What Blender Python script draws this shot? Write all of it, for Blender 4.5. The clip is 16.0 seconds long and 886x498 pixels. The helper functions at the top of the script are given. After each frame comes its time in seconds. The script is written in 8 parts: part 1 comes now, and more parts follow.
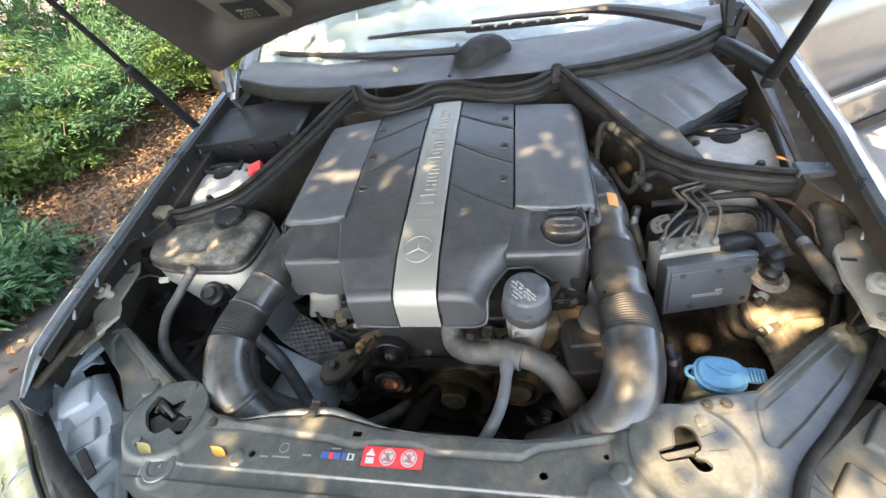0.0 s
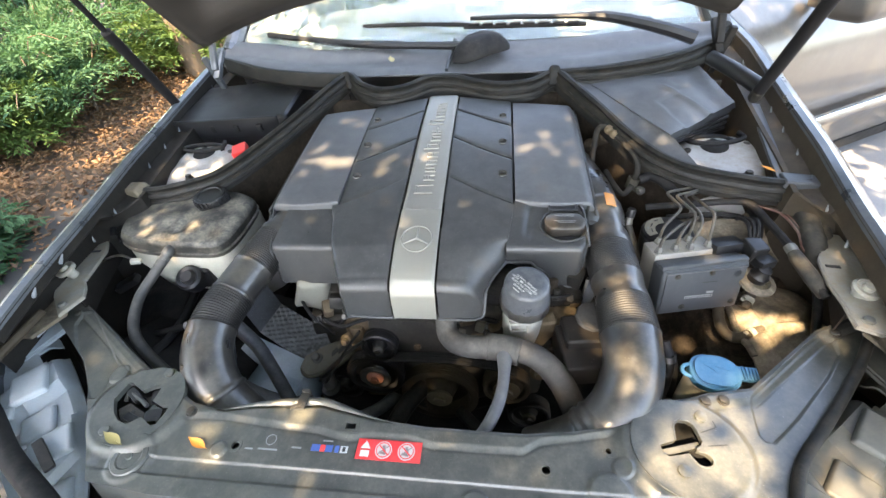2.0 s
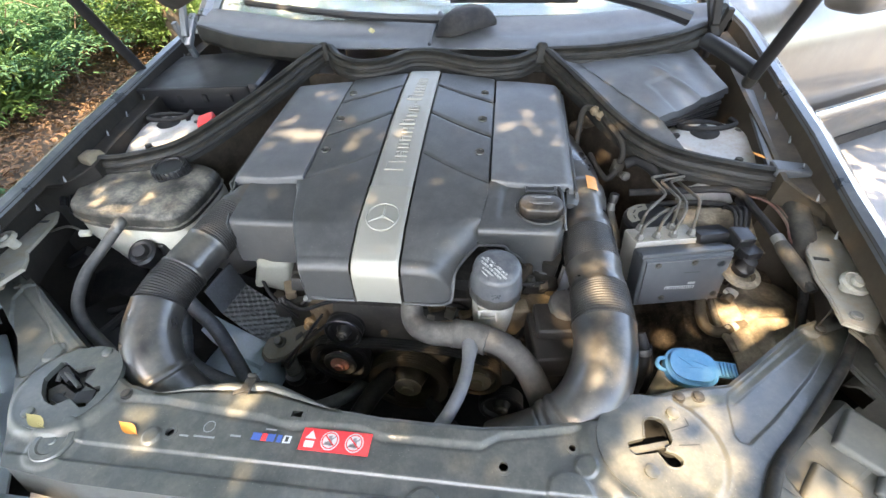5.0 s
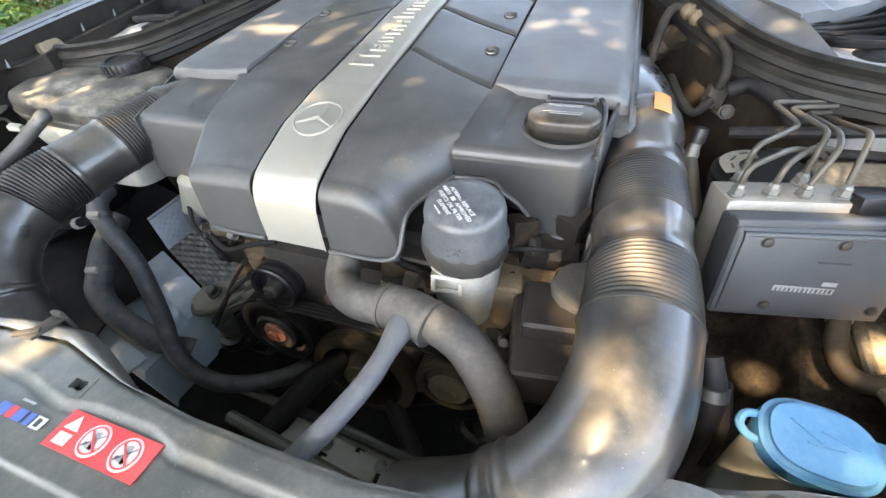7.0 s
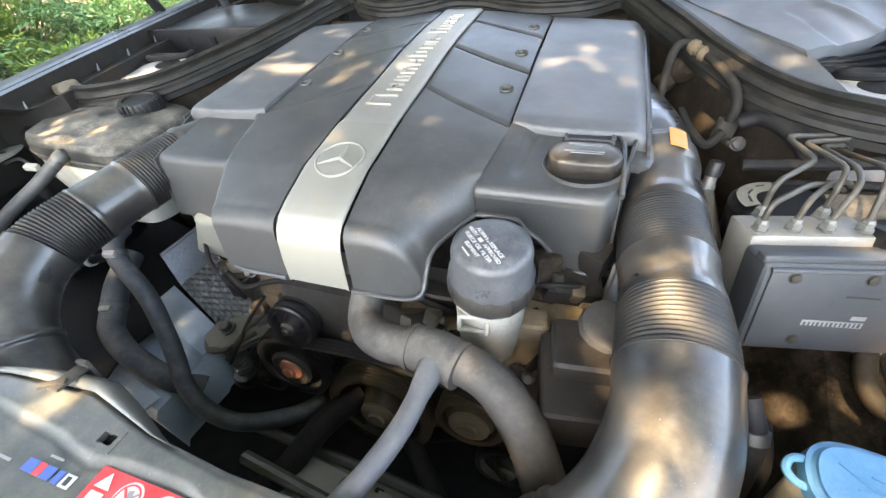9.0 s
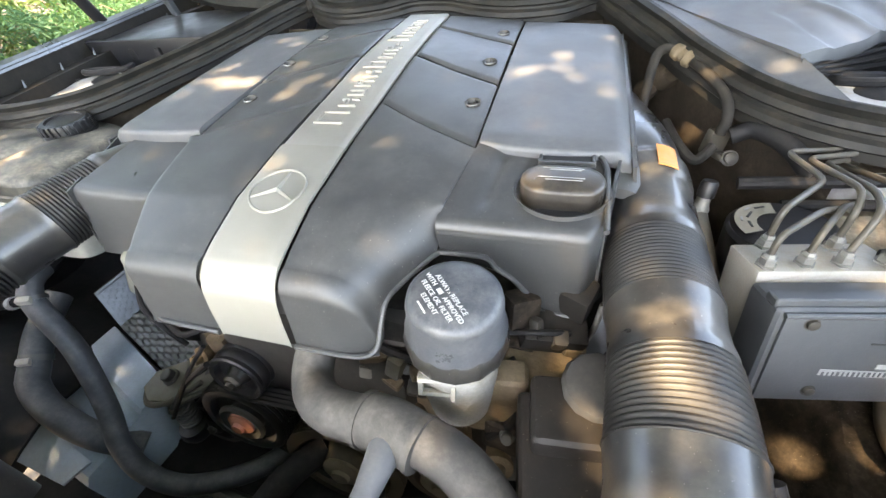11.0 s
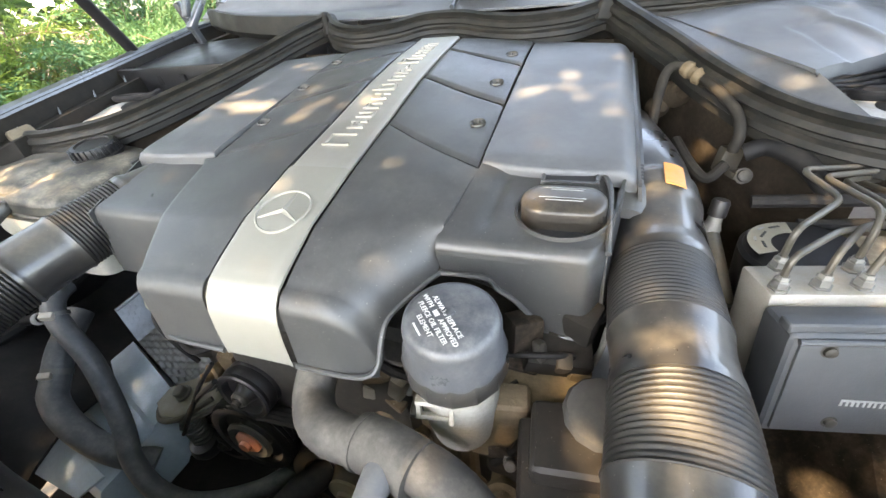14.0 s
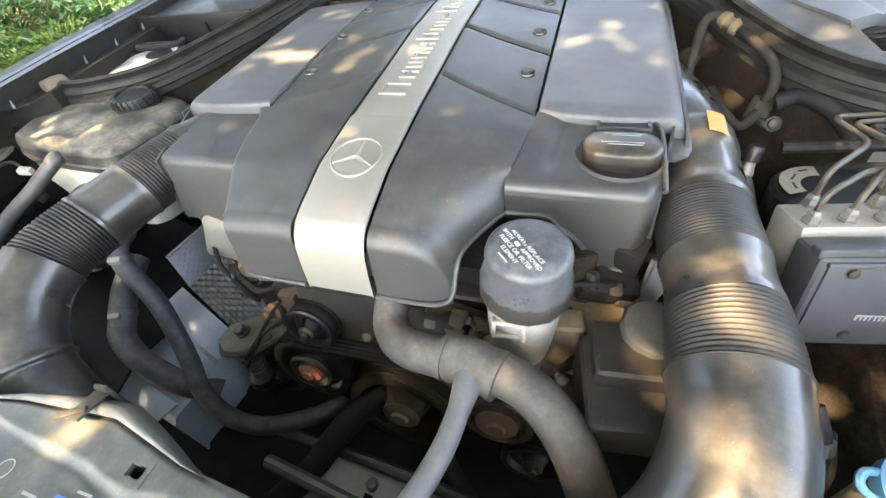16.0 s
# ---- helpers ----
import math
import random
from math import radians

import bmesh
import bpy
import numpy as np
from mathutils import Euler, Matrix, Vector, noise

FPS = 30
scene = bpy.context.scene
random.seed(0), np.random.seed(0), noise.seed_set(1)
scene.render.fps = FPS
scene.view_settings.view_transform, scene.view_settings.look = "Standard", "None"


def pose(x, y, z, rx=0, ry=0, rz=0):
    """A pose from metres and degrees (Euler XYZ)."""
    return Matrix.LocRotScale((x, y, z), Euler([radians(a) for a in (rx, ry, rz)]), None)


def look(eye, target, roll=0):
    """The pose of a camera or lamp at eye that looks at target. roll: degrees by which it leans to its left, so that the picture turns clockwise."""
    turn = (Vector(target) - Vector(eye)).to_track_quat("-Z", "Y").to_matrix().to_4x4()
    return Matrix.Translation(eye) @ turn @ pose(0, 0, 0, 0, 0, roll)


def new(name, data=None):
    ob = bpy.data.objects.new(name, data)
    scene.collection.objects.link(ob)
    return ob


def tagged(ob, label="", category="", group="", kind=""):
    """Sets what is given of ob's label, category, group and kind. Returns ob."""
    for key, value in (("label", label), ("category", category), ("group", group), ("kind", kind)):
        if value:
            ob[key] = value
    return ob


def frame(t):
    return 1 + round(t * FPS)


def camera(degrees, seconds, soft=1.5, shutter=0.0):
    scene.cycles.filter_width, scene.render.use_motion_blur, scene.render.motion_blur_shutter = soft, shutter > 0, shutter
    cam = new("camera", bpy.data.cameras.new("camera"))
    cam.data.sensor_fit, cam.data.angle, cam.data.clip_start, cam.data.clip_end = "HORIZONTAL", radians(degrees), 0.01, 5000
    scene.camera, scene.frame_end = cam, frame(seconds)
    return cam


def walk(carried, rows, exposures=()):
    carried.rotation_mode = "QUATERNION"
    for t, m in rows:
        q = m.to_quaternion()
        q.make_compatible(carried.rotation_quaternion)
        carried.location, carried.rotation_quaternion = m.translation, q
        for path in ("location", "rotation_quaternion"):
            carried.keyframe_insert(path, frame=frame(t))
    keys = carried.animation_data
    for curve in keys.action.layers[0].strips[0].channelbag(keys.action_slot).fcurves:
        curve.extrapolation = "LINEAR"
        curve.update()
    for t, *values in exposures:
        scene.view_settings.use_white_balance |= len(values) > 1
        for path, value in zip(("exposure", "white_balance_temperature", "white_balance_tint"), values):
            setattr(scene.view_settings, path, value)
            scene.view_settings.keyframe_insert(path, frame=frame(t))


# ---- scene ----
cam = camera(93.8, 16.0)
METRES = 0.80
START = pose(0.2029, -0.2134, 1.3177, -40.48, 9.48, 7.83)
ROWS = [
    (0.0, 0.0, 0.0, 0.0, 0.0, 0.0, 0.0),
    (0.5, -0.0304, -0.0048, -0.0277, -1.28, 1.75, -2.88),
    (1.0, -0.064, -0.012, -0.0538, -0.22, 2.44, -3.42),
    (1.5, -0.0637, 0.01, -0.0439, -1.94, 3.37, -1.9),
    (2.0, -0.065, 0.023, -0.0311, -4.28, 0.67, -2.66),
    (2.5, -0.0609, 0.0321, -0.0194, -5.68, 0.17, -2.56),
    (3.0, -0.065, 0.0287, -0.0157, -5.28, -0.09, -2.65),
    (5.5, 0.0532, 0.1247, -0.0845, -4.57, -0.55, -5.86),
    (6.0, 0.1783, 0.283, -0.106, 0.11, -0.79, -8.64),
    (6.5, 0.1958, 0.3715, -0.1207, 3.31, -1.65, -10.72),
    (7.0, 0.1963, 0.3881, -0.1204, 5.04, -2.16, -11.88),
    (7.5, 0.1995, 0.3898, -0.1127, 5.95, -1.79, -12.06),
    (8.0, 0.1964, 0.387, -0.1122, 6.23, -0.91, -11.79),
    (8.5, 0.1862, 0.3882, -0.1067, 5.54, -0.28, -11.19),
    (9.0, 0.1593, 0.3842, -0.1032, 4.8, 0.63, -10.85),
    (9.5, 0.1709, 0.4134, -0.1001, 2.98, 1.29, -9.95),
    (12.0, 0.1756, 0.4758, -0.0436, 2.97, 1.85, -8.74),
    (12.5, 0.1775, 0.4722, -0.045, 2.98, 2.7, -8.7),
    (13.0, 0.2105, 0.4586, -0.0347, 3.51, 3.6, -8.71),
    (13.5, 0.2133, 0.4661, -0.039, 4.63, 3.56, -8.78),
    (14.0, 0.197, 0.4695, -0.0442, 5.67, 3.44, -9.2),
    (14.5, 0.1877, 0.4691, -0.045, 6.42, 2.79, -9.66),
    (15.0, 0.1724, 0.4644, -0.055, 6.67, 1.14, -9.97),
    (15.5, 0.1184, 0.4491, -0.077, 5.98, -2.04, -9.56),
    (16.0, 0.1147, 0.4108, -0.0807, 4.53, -2.27, -8.88),
]
walk(cam, [(t, START @ pose(METRES * x, METRES * y, METRES * z, 90 + pitch, roll, yaw)) for t, x, y, z, yaw, pitch, roll in ROWS], [(0.0, 3.30, 6850, 11), (3.2, 3.34, 6850, 11), (5.4, 3.50, 6750, 11), (6.2, 3.64, 6650, 11), (7.0, 3.72, 7100, 11), (9.5, 3.80, 7150, 11), (12.0, 3.87, 7350, 11), (16.0, 3.84, 7500, 11)])

# ---- sky, sun, exposure ----
SUN_AZ, SUN_EL = 205.0, 52.0       # compass angle from +y, clockwise
world = bpy.data.worlds.new("world")
scene.world = world
world.use_nodes = True
wn = world.node_tree
sky = wn.nodes.new("ShaderNodeTexSky")
sky.sky_type = "NISHITA"
sky.sun_disc = False
sky.sun_elevation, sky.sun_rotation = radians(SUN_EL), radians(SUN_AZ)
sky.air_density, sky.dust_density = 1.0, 1.5
haze = wn.nodes.new("ShaderNodeHueSaturation")
haze.inputs["Saturation"].default_value, haze.inputs["Value"].default_value = 0.80, 1.25
wn.links.new(sky.outputs[0], haze.inputs["Color"])
wn.links.new(haze.outputs[0], wn.nodes["Background"].inputs[0])
wn.nodes["Background"].inputs[1].default_value = 0.15
sun_dir = Vector((math.sin(radians(SUN_AZ)) * math.cos(radians(SUN_EL)), math.cos(radians(SUN_AZ)) * math.cos(radians(SUN_EL)), math.sin(radians(SUN_EL))))
sun = new("sun", bpy.data.lights.new("sun", "SUN"))
sun.data.energy, sun.data.angle, sun.data.color = 4.6, radians(0.53), (1.0, 0.77, 0.49)
sun.matrix_world = look((0, 0, 0), -sun_dir)


# ---- materials ----
def nodes_of(name):
    m = bpy.data.materials.new(name)
    m.use_nodes = True
    return m, m.node_tree, m.node_tree.nodes["Principled BSDF"]


def surface(name, color, rough=0.5, metal=0.0, dust=0.0, dust_color=(0.30, 0.26, 0.20), grain=200.0, bump=0.15, spread=0.25, patch=9.0, coat=0.0, spec=0.5, rand=0.0, coat_rough=0.06, detail=8, speck=0.0):
    """A surface with fine grain, patchy tone, and dust that settles in blotches and on what faces up."""
    m, t, p = nodes_of(name)
    L, N = t.links.new, t.nodes.new
    co = N("ShaderNodeTexCoord")
    geo = N("ShaderNodeNewGeometry")
    n1, n2 = N("ShaderNodeTexNoise"), N("ShaderNodeTexNoise")
    n1.inputs["Scale"].default_value, n1.inputs["Detail"].default_value, n1.inputs["Roughness"].default_value = patch, 6, 0.62
    n2.inputs["Scale"].default_value, n2.inputs["Detail"].default_value = grain, 3
    L(geo.outputs["Position"], n1.inputs["Vector"])
    L(geo.outputs["Position"], n2.inputs["Vector"])
    dark = N("ShaderNodeMix")
    dark.data_type = "RGBA"
    c = Vector(color)
    dark.inputs[6].default_value = (*(c * (1 - spread)), 1)
    dark.inputs[7].default_value = (*(c * (1 + spread)), 1)
    mixf = N("ShaderNodeMath")
    mixf.operation = "MULTIPLY_ADD"
    L(n2.outputs[0], mixf.inputs[0])
    mixf.inputs[1].default_value = 0.5
    half = N("ShaderNodeMath")
    half.operation = "MULTIPLY"
    L(n1.outputs[0], half.inputs[0])
    half.inputs[1].default_value = 0.5
    L(half.outputs[0], mixf.inputs[2])
    L(mixf.outputs[0], dark.inputs[0])
    out = dark.outputs[2]
    if rand:
        info, hsv = N("ShaderNodeObjectInfo"), N("ShaderNodeHueSaturation")
        rng = N("ShaderNodeMapRange")
        rng.inputs[3].default_value, rng.inputs[4].default_value = 1 - rand, 1 + rand
        L(info.outputs["Random"], rng.inputs[0])
        L(rng.outputs[0], hsv.inputs["Value"])
        L(out, hsv.inputs["Color"])
        out = hsv.outputs[0]
    rr = N("ShaderNodeMapRange")
    rr.inputs[1].default_value, rr.inputs[2].default_value = 0.3, 0.7
    rr.inputs[3].default_value, rr.inputs[4].default_value = max(0.02, rough - 0.10), min(1.0, rough + 0.12)
    L(n1.outputs[0], rr.inputs[0])
    ro = rr.outputs[0]
    if dust:
        sep = N("ShaderNodeSeparateXYZ")
        L(geo.outputs["Normal"], sep.inputs[0])
        up = N("ShaderNodeMapRange")
        up.inputs[1].default_value, up.inputs[2].default_value, up.inputs[3].default_value, up.inputs[4].default_value = -0.2, 0.9, 0.25, 1.0
        L(sep.outputs[2], up.inputs[0])
        n3 = N("ShaderNodeTexNoise")
        n3.inputs["Scale"].default_value, n3.inputs["Detail"].default_value, n3.inputs["Roughness"].default_value = patch * 2.3, detail, 0.7 if detail > 4 else 0.5
        L(geo.outputs["Position"], n3.inputs["Vector"])
        cr = N("ShaderNodeMapRange")
        cr.inputs[1].default_value, cr.inputs[2].default_value, cr.inputs[3].default_value, cr.inputs[4].default_value = 0.40, 0.64, 0.10, 1.55
        L(n3.outputs[0], cr.inputs[0])
        a = N("ShaderNodeMath")
        a.operation = "MULTIPLY"
        L(up.outputs[0], a.inputs[0])
        L(cr.outputs[0], a.inputs[1])
        b = N("ShaderNodeMath")
        b.operation, b.use_clamp = "MULTIPLY", True
        b.inputs[1].default_value = dust
        n4 = N("ShaderNodeTexNoise")
        n4.inputs["Scale"].default_value, n4.inputs["Detail"].default_value, n4.inputs["Roughness"].default_value = patch * 14, 4, 0.7
        L(geo.outputs["Position"], n4.inputs["Vector"])
        sp = N("ShaderNodeMapRange")
        sp.inputs[1].default_value, sp.inputs[2].default_value, sp.inputs[3].default_value, sp.inputs[4].default_value = 0.38, 0.66, 0.72, 1.28
        L(n4.outputs[0], sp.inputs[0])
        ab = N("ShaderNodeMath")
        ab.operation = "MULTIPLY"
        L(a.outputs[0], ab.inputs[0])
        L(sp.outputs[0], ab.inputs[1])
        L(ab.outputs[0], b.inputs[0])
        dm = N("ShaderNodeMix")
        dm.data_type = "RGBA"
        L(b.outputs[0], dm.inputs[0])
        L(out, dm.inputs[6])
        dm.inputs[7].default_value = (*dust_color, 1)
        out = dm.outputs[2]
        rm = N("ShaderNodeMix")
        L(b.outputs[0], rm.inputs[0])
        L(ro, rm.inputs[2])
        rm.inputs[3].default_value = 0.9
        ro = rm.outputs[0]
    if speck:                                                          # scattered grit and pale specks
        n5, th, sm = N("ShaderNodeTexNoise"), N("ShaderNodeMapRange"), N("ShaderNodeMix")
        n5.inputs["Scale"].default_value, n5.inputs["Detail"].default_value = 620, 1
        L(geo.outputs["Position"], n5.inputs["Vector"])
        th.inputs[1].default_value, th.inputs[2].default_value, th.inputs[4].default_value = 0.745, 0.79, speck
        L(n5.outputs[0], th.inputs[0])
        sm.data_type = "RGBA"
        L(th.outputs[0], sm.inputs[0])
        L(out, sm.inputs[6])
        sm.inputs[7].default_value = (0.34, 0.32, 0.27, 1)
        out = sm.outputs[2]
    L(out, p.inputs["Base Color"])
    L(ro, p.inputs["Roughness"])
    p.inputs["Metallic"].default_value = metal
    p.inputs["Specular IOR Level"].default_value = spec
    if coat:
        p.inputs["Coat Weight"].default_value, p.inputs["Coat Roughness"].default_value = coat, coat_rough
    if bump:
        bp = N("ShaderNodeBump")
        bp.inputs["Strength"].default_value, bp.inputs["Distance"].default_value = bump, 0.0008
        L(n2.outputs[0], bp.inputs["Height"])
        L(bp.outputs[0], p.inputs["Normal"])
    return m


DUST = (0.27, 0.235, 0.185)
COVER = surface("cover_plastic", (0.035, 0.0355, 0.0355), 0.36, dust=0.10, dust_color=(0.17, 0.168, 0.155), grain=1100, bump=0.3, spread=0.14, patch=14, speck=0.5)
LID = surface("lid_plastic", (0.064, 0.065, 0.068), 0.44, dust=0.12, dust_color=(0.22, 0.22, 0.215), grain=1100, bump=0.25, spread=0.14, patch=14)
BLACK = surface("black_plastic", (0.01, 0.01, 0.011), 0.36, dust=0.02, dust_color=DUST, grain=600, spec=0.35)
TANK = surface("tank_plastic", (0.020, 0.020, 0.019), 0.36, dust=0.62, dust_color=(0.21, 0.19, 0.15), grain=500, patch=13, spec=0.35)
HOSE = surface("hose_plastic", (0.015, 0.015, 0.016), 0.28, dust=0.24, dust_color=(0.15, 0.132, 0.10), grain=400, bump=0.15, patch=9, coat=0.45, coat_rough=0.16, detail=4, speck=0.3)
RUBBER = surface("rubber", (0.007, 0.007, 0.0066), 0.50, dust=0.13, dust_color=(0.13, 0.11, 0.08), grain=500, spec=0.2, patch=16)
DARKRUBBER = surface("dark_rubber", (0.009, 0.009, 0.01), 0.6, dust=0.05, dust_color=DUST, grain=500, spec=0.15)
COOLHOSE = surface("coolant_hose_rubber", (0.046, 0.042, 0.037), 0.65, dust=0.26, dust_color=(0.21, 0.19, 0.16), grain=500, patch=10, spec=0.25, detail=8)
OXIDE = surface("oxidised_alloy", (0.29, 0.28, 0.25), 0.7, metal=0.1, dust=0.5, dust_color=(0.25, 0.21, 0.135), grain=300, bump=0.9, patch=40, spread=0.45)
GRIME = surface("grimy_floor", (0.013, 0.01, 0.008), 0.75, dust=0.36, dust_color=(0.13, 0.10, 0.07), grain=160, bump=0.7, patch=13, spec=0.15, speck=0.5)
WINGPAINT = surface("wing_plate_paint", (0.25, 0.235, 0.20), 0.62, dust=0.5, dust_color=(0.26, 0.21, 0.14), patch=15, spread=0.3)
CAPBROWN = surface("scuffed_cap_plastic", (0.020, 0.018, 0.016), 0.30, dust=0.16, dust_color=(0.15, 0.125, 0.09), grain=500, patch=28)
SEALCLIP = surface("beige_seal_clip", (0.085, 0.070, 0.047), 0.7, dust=0.3, dust_color=(0.18, 0.15, 0.10), patch=22)
TANPULLEY = surface("tan_dusty_pulley", (0.11, 0.09, 0.06), 0.6, dust=0.3, dust_color=(0.22, 0.18, 0.12), patch=24, spread=0.4)
BRACKET = surface("oily_alloy", (0.15, 0.14, 0.115), 0.5, metal=0.3, dust=0.3, dust_color=(0.16, 0.13, 0.085), patch=30, spread=0.4)
RIBBED = surface("ribbed_hose_plastic", (0.009, 0.009, 0.0095), 0.46, dust=0.10, dust_color=(0.15, 0.13, 0.10), patch=12, spec=0.35)
ALUPALE = surface("pale_alloy", (0.33, 0.315, 0.28), 0.62, metal=0.2, dust=0.35, dust_color=(0.30, 0.26, 0.19), grain=600, patch=22)
PIPE = surface("dusty_pipe", (0.058, 0.053, 0.044), 0.46, metal=0.3, dust=0.3, dust_color=(0.15, 0.122, 0.08), patch=30, grain=500)
ACPIPE = surface("dull_pipe", (0.014, 0.013, 0.012), 0.65, spec=0.12, dust=0.10, dust_color=(0.15, 0.125, 0.09), grain=500)
BELT = surface("belt_rubber", (0.012, 0.012, 0.012), 0.9, dust=0.03, dust_color=(0.17, 0.15, 0.12), spec=0.15)
SILVER = surface("silver_strip", (0.285, 0.272, 0.236), 0.56, metal=0.65, dust=0.15, dust_color=(0.40, 0.38, 0.33), grain=1500, bump=0.08, spread=0.08)
SILVERDARK = surface("silver_strip_aged", (0.33, 0.315, 0.28), 0.48, metal=0.7, dust=0.2, dust_color=(0.33, 0.31, 0.27), grain=1500, bump=0.1, spread=0.1)
ALU = surface("cast_aluminium", (0.2, 0.198, 0.185), 0.5, metal=0.7, dust=0.4, dust_color=(0.2, 0.18, 0.145), grain=700, bump=0.5)
STEEL = surface("steel", (0.12, 0.12, 0.115), 0.5, metal=0.9, dust=0.12, dust_color=DUST, grain=800)
DARKSTEEL = surface("dark_steel", (0.042, 0.04, 0.036), 0.5, metal=0.5, dust=0.13, dust_color=DUST, spec=0.25, speck=0.4)
RUST = surface("rusty_hub", (0.42, 0.16, 0.10), 0.65, metal=0.2, dust=0.2, dust_color=DUST, patch=60)
PANEL = surface("panel_paint", (0.043, 0.045, 0.040), 0.40, dust=0.18, dust_color=(0.20, 0.185, 0.145), grain=350, bump=0.12, patch=16, spread=0.4, spec=0.5, coat=0.75, coat_rough=0.2, speck=0.4)
BODY = surface("body_paint", (0.055, 0.062, 0.07), 0.30, metal=0.25, dust=0.12, dust_color=(0.26, 0.25, 0.23), coat=0.7, grain=1200, bump=0.03)
TOWER = surface("tower_paint", (0.38, 0.375, 0.365), 0.42, dust=0.4, dust_color=(0.26, 0.225, 0.17), grain=300)
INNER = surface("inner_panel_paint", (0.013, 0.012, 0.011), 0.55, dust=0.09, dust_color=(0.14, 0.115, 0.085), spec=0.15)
# near-black, with the shade of deep places put into the colour
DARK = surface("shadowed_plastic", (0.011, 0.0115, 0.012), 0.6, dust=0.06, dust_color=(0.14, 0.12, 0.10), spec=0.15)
GREYPL = surface("grey_plastic", (0.135, 0.15, 0.165), 0.5, dust=0.15, dust_color=(0.2, 0.2, 0.185))
MODULE = surface("module_plastic", (0.038, 0.042, 0.047), 0.42, dust=0.08, dust_color=(0.22, 0.21, 0.19), grain=700)
WHITEPL = surface("milky_plastic", (0.40, 0.39, 0.33), 0.45, dust=0.5, dust_color=(0.38, 0.33, 0.25))
BLUE = surface("blue_plastic", (0.030, 0.130, 0.235), 0.48, dust=0.14, dust_color=(0.28, 0.36, 0.42), grain=500)
FILTERCAP = surface("cap_plastic", (0.045, 0.048, 0.054), 0.32, dust=0.2, dust_color=(0.22, 0.22, 0.21), grain=600, patch=30)
CREAM = surface("cream_label", (0.2, 0.185, 0.145), 0.5, dust=0.3, bump=0.0)
RED = surface("red_plastic", (0.62, 0.02, 0.02), 0.4, dust=0.1)
LABELRED = surface("red_sticker", (0.66, 0.030, 0.035), 0.4, dust=0.10, bump=0.02)
LABELWHITE = surface("white_print", (0.5, 0.49, 0.46), 0.5, dust=0.08, bump=0.0)
LABELGREY = surface("grey_print", (0.22, 0.22, 0.215), 0.5, bump=0.0)
LABELBLUE = surface("blue_print", (0.05, 0.1, 0.3), 0.5, bump=0.0)
# black of print, also used for gaps and slots drawn as dark marks
LABELBLACK = surface("black_print_and_gaps", (0.02, 0.02, 0.02), 0.5, bump=0.0)
ORANGE = surface("orange_sticker", (0.55, 0.2, 0.02), 0.5, dust=0.2)
BRONZE = surface("bronze_grey_paint", (0.085, 0.078, 0.07), 0.30, metal=0.55, dust=0.15, dust_color=(0.4, 0.36, 0.3), coat=0.6, grain=1500, bump=0.02, patch=1.5)
CHROME = surface("chrome", (0.75, 0.75, 0.75), 0.15, metal=1.0, bump=0.0, spread=0.03)
TANCAST = surface("tan_casting", (0.095, 0.072, 0.045), 0.7, dust=0.3, dust_color=(0.20, 0.155, 0.10), spread=0.5, bump=0.8, spec=0.2, patch=24, speck=0.5)
# dusty wing metal, a lighter copy of the grime with light put into its colour
WINGDUSTLIT = surface("dusty_wing_metal_lit", (0.10, 0.082, 0.060), 0.7, dust=0.5, dust_color=(0.30, 0.25, 0.18), grain=200, bump=0.6, patch=16, spec=0.25, spread=0.45)
# right lamp's plastic, darkened in colour to offset the sun falling on it
LAMPGREY = surface("lamp_plastic_dimmed", (0.075, 0.075, 0.066), 0.55, dust=0.2, dust_color=(0.2, 0.18, 0.14))
HEADLAMP = surface("hazy_lens", (0.26, 0.26, 0.15), 0.2, dust=0.25, dust_color=(0.3, 0.28, 0.17), coat=0.6, patch=5, bump=0.02)
FOIL = surface("heat_foil", (0.17, 0.175, 0.18), 0.36, metal=0.9, dust=0.2, dust_color=(0.10, 0.09, 0.075))
BLUEGREY = surface("blue_grey_metal", (0.34, 0.40, 0.46), 0.42, metal=0.05, dust=0.12, dust_color=(0.28, 0.26, 0.22))
# left lamp's copy of that plastic, kept lighter for its shaded side
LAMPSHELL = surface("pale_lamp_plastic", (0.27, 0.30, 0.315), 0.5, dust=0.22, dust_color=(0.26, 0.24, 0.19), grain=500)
WIRERED = surface("red_brown_wire", (0.10, 0.038, 0.028), 0.55, dust=0.3, dust_color=DUST)
LOOM = surface("dusty_loom_sleeve", (0.022, 0.021, 0.019), 0.6, dust=0.25, dust_color=(0.15, 0.13, 0.10), grain=500, spec=0.25)
INSUL = surface("insulation_mat", (0.024, 0.019, 0.014), 0.95, dust=0.4, dust_color=(0.19, 0.145, 0.10), grain=300, bump=0.6, spec=0.15)
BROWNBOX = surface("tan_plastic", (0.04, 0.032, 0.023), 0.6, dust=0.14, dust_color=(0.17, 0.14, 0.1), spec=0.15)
GREEN1 = surface("leaf_green", (0.085, 0.145, 0.030), 0.7, spread=0.35, grain=40, patch=3, bump=0.0)
GREEN2 = surface("leaf_blue_green", (0.052, 0.120, 0.050), 0.75, spread=0.35, grain=40, patch=3, bump=0.0)
CANOPY = surface("canopy_leaf", (0.06, 0.11, 0.03), 0.6, spread=0.3, grain=20, patch=2, bump=0.0)
LITTER = surface("dry_leaf", (0.125, 0.066, 0.026), 0.7, spread=0.75, grain=18, patch=9, bump=0.0)
YELLOWLEAF = surface("yellow_leaf", (0.36, 0.29, 0.11), 0.6, spread=0.2, bump=0.1)
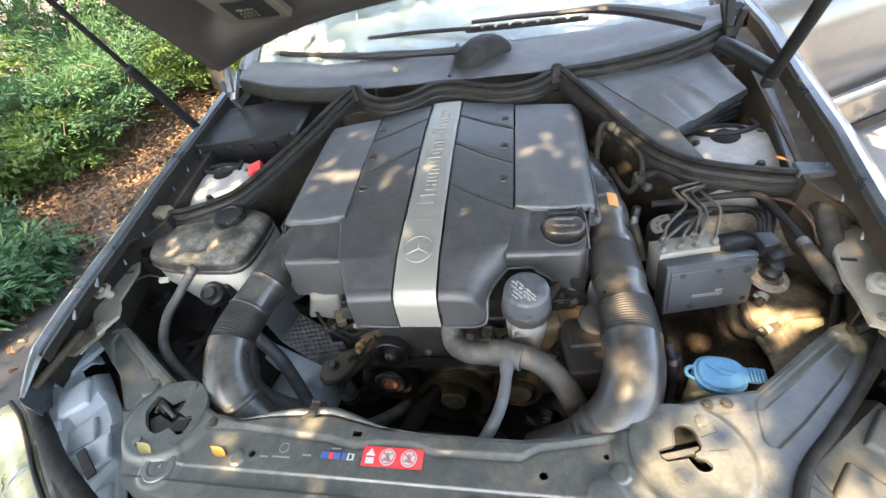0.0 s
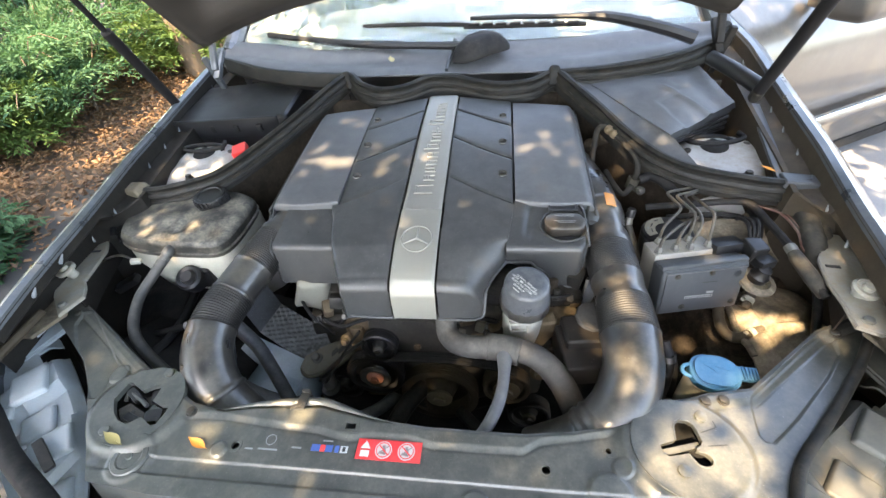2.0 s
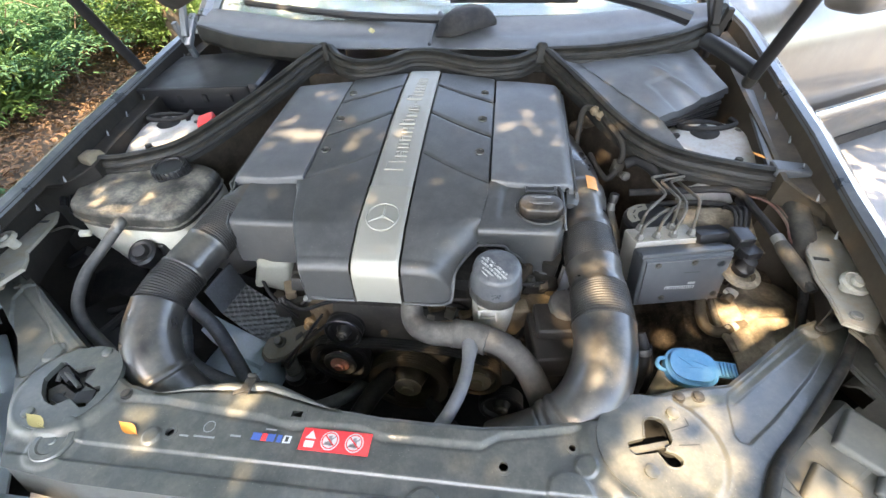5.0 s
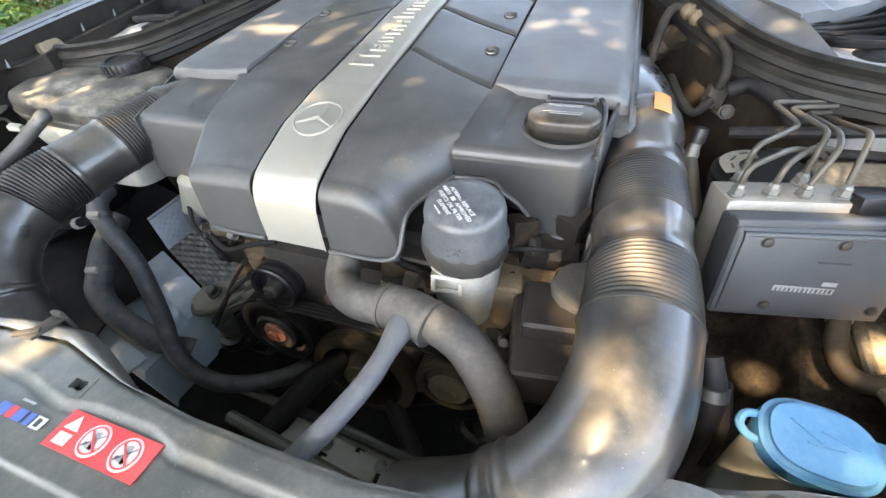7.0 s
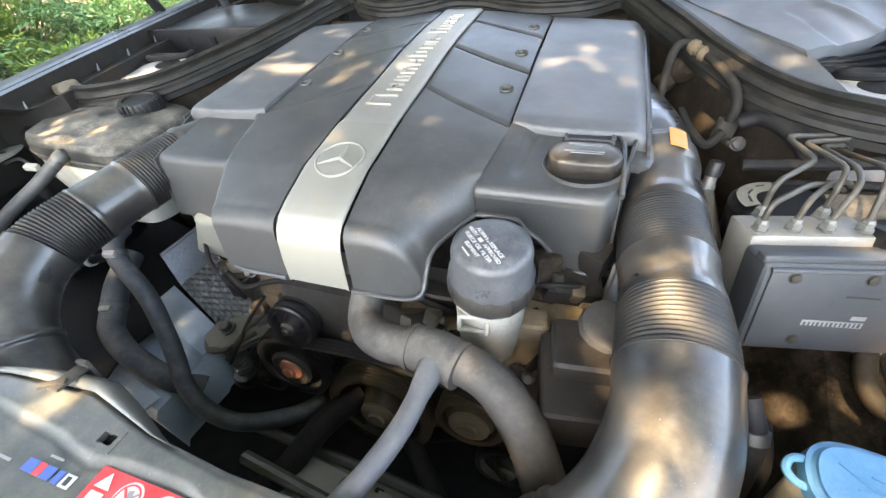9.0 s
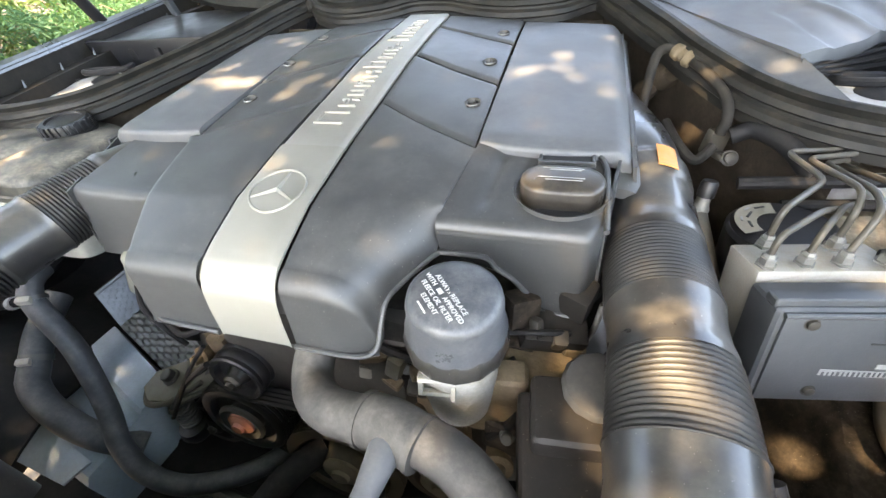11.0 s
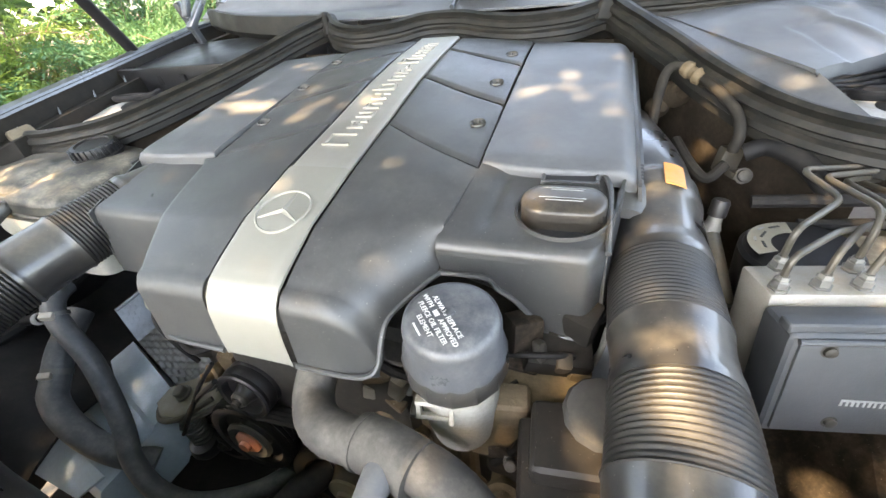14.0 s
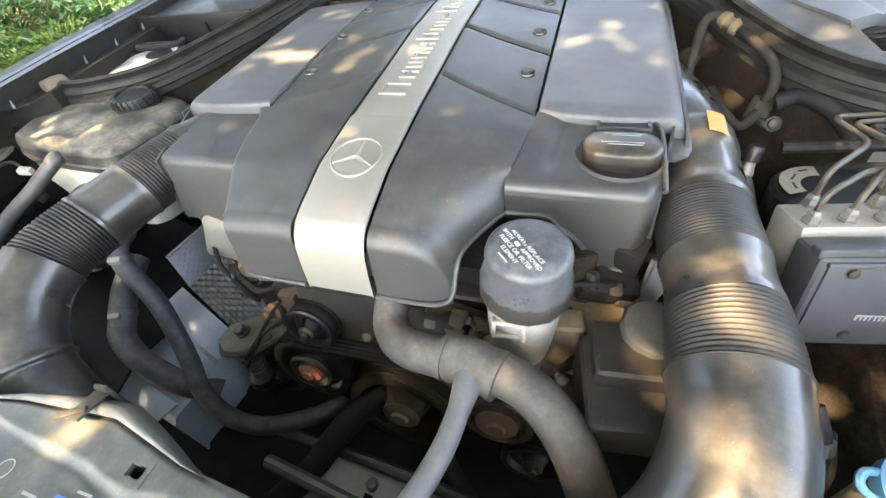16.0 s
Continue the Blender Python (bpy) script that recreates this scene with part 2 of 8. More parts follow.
ORANGELEAF = surface("orange_leaf", (0.45, 0.19, 0.03), 0.6, spread=0.2, bump=0.1)
BARK = surface("bark", (0.10, 0.075, 0.05), 0.9, spread=0.5, grain=60, bump=0.8)
SOIL = surface("soil", (0.055, 0.038, 0.024), 0.95, spread=0.6, grain=30, patch=2.5, bump=1.0, dust=0.2, dust_color=(0.12, 0.085, 0.05))
TARMAC = surface("worn_tarmac", (0.045, 0.042, 0.038), 0.9, spread=0.35, grain=120, patch=3, bump=1.0)
CONCRETE = surface("pale_tarmac", (0.15, 0.15, 0.15), 0.9, spread=0.3, grain=90, patch=2, bump=1.0)
for leaf_mat in (GREEN1, GREEN2, CANOPY):                            # light shines through thin leaves
    lt = leaf_mat.node_tree
    thin, mixer = lt.nodes.new("ShaderNodeBsdfTranslucent"), lt.nodes.new("ShaderNodeMixShader")
    body = lt.nodes["Principled BSDF"]
    lt.links.new(body.inputs["Base Color"].links[0].from_socket, thin.inputs["Color"])
    mixer.inputs[0].default_value = 0.4
    lt.links.new(body.outputs[0], mixer.inputs[1])
    lt.links.new(thin.outputs[0], mixer.inputs[2])
    lt.links.new(mixer.outputs[0], lt.nodes["Material Output"].inputs["Surface"])


def glass(name, tint=(1, 1, 1), film=0.0):
    m, t, p = nodes_of(name)
    p.inputs["Base Color"].default_value = (*tint, 1)
    p.inputs["Transmission Weight"].default_value = 1.0 - film
    p.inputs["Roughness"].default_value = 0.0
    p.inputs["IOR"].default_value = 1.5
    return m


# the film is dust, also set to whiten the glass like reflected sky
GLASS = glass("windscreen_glass", (0.76, 0.86, 0.84), 0.13)


# ---- builders ----
ORIGIN = {}


def thing(name, at, label, category, group="", kind=""):
    ob = new(name)
    ob.empty_display_size = 0.05
    ob.location = at
    ORIGIN[ob.name] = Vector(at)
    return tagged(ob, label, category, group, kind)


def mesh_of(bm, name, mat, angle=35):
    me = bpy.data.meshes.new(name)
    bmesh.ops.recalc_face_normals(bm, faces=bm.faces[:])
    bm.to_mesh(me)
    bm.free()
    for q in me.polygons:
        q.use_smooth = True
    me.set_sharp_from_angle(angle=radians(angle))
    for one in (mat if isinstance(mat, (list, tuple)) else [mat]):
        me.materials.append(one)
    return me


def part(name, bm, mat, parent=None, label="", angle=35):
    """One mesh object out of a bmesh that lies in world places; under parent if there is one."""
    if not bm.verts:
        raise ValueError(name)
    lo = Vector([min(v.co[k] for v in bm.verts) for k in range(3)])
    hi = Vector([max(v.co[k] for v in bm.verts) for k in range(3)])
    c = Vector(((lo.x + hi.x) / 2, (lo.y + hi.y) / 2, lo.z))
    bmesh.ops.translate(bm, verts=bm.verts[:], vec=-c)
    ob = new(name, mesh_of(bm, name, mat, angle))
    if parent:
        ob.parent = parent
        ob.location = c - ORIGIN[parent.name]
    else:
        ob.location = c
    ORIGIN[ob.name] = c
    return tagged(ob, label) if label else ob


def setting(name, bm, mat, label, category, angle=35):
    return tagged(part(name, bm, mat, None, label, angle), "", category, "", "structure")


def lerp(a, b, t):
    return a + (b - a) * t


def table(x, rows):
    """Straight-line look-up in rows of (x, value)."""
    if x <= rows[0][0]:
        return rows[0][1]
    for (a, va), (b, vb) in zip(rows, rows[1:]):
        if x <= b:
            return lerp(va, vb, (x - a) / (b - a))
    return rows[-1][1]


def smooth(a, b, x):
    t = min(1, max(0, (x - a) / (b - a)))
    return t * t * (3 - 2 * t)


def spline(pts, n):
    """n + 1 points along a Catmull-Rom curve through pts (tuples of any length), evenly by length."""
    P = [Vector(p) if len(p) <= 4 else p for p in pts]
    P = [2 * P[0] - P[1]] + P + [2 * P[-1] - P[-2]]
    raw = []
    for i in range(1, len(P) - 2):
        a, b, c, d = P[i - 1:i + 3]
        for k in range(16):
            t = k / 16
            raw.append(0.5 * ((2 * b) + (c - a) * t + (2 * a - 5 * b + 4 * c - d) * t * t + (3 * b - a - 3 * c + d) * t ** 3))
    raw.append(P[-2])
    acc = [0]
    for a, b in zip(raw, raw[1:]):
        acc.append(acc[-1] + (b - a).length)
    out, j = [], 0
    for i in range(n + 1):
        s = acc[-1] * i / n
        while j < len(acc) - 2 and acc[j + 1] < s:
            j += 1
        f = (s - acc[j]) / max(1e-9, acc[j + 1] - acc[j])
        out.append(raw[j].lerp(raw[j + 1], min(1, max(0, f))))
    return out


def rings(bm, centres, radii, seg=20, closed=(True, True), squash=None):
    """A tube through centres with a radius at each. squash: (direction, factor) flattens it."""
    up = Vector((0, 0, 1))
    prev, first = None, None
    tang0 = (centres[1] - centres[0]).normalized()
    side = tang0.cross(up)
    side = side.normalized() if side.length > 1e-4 else Vector((1, 0, 0))
    for i, (c, r) in enumerate(zip(centres, radii)):
        a, b = centres[max(0, i - 1)], centres[min(len(centres) - 1, i + 1)]
        tg = (b - a)
        tg = tg.normalized() if tg.length > 1e-9 else tang0
        side = (side - tg * side.dot(tg)).normalized()
        nrm = tg.cross(side)
        ring = []
        for k in range(seg):
            w = 2 * math.pi * k / seg
            o = side * math.cos(w) * r + nrm * math.sin(w) * r
            if squash:
                d, f = squash
                o = o - d * o.dot(d) * (1 - f)
            ring.append(bm.verts.new(c + o))
        if prev:
            for k in range(seg):
                bm.faces.new((prev[k], prev[(k + 1) % seg], ring[(k + 1) % seg], ring[k]))
        else:
            first = ring
        prev = ring
    if closed[0]:
        bm.faces.new(first[::-1])
    if closed[1]:
        bm.faces.new(prev)
    return bm


def tube(pts, r, n=24, seg=14, bm=None):
    """A round tube through pts; r a number or a list of (share of length, radius)."""
    bm = bm or bmesh.new()
    cs = spline(pts, n)
    rad = [r if isinstance(r, (int, float)) else table(i / n, r) for i in range(n + 1)]
    return rings(bm, cs, rad, seg)


def turned(profile, at=(0, 0, 0), axis=(0, 0, 1), seg=28, bm=None):
    """A turned body: profile rows of (radius, height) along axis from at."""
    bm = bm or bmesh.new()
    ax = Vector(axis).normalized()
    u = ax.cross(Vector((0, 1, 0)))
    u = u.normalized() if u.length > 0.05 else Vector((1, 0, 0))
    w = ax.cross(u)
    prev = first = None
    for r, h in profile:
        ring = [bm.verts.new(Vector(at) + ax * h + (u * math.cos(2 * math.pi * k / seg) + w * math.sin(2 * math.pi * k / seg)) * max(r, 0.0003)) for k in range(seg)]
        if prev:
            for k in range(seg):
                bm.faces.new((prev[k], prev[(k + 1) % seg], ring[(k + 1) % seg], ring[k]))
        else:
            first = ring
        prev = ring
    bm.faces.new(first[::-1])
    bm.faces.new(prev)
    return bm


def block(size, m=Matrix(), bevel=0.004, seg=2, bm=None, taper=1.0):
    """A bevelled box of that size about m; taper scales its top."""
    one = bmesh.new()
    bmesh.ops.create_cube(one, size=1.0)
    for v in one.verts:
        f = taper if v.co.z > 0 else 1.0
        v.co = Vector((v.co.x * size[0] * f, v.co.y * size[1] * f, v.co.z * size[2]))
    if bevel:
        bmesh.ops.bevel(one, geom=one.edges[:], offset=min(bevel, min(size) * 0.45), segments=seg, affect="EDGES", profile=0.6)
    one.transform(m if isinstance(m, Matrix) else Matrix.Translation(m))
    if bm is None:
        return one
    return absorb(bm, one)


def absorb(bm, one):
    me = bpy.data.meshes.new("tmp")
    one.to_mesh(me)
    one.free()
    bm.from_mesh(me)
    bpy.data.meshes.remove(me)
    return bm


def slab(outline, z0, z1, bevel=0.003, m=None, seg=2):
    """A flat plate with that outline (x, y), from z0 to z1."""
    bm = bmesh.new()
    low = [bm.verts.new((x, y, z0)) for x, y in outline]
    f = bm.faces.new(low)
    r = bmesh.ops.extrude_face_region(bm, geom=[f])
    for v in r["geom"]:
        if isinstance(v, bmesh.types.BMVert):
            v.co.z = z1
    if bevel:
        top = [e for e in bm.edges if all(abs(v.co.z - z1) < 1e-6 for v in e.verts)]
        bmesh.ops.bevel(bm, geom=top, offset=bevel, segments=seg, affect="EDGES")
    if m:
        bm.transform(m)
    return bm


def sheet(fn, nu, nv, thick=0.004, skip=None, down=None, bm=None):
    """A grid of fn(u, v) with a thickness along -z (or down), closed at its border; skip(place) leaves faces out."""
    bm = bm or bmesh.new()
    d = Vector(down) if down else Vector((0, 0, -thick))
    top = [[Vector(fn(i / nu, j / nv)) for j in range(nv + 1)] for i in range(nu + 1)]
    keep = [[not (skip and skip((top[i][j] + top[i + 1][j + 1]) / 2)) for j in range(nv)] for i in range(nu)]
    tv, bv = {}, {}

    def vert(store, i, j, off):
        if (i, j) not in store:
            store[i, j] = bm.verts.new(top[i][j] + off)
        return store[i, j]

    zero = Vector((0, 0, 0))
    for i in range(nu):
        for j in range(nv):
            if not keep[i][j]:
                continue
            bm.faces.new([vert(tv, a, b, zero) for a, b in ((i, j), (i + 1, j), (i + 1, j + 1), (i, j + 1))])
            bm.faces.new([vert(bv, a, b, d) for a, b in ((i, j + 1), (i + 1, j + 1), (i + 1, j), (i, j))])
            for (a, b), (e, f), (p, q) in (((i, j), (i + 1, j), (i, j - 1)), ((i + 1, j), (i + 1, j + 1), (i + 1, j)), ((i + 1, j + 1), (i, j + 1), (i, j + 1)), ((i, j + 1), (i, j), (i - 1, j))):
                if not (0 <= p < nu and 0 <= q < nv and keep[p][q]):
                    bm.faces.new((vert(tv, e, f, zero), vert(tv, a, b, zero), vert(bv, a, b, d), vert(bv, e, f, d)))
    return bm


def bolt(at, r, h, axis=(0, 0, 1), bm=None):
    return turned([(r * 1.35, 0), (r * 1.35, h * 0.25), (r, h * 0.3), (r, h * 0.9), (r * 0.8, h)], at, axis, 6 if r < 0.004 else 12, bm)


def in_poly(x, y, poly):
    c = False
    for (x1, y1), (x2, y2) in zip(poly, poly[1:] + poly[:1]):
        if (y1 > y) != (y2 > y) and x < (x2 - x1) * (y - y1) / (y2 - y1) + x1:
            c = not c
    return c

# ---- ground and surroundings ----
def ground_at(u, v):
    x, y = lerp(-45, 45, u), lerp(-45, 45, v)
    return (x, y, -0.012 + (0.05 * noise.noise((x * 0.6, y * 0.6, 0)) - 0.02) * smooth(2.5, 3.4, -x))


bm = sheet(ground_at, 150, 150, down=(0, 0, -0.3))
setting("ground", bm, SOIL, "brown soil strewn with dead leaves beside the car", "ground")
bm = sheet(lambda u, v: (lerp(-2.60 + 0.12 * math.sin(v * 40) + 0.1 * math.sin(v * 91), 14, u), lerp(-20, 20, v), 0.0), 40, 120, 0.05)
setting("road", bm, TARMAC, "worn grey tarmac under the car", "road")
bm = sheet(lambda u, v: (lerp(1.15, 13, u), lerp(-15, 15, v), 0.006), 12, 20, 0.004)
setting("pavement", bm, CONCRETE, "pale sunlit concrete between the two cars", "pavement")

# ---- the car: shell ----
car = thing("car", (0, 1.0, 0), "dark grey saloon car with its bonnet raised, dusty engine bay", "car")
FEND = [(-0.30, 0.44), (-0.16, 0.53), (-0.05, 0.60), (0.03, 0.635), (0.10, 0.655), (0.20, 0.675), (0.38, 0.700), (0.56, 0.733), (0.75, 0.757), (1.06, 0.800), (1.4, 0.83), (3.2, 0.84)]
FENZ = [(-0.30, 0.66), (-0.10, 0.775), (0.0, 0.815), (0.1, 0.848), (0.3, 0.870), (1.06, 0.945), (1.4, 0.965), (3.2, 0.98)]
PROF = [(-0.010, -0.014), (-0.007, -0.004), (0.0, 0.0), (0.010, -0.003), (0.030, -0.018), (0.055, -0.06), (0.075, -0.14), (0.085, -0.25), (0.080, -0.42), (0.070, -0.60)]
for s in (-1, 1):
    def fender_at(u, v, s=s):
        y = lerp(0.035, 1.55, u)
        end = smooth(0.03, 0.12, y)
        k = v * (len(PROF) - 1)
        i = min(len(PROF) - 2, int(k))
        dx, dz = (lerp(PROF[i][n], PROF[i + 1][n], k - i) for n in (0, 1))
        return (0.012 + s * (table(y, FEND) + dx * lerp(0.25, 1, end)), y, table(y, FENZ) + dz * lerp(0.12, 1, end) - 0.012 * (1 - end))
    part("fender", sheet(fender_at, 60, 27, down=(-s * 0.002, 0, -0.001)), BODY, car, "dark grey painted fender edge")

    def rail_at(u, v, s=s):
        y = lerp(0.10, 1.16, u)
        q = smooth(0.40, 0.48, y)
        if s < 0 and q == 0:                                          # narrow lip in front, open to the plate below
            rows = [(-0.0105, -0.009), (-0.012, -0.026), (-0.013, -0.030), (-0.010, -0.034), (0.012, -0.036), (0.040, -0.042), (0.046, -0.30), (0.046, -0.62)]
        else:
            rows = [(-0.0105, -0.009), (lerp(-0.012, -0.014, q), lerp(-0.038, -0.046, q)), (lerp(-0.013, -0.052, q), lerp(-0.045, -0.052, q)), (lerp(-0.010, -0.056, q), lerp(-0.050, -0.040, q)), (lerp(0.004, -0.064, q), lerp(-0.060, -0.040, q)), (lerp(0.024, -0.068, q), -0.09), (lerp(0.03, -0.09, q), -0.30), (lerp(0.03, -0.13, q), -0.62)]
        k = v * (len(rows) - 1)
        i = min(len(rows) - 2, int(k))
        dx, dz = (lerp(rows[i][n], rows[i + 1][n], k - i) for n in (0, 1))
        return (0.012 + s * (table(y, FEND) + dx), y, table(y, FENZ) + dz)
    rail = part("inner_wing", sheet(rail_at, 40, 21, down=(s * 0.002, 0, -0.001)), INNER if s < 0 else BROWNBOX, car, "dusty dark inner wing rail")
    if s < 0:
        for y in (0.185, 0.262):
            part("rail_clip", turned([(0.0034, 0), (0.0030, 0.008), (0.0018, 0.016), (0.0008, 0.022)], (0.012 - table(y, FEND) + 0.012, y, table(y, FENZ) - 0.026), (0.5, 0.3, 0.8), 8), GREYPL, rail, "pale plastic clip")
    # pressed tabs and plugs along the rail
    for k in range(9):
        y = 0.34 + k * 0.085
        x = 0.012 + s * (table(y, FEND) - 0.034)
        part("rail_clip", turned([(0.0022, 0), (0.002, 0.005), (0.0014, 0.008), (0.0006, 0.014)], (x + s * 0.014, y, table(y, FENZ) - 0.046), (-0.3 * s, 0, 1), 8), GREYPL, rail)

# lock panel across the front
BACK = [(-0.70, 0.268), (-0.677, 0.258), (-0.60, 0.215), (-0.453, 0.128), (-0.373, 0.086), (-0.31, 0.060), (-0.256, 0.053), (-0.207, 0.062), (-0.109, 0.070), (-0.025, 0.054), (0.05, 0.048), (0.183, 0.047), (0.246, 0.055), (0.321, 0.071), (0.386, 0.106), (0.436, 0.122), (0.493, 0.132), (0.629, 0.239), (0.703, 0.272)]
FRONT = [(-0.70, 0.212), (-0.692, 0.208), (-0.62, 0.163), (-0.559, 0.122), (-0.50, 0.064), (-0.452, 0.008), (-0.40, -0.058), (-0.30, -0.066), (0.30, -0.066), (0.44, -0.062), (0.468, -0.020), (0.495, 0.022), (0.55, 0.070), (0.60, 0.118), (0.65, 0.172), (0.703, 0.235)]
LATCH = ((-0.390, 0.049), (0.378, 0.041))


STEP = [(-0.30, 0.042), (-0.25, 0.044), (-0.15, 0.036), (-0.102, 0.034), (-0.079, 0.029), (-0.055, 0.026), (-0.025, 0.031), (0.029, 0.032), (0.043, 0.028), (0.059, 0.024), (0.179, 0.025), (0.202, 0.039), (0.287, 0.056), (0.326, 0.073), (0.35, 0.082)]


FIELD = [(0.486, 0.117), (0.482, 0.100), (0.476, 0.066), (0.480, 0.057), (0.490, 0.055), (0.532, 0.089), (0.600, 0.152), (0.640, 0.195), (0.646, 0.222), (0.626, 0.228), (0.600, 0.210)]


def field_depth(x, y):
    """How far a place lies inside the sunk field of an arm, in metres."""
    near = 1.0
    for (ax, ay), (bx, by) in zip(FIELD, FIELD[1:] + FIELD[:1]):
        t = min(1.0, max(0.0, ((x - ax) * (bx - ax) + (y - ay) * (by - ay)) / ((bx - ax) ** 2 + (by - ay) ** 2)))
        near = min(near, math.hypot(x - lerp(ax, bx, t), y - lerp(ay, by, t)))
    return near if in_poly(x, y, FIELD) else -near


def panel_z(x, y):
    b, f = table(x, BACK), table(x, FRONT)
    z = 0.742 + 0.004 * smooth(0.35, 0.55, abs(x))
    step = table(x, STEP) if -0.30 < x < 0.35 else b - 0.018
    seat = max(smooth(0.086, 0.070, math.hypot(x - lx, (y - ly) * 1.1)) for lx, ly in LATCH)
    z += 0.0030 * smooth(-0.0040, 0.0040, y - step) * (1 - seat) - 0.0035 * smooth(0.0065, 0.0, b - y)   # raised rear band with a jogged edge
    z -= 0.0010 * math.exp(-((y - step + 0.006) / 0.0020) ** 2) * (1 - seat)                           # crease along its foot
    z += 0.0072 * seat
    z += 0.0012 * noise.noise((x * 9, y * 9, 1)) + 0.0005 * noise.noise((x * 31, y * 31, 5))
    z -= 0.003 * smooth(-0.018, -0.0215, y) * smooth(0.42, 0.40, abs(x))            # stepped front
    z += 0.003 * smooth(-0.040, -0.043, y) * smooth(0.42, 0.40, abs(x))
    if abs(x) > 0.46:                                                               # sunk field on each arm
        z -= 0.0045 * smooth(-0.0015, 0.0030, field_depth(abs(x), y))
    for px, py, pr in ((-0.357, -0.024, 0.036), (0.28, -0.02, 0.028), (0.12, -0.045, 0.02), (-0.47, 0.10, 0.018), (0.30, 0.012, 0.013), (-0.235, -0.004, 0.012)):
        z += 0.003 * smooth(pr, pr * 0.8, math.hypot(x - px, y - py))
    return z


def panel_hole(p):
    for lx, ly in LATCH:
        if math.hypot(p.x - lx, p.y - ly) < 0.056:
            return True
    for hx, hy, hr in ((0.287, 0.032, 0.0045), (0.207, 0.003, 0.006), (-0.214, 0.003, 0.006)):
        if math.hypot(p.x - hx, p.y - hy) < hr:
            return True
    return abs(p.x + 0.057) < 0.008 and abs(p.y - 0.040) < 0.004


def panel_at(u, v):
    x = lerp(-0.70, 0.703, u)
    y = lerp(table(x, FRONT), table(x, BACK), v)
    return (x, y, panel_z(x, y))


panel = part("lock_panel", sheet(panel_at, 760, 84, 0.002, panel_hole), PANEL, car, "dusty grey sheet steel lock panel across the front", 50)


def lip_at(u, v):
    x = lerp(-0.70, 0.703, u)
    return (x, table(x, BACK) - 0.001 + 0.003 * v, panel_z(x, table(x, BACK)) - 0.002 - 0.055 * v)


part("rear_flange", sheet(lip_at, 760, 3, down=(0, -0.002, 0)), PANEL, panel)


def drop_at(u, v):
    x = lerp(-0.44, 0.46, u)
    y = table(x, FRONT)
    return (x, y + 0.001 - 0.010 * v, panel_z(x, y) - 0.003 - 0.05 * v)


part("front_flange", sheet(drop_at, 60, 4, down=(0, 0.002, 0)), PANEL, panel)

# latches: a round plate with a shaped opening over the mechanism
def holed_plate(centre, radius, hole, z0, z1):
    bm = bmesh.new()
    for pts in ([(centre[0] + radius * math.cos(2 * math.pi * k / 40), centre[1] + radius * math.sin(2 * math.pi * k / 40)) for k in range(40)], hole):
        vs = [bm.verts.new((x, y, z1)) for x, y in pts]
        for a, b in zip(vs, vs[1:] + vs[:1]):
            bm.edges.new((a, b))
    bmesh.ops.triangle_fill(bm, use_beauty=True, use_dissolve=False, edges=bm.edges[:])
    r = bmesh.ops.extrude_face_region(bm, geom=bm.faces[:])
    for v in r["geom"]:
        if isinstance(v, bmesh.types.BMVert):
            v.co.z = z0
    return bm


def latch(centre, hole, pieces):
    lx, ly = centre
    plate = part("bonnet_latch", holed_plate(centre, 0.063, hole, 0.743, 0.7514), PANEL, panel, "round latch plate with a shaped opening")
    part("latch_floor", block((0.105, 0.105, 0.004), pose(lx, ly, 0.712), 0.001), DARK, plate)
    for nm, pts, z0, z1, mt in pieces:
        part(nm, slab(pts, z0, z1, 0.001), mt, plate)
    return plate


left = latch(LATCH[0], [(-0.438, 0.053), (-0.437, 0.065), (-0.434, 0.081), (-0.428, 0.082), (-0.402, 0.070), (-0.392, 0.077), (-0.381, 0.081), (-0.374, 0.076), (-0.373, 0.064), (-0.374, 0.055), (-0.355, 0.048), (-0.347, 0.051), (-0.341, 0.044), (-0.344, 0.020), (-0.352, 0.018), (-0.375, 0.029), (-0.390, 0.017), (-0.408, 0.022), (-0.422, 0.032), (-0.432, 0.044)],
             (("pawl", [(-0.432, 0.044), (-0.420, 0.055), (-0.382, 0.040), (-0.380, 0.029), (-0.391, 0.018), (-0.419, 0.030)], 0.734, 0.7395, DARKSTEEL),
              ("catch", [(-0.3785, 0.038), (-0.3757, 0.0525), (-0.3508, 0.0455), (-0.3522, 0.026)], 0.738, 0.744, PANEL),
              ("flap", [(-0.4016, 0.0665), (-0.3814, 0.078), (-0.3758, 0.0602), (-0.3883, 0.0557)], 0.730, 0.737, DARKSTEEL)))
part("wire_clip", tube([(-0.430, 0.058, 0.738), (-0.431, 0.068, 0.741), (-0.424, 0.069, 0.743), (-0.403, 0.060, 0.745), (-0.384, 0.050, 0.744)], 0.0032, 20, 8), STEEL, left)
for at, size, rz in (((-0.418, 0.067, 0.740), (0.030, 0.014, 0.012), -30), ((-0.364, 0.036, 0.739), (0.026, 0.020, 0.014), 14), ((-0.398, 0.031, 0.736), (0.032, 0.012, 0.010), -18), ((-0.384, 0.068, 0.736), (0.012, 0.020, 0.012), 20)):
    part("latch_lever", block(size, pose(*at, 4, 3, rz), 0.003, 2), BLACK, left, "black latch lever")
# hole laid on as a flat black disc, its inner dark in the colour
part("pivot_hole", turned([(0.0030, 0), (0.0030, 0.0006), (0, 0.0006)], (-0.404, 0.041, 0.7396), (0, 0, 1), 14), LABELBLACK, left)
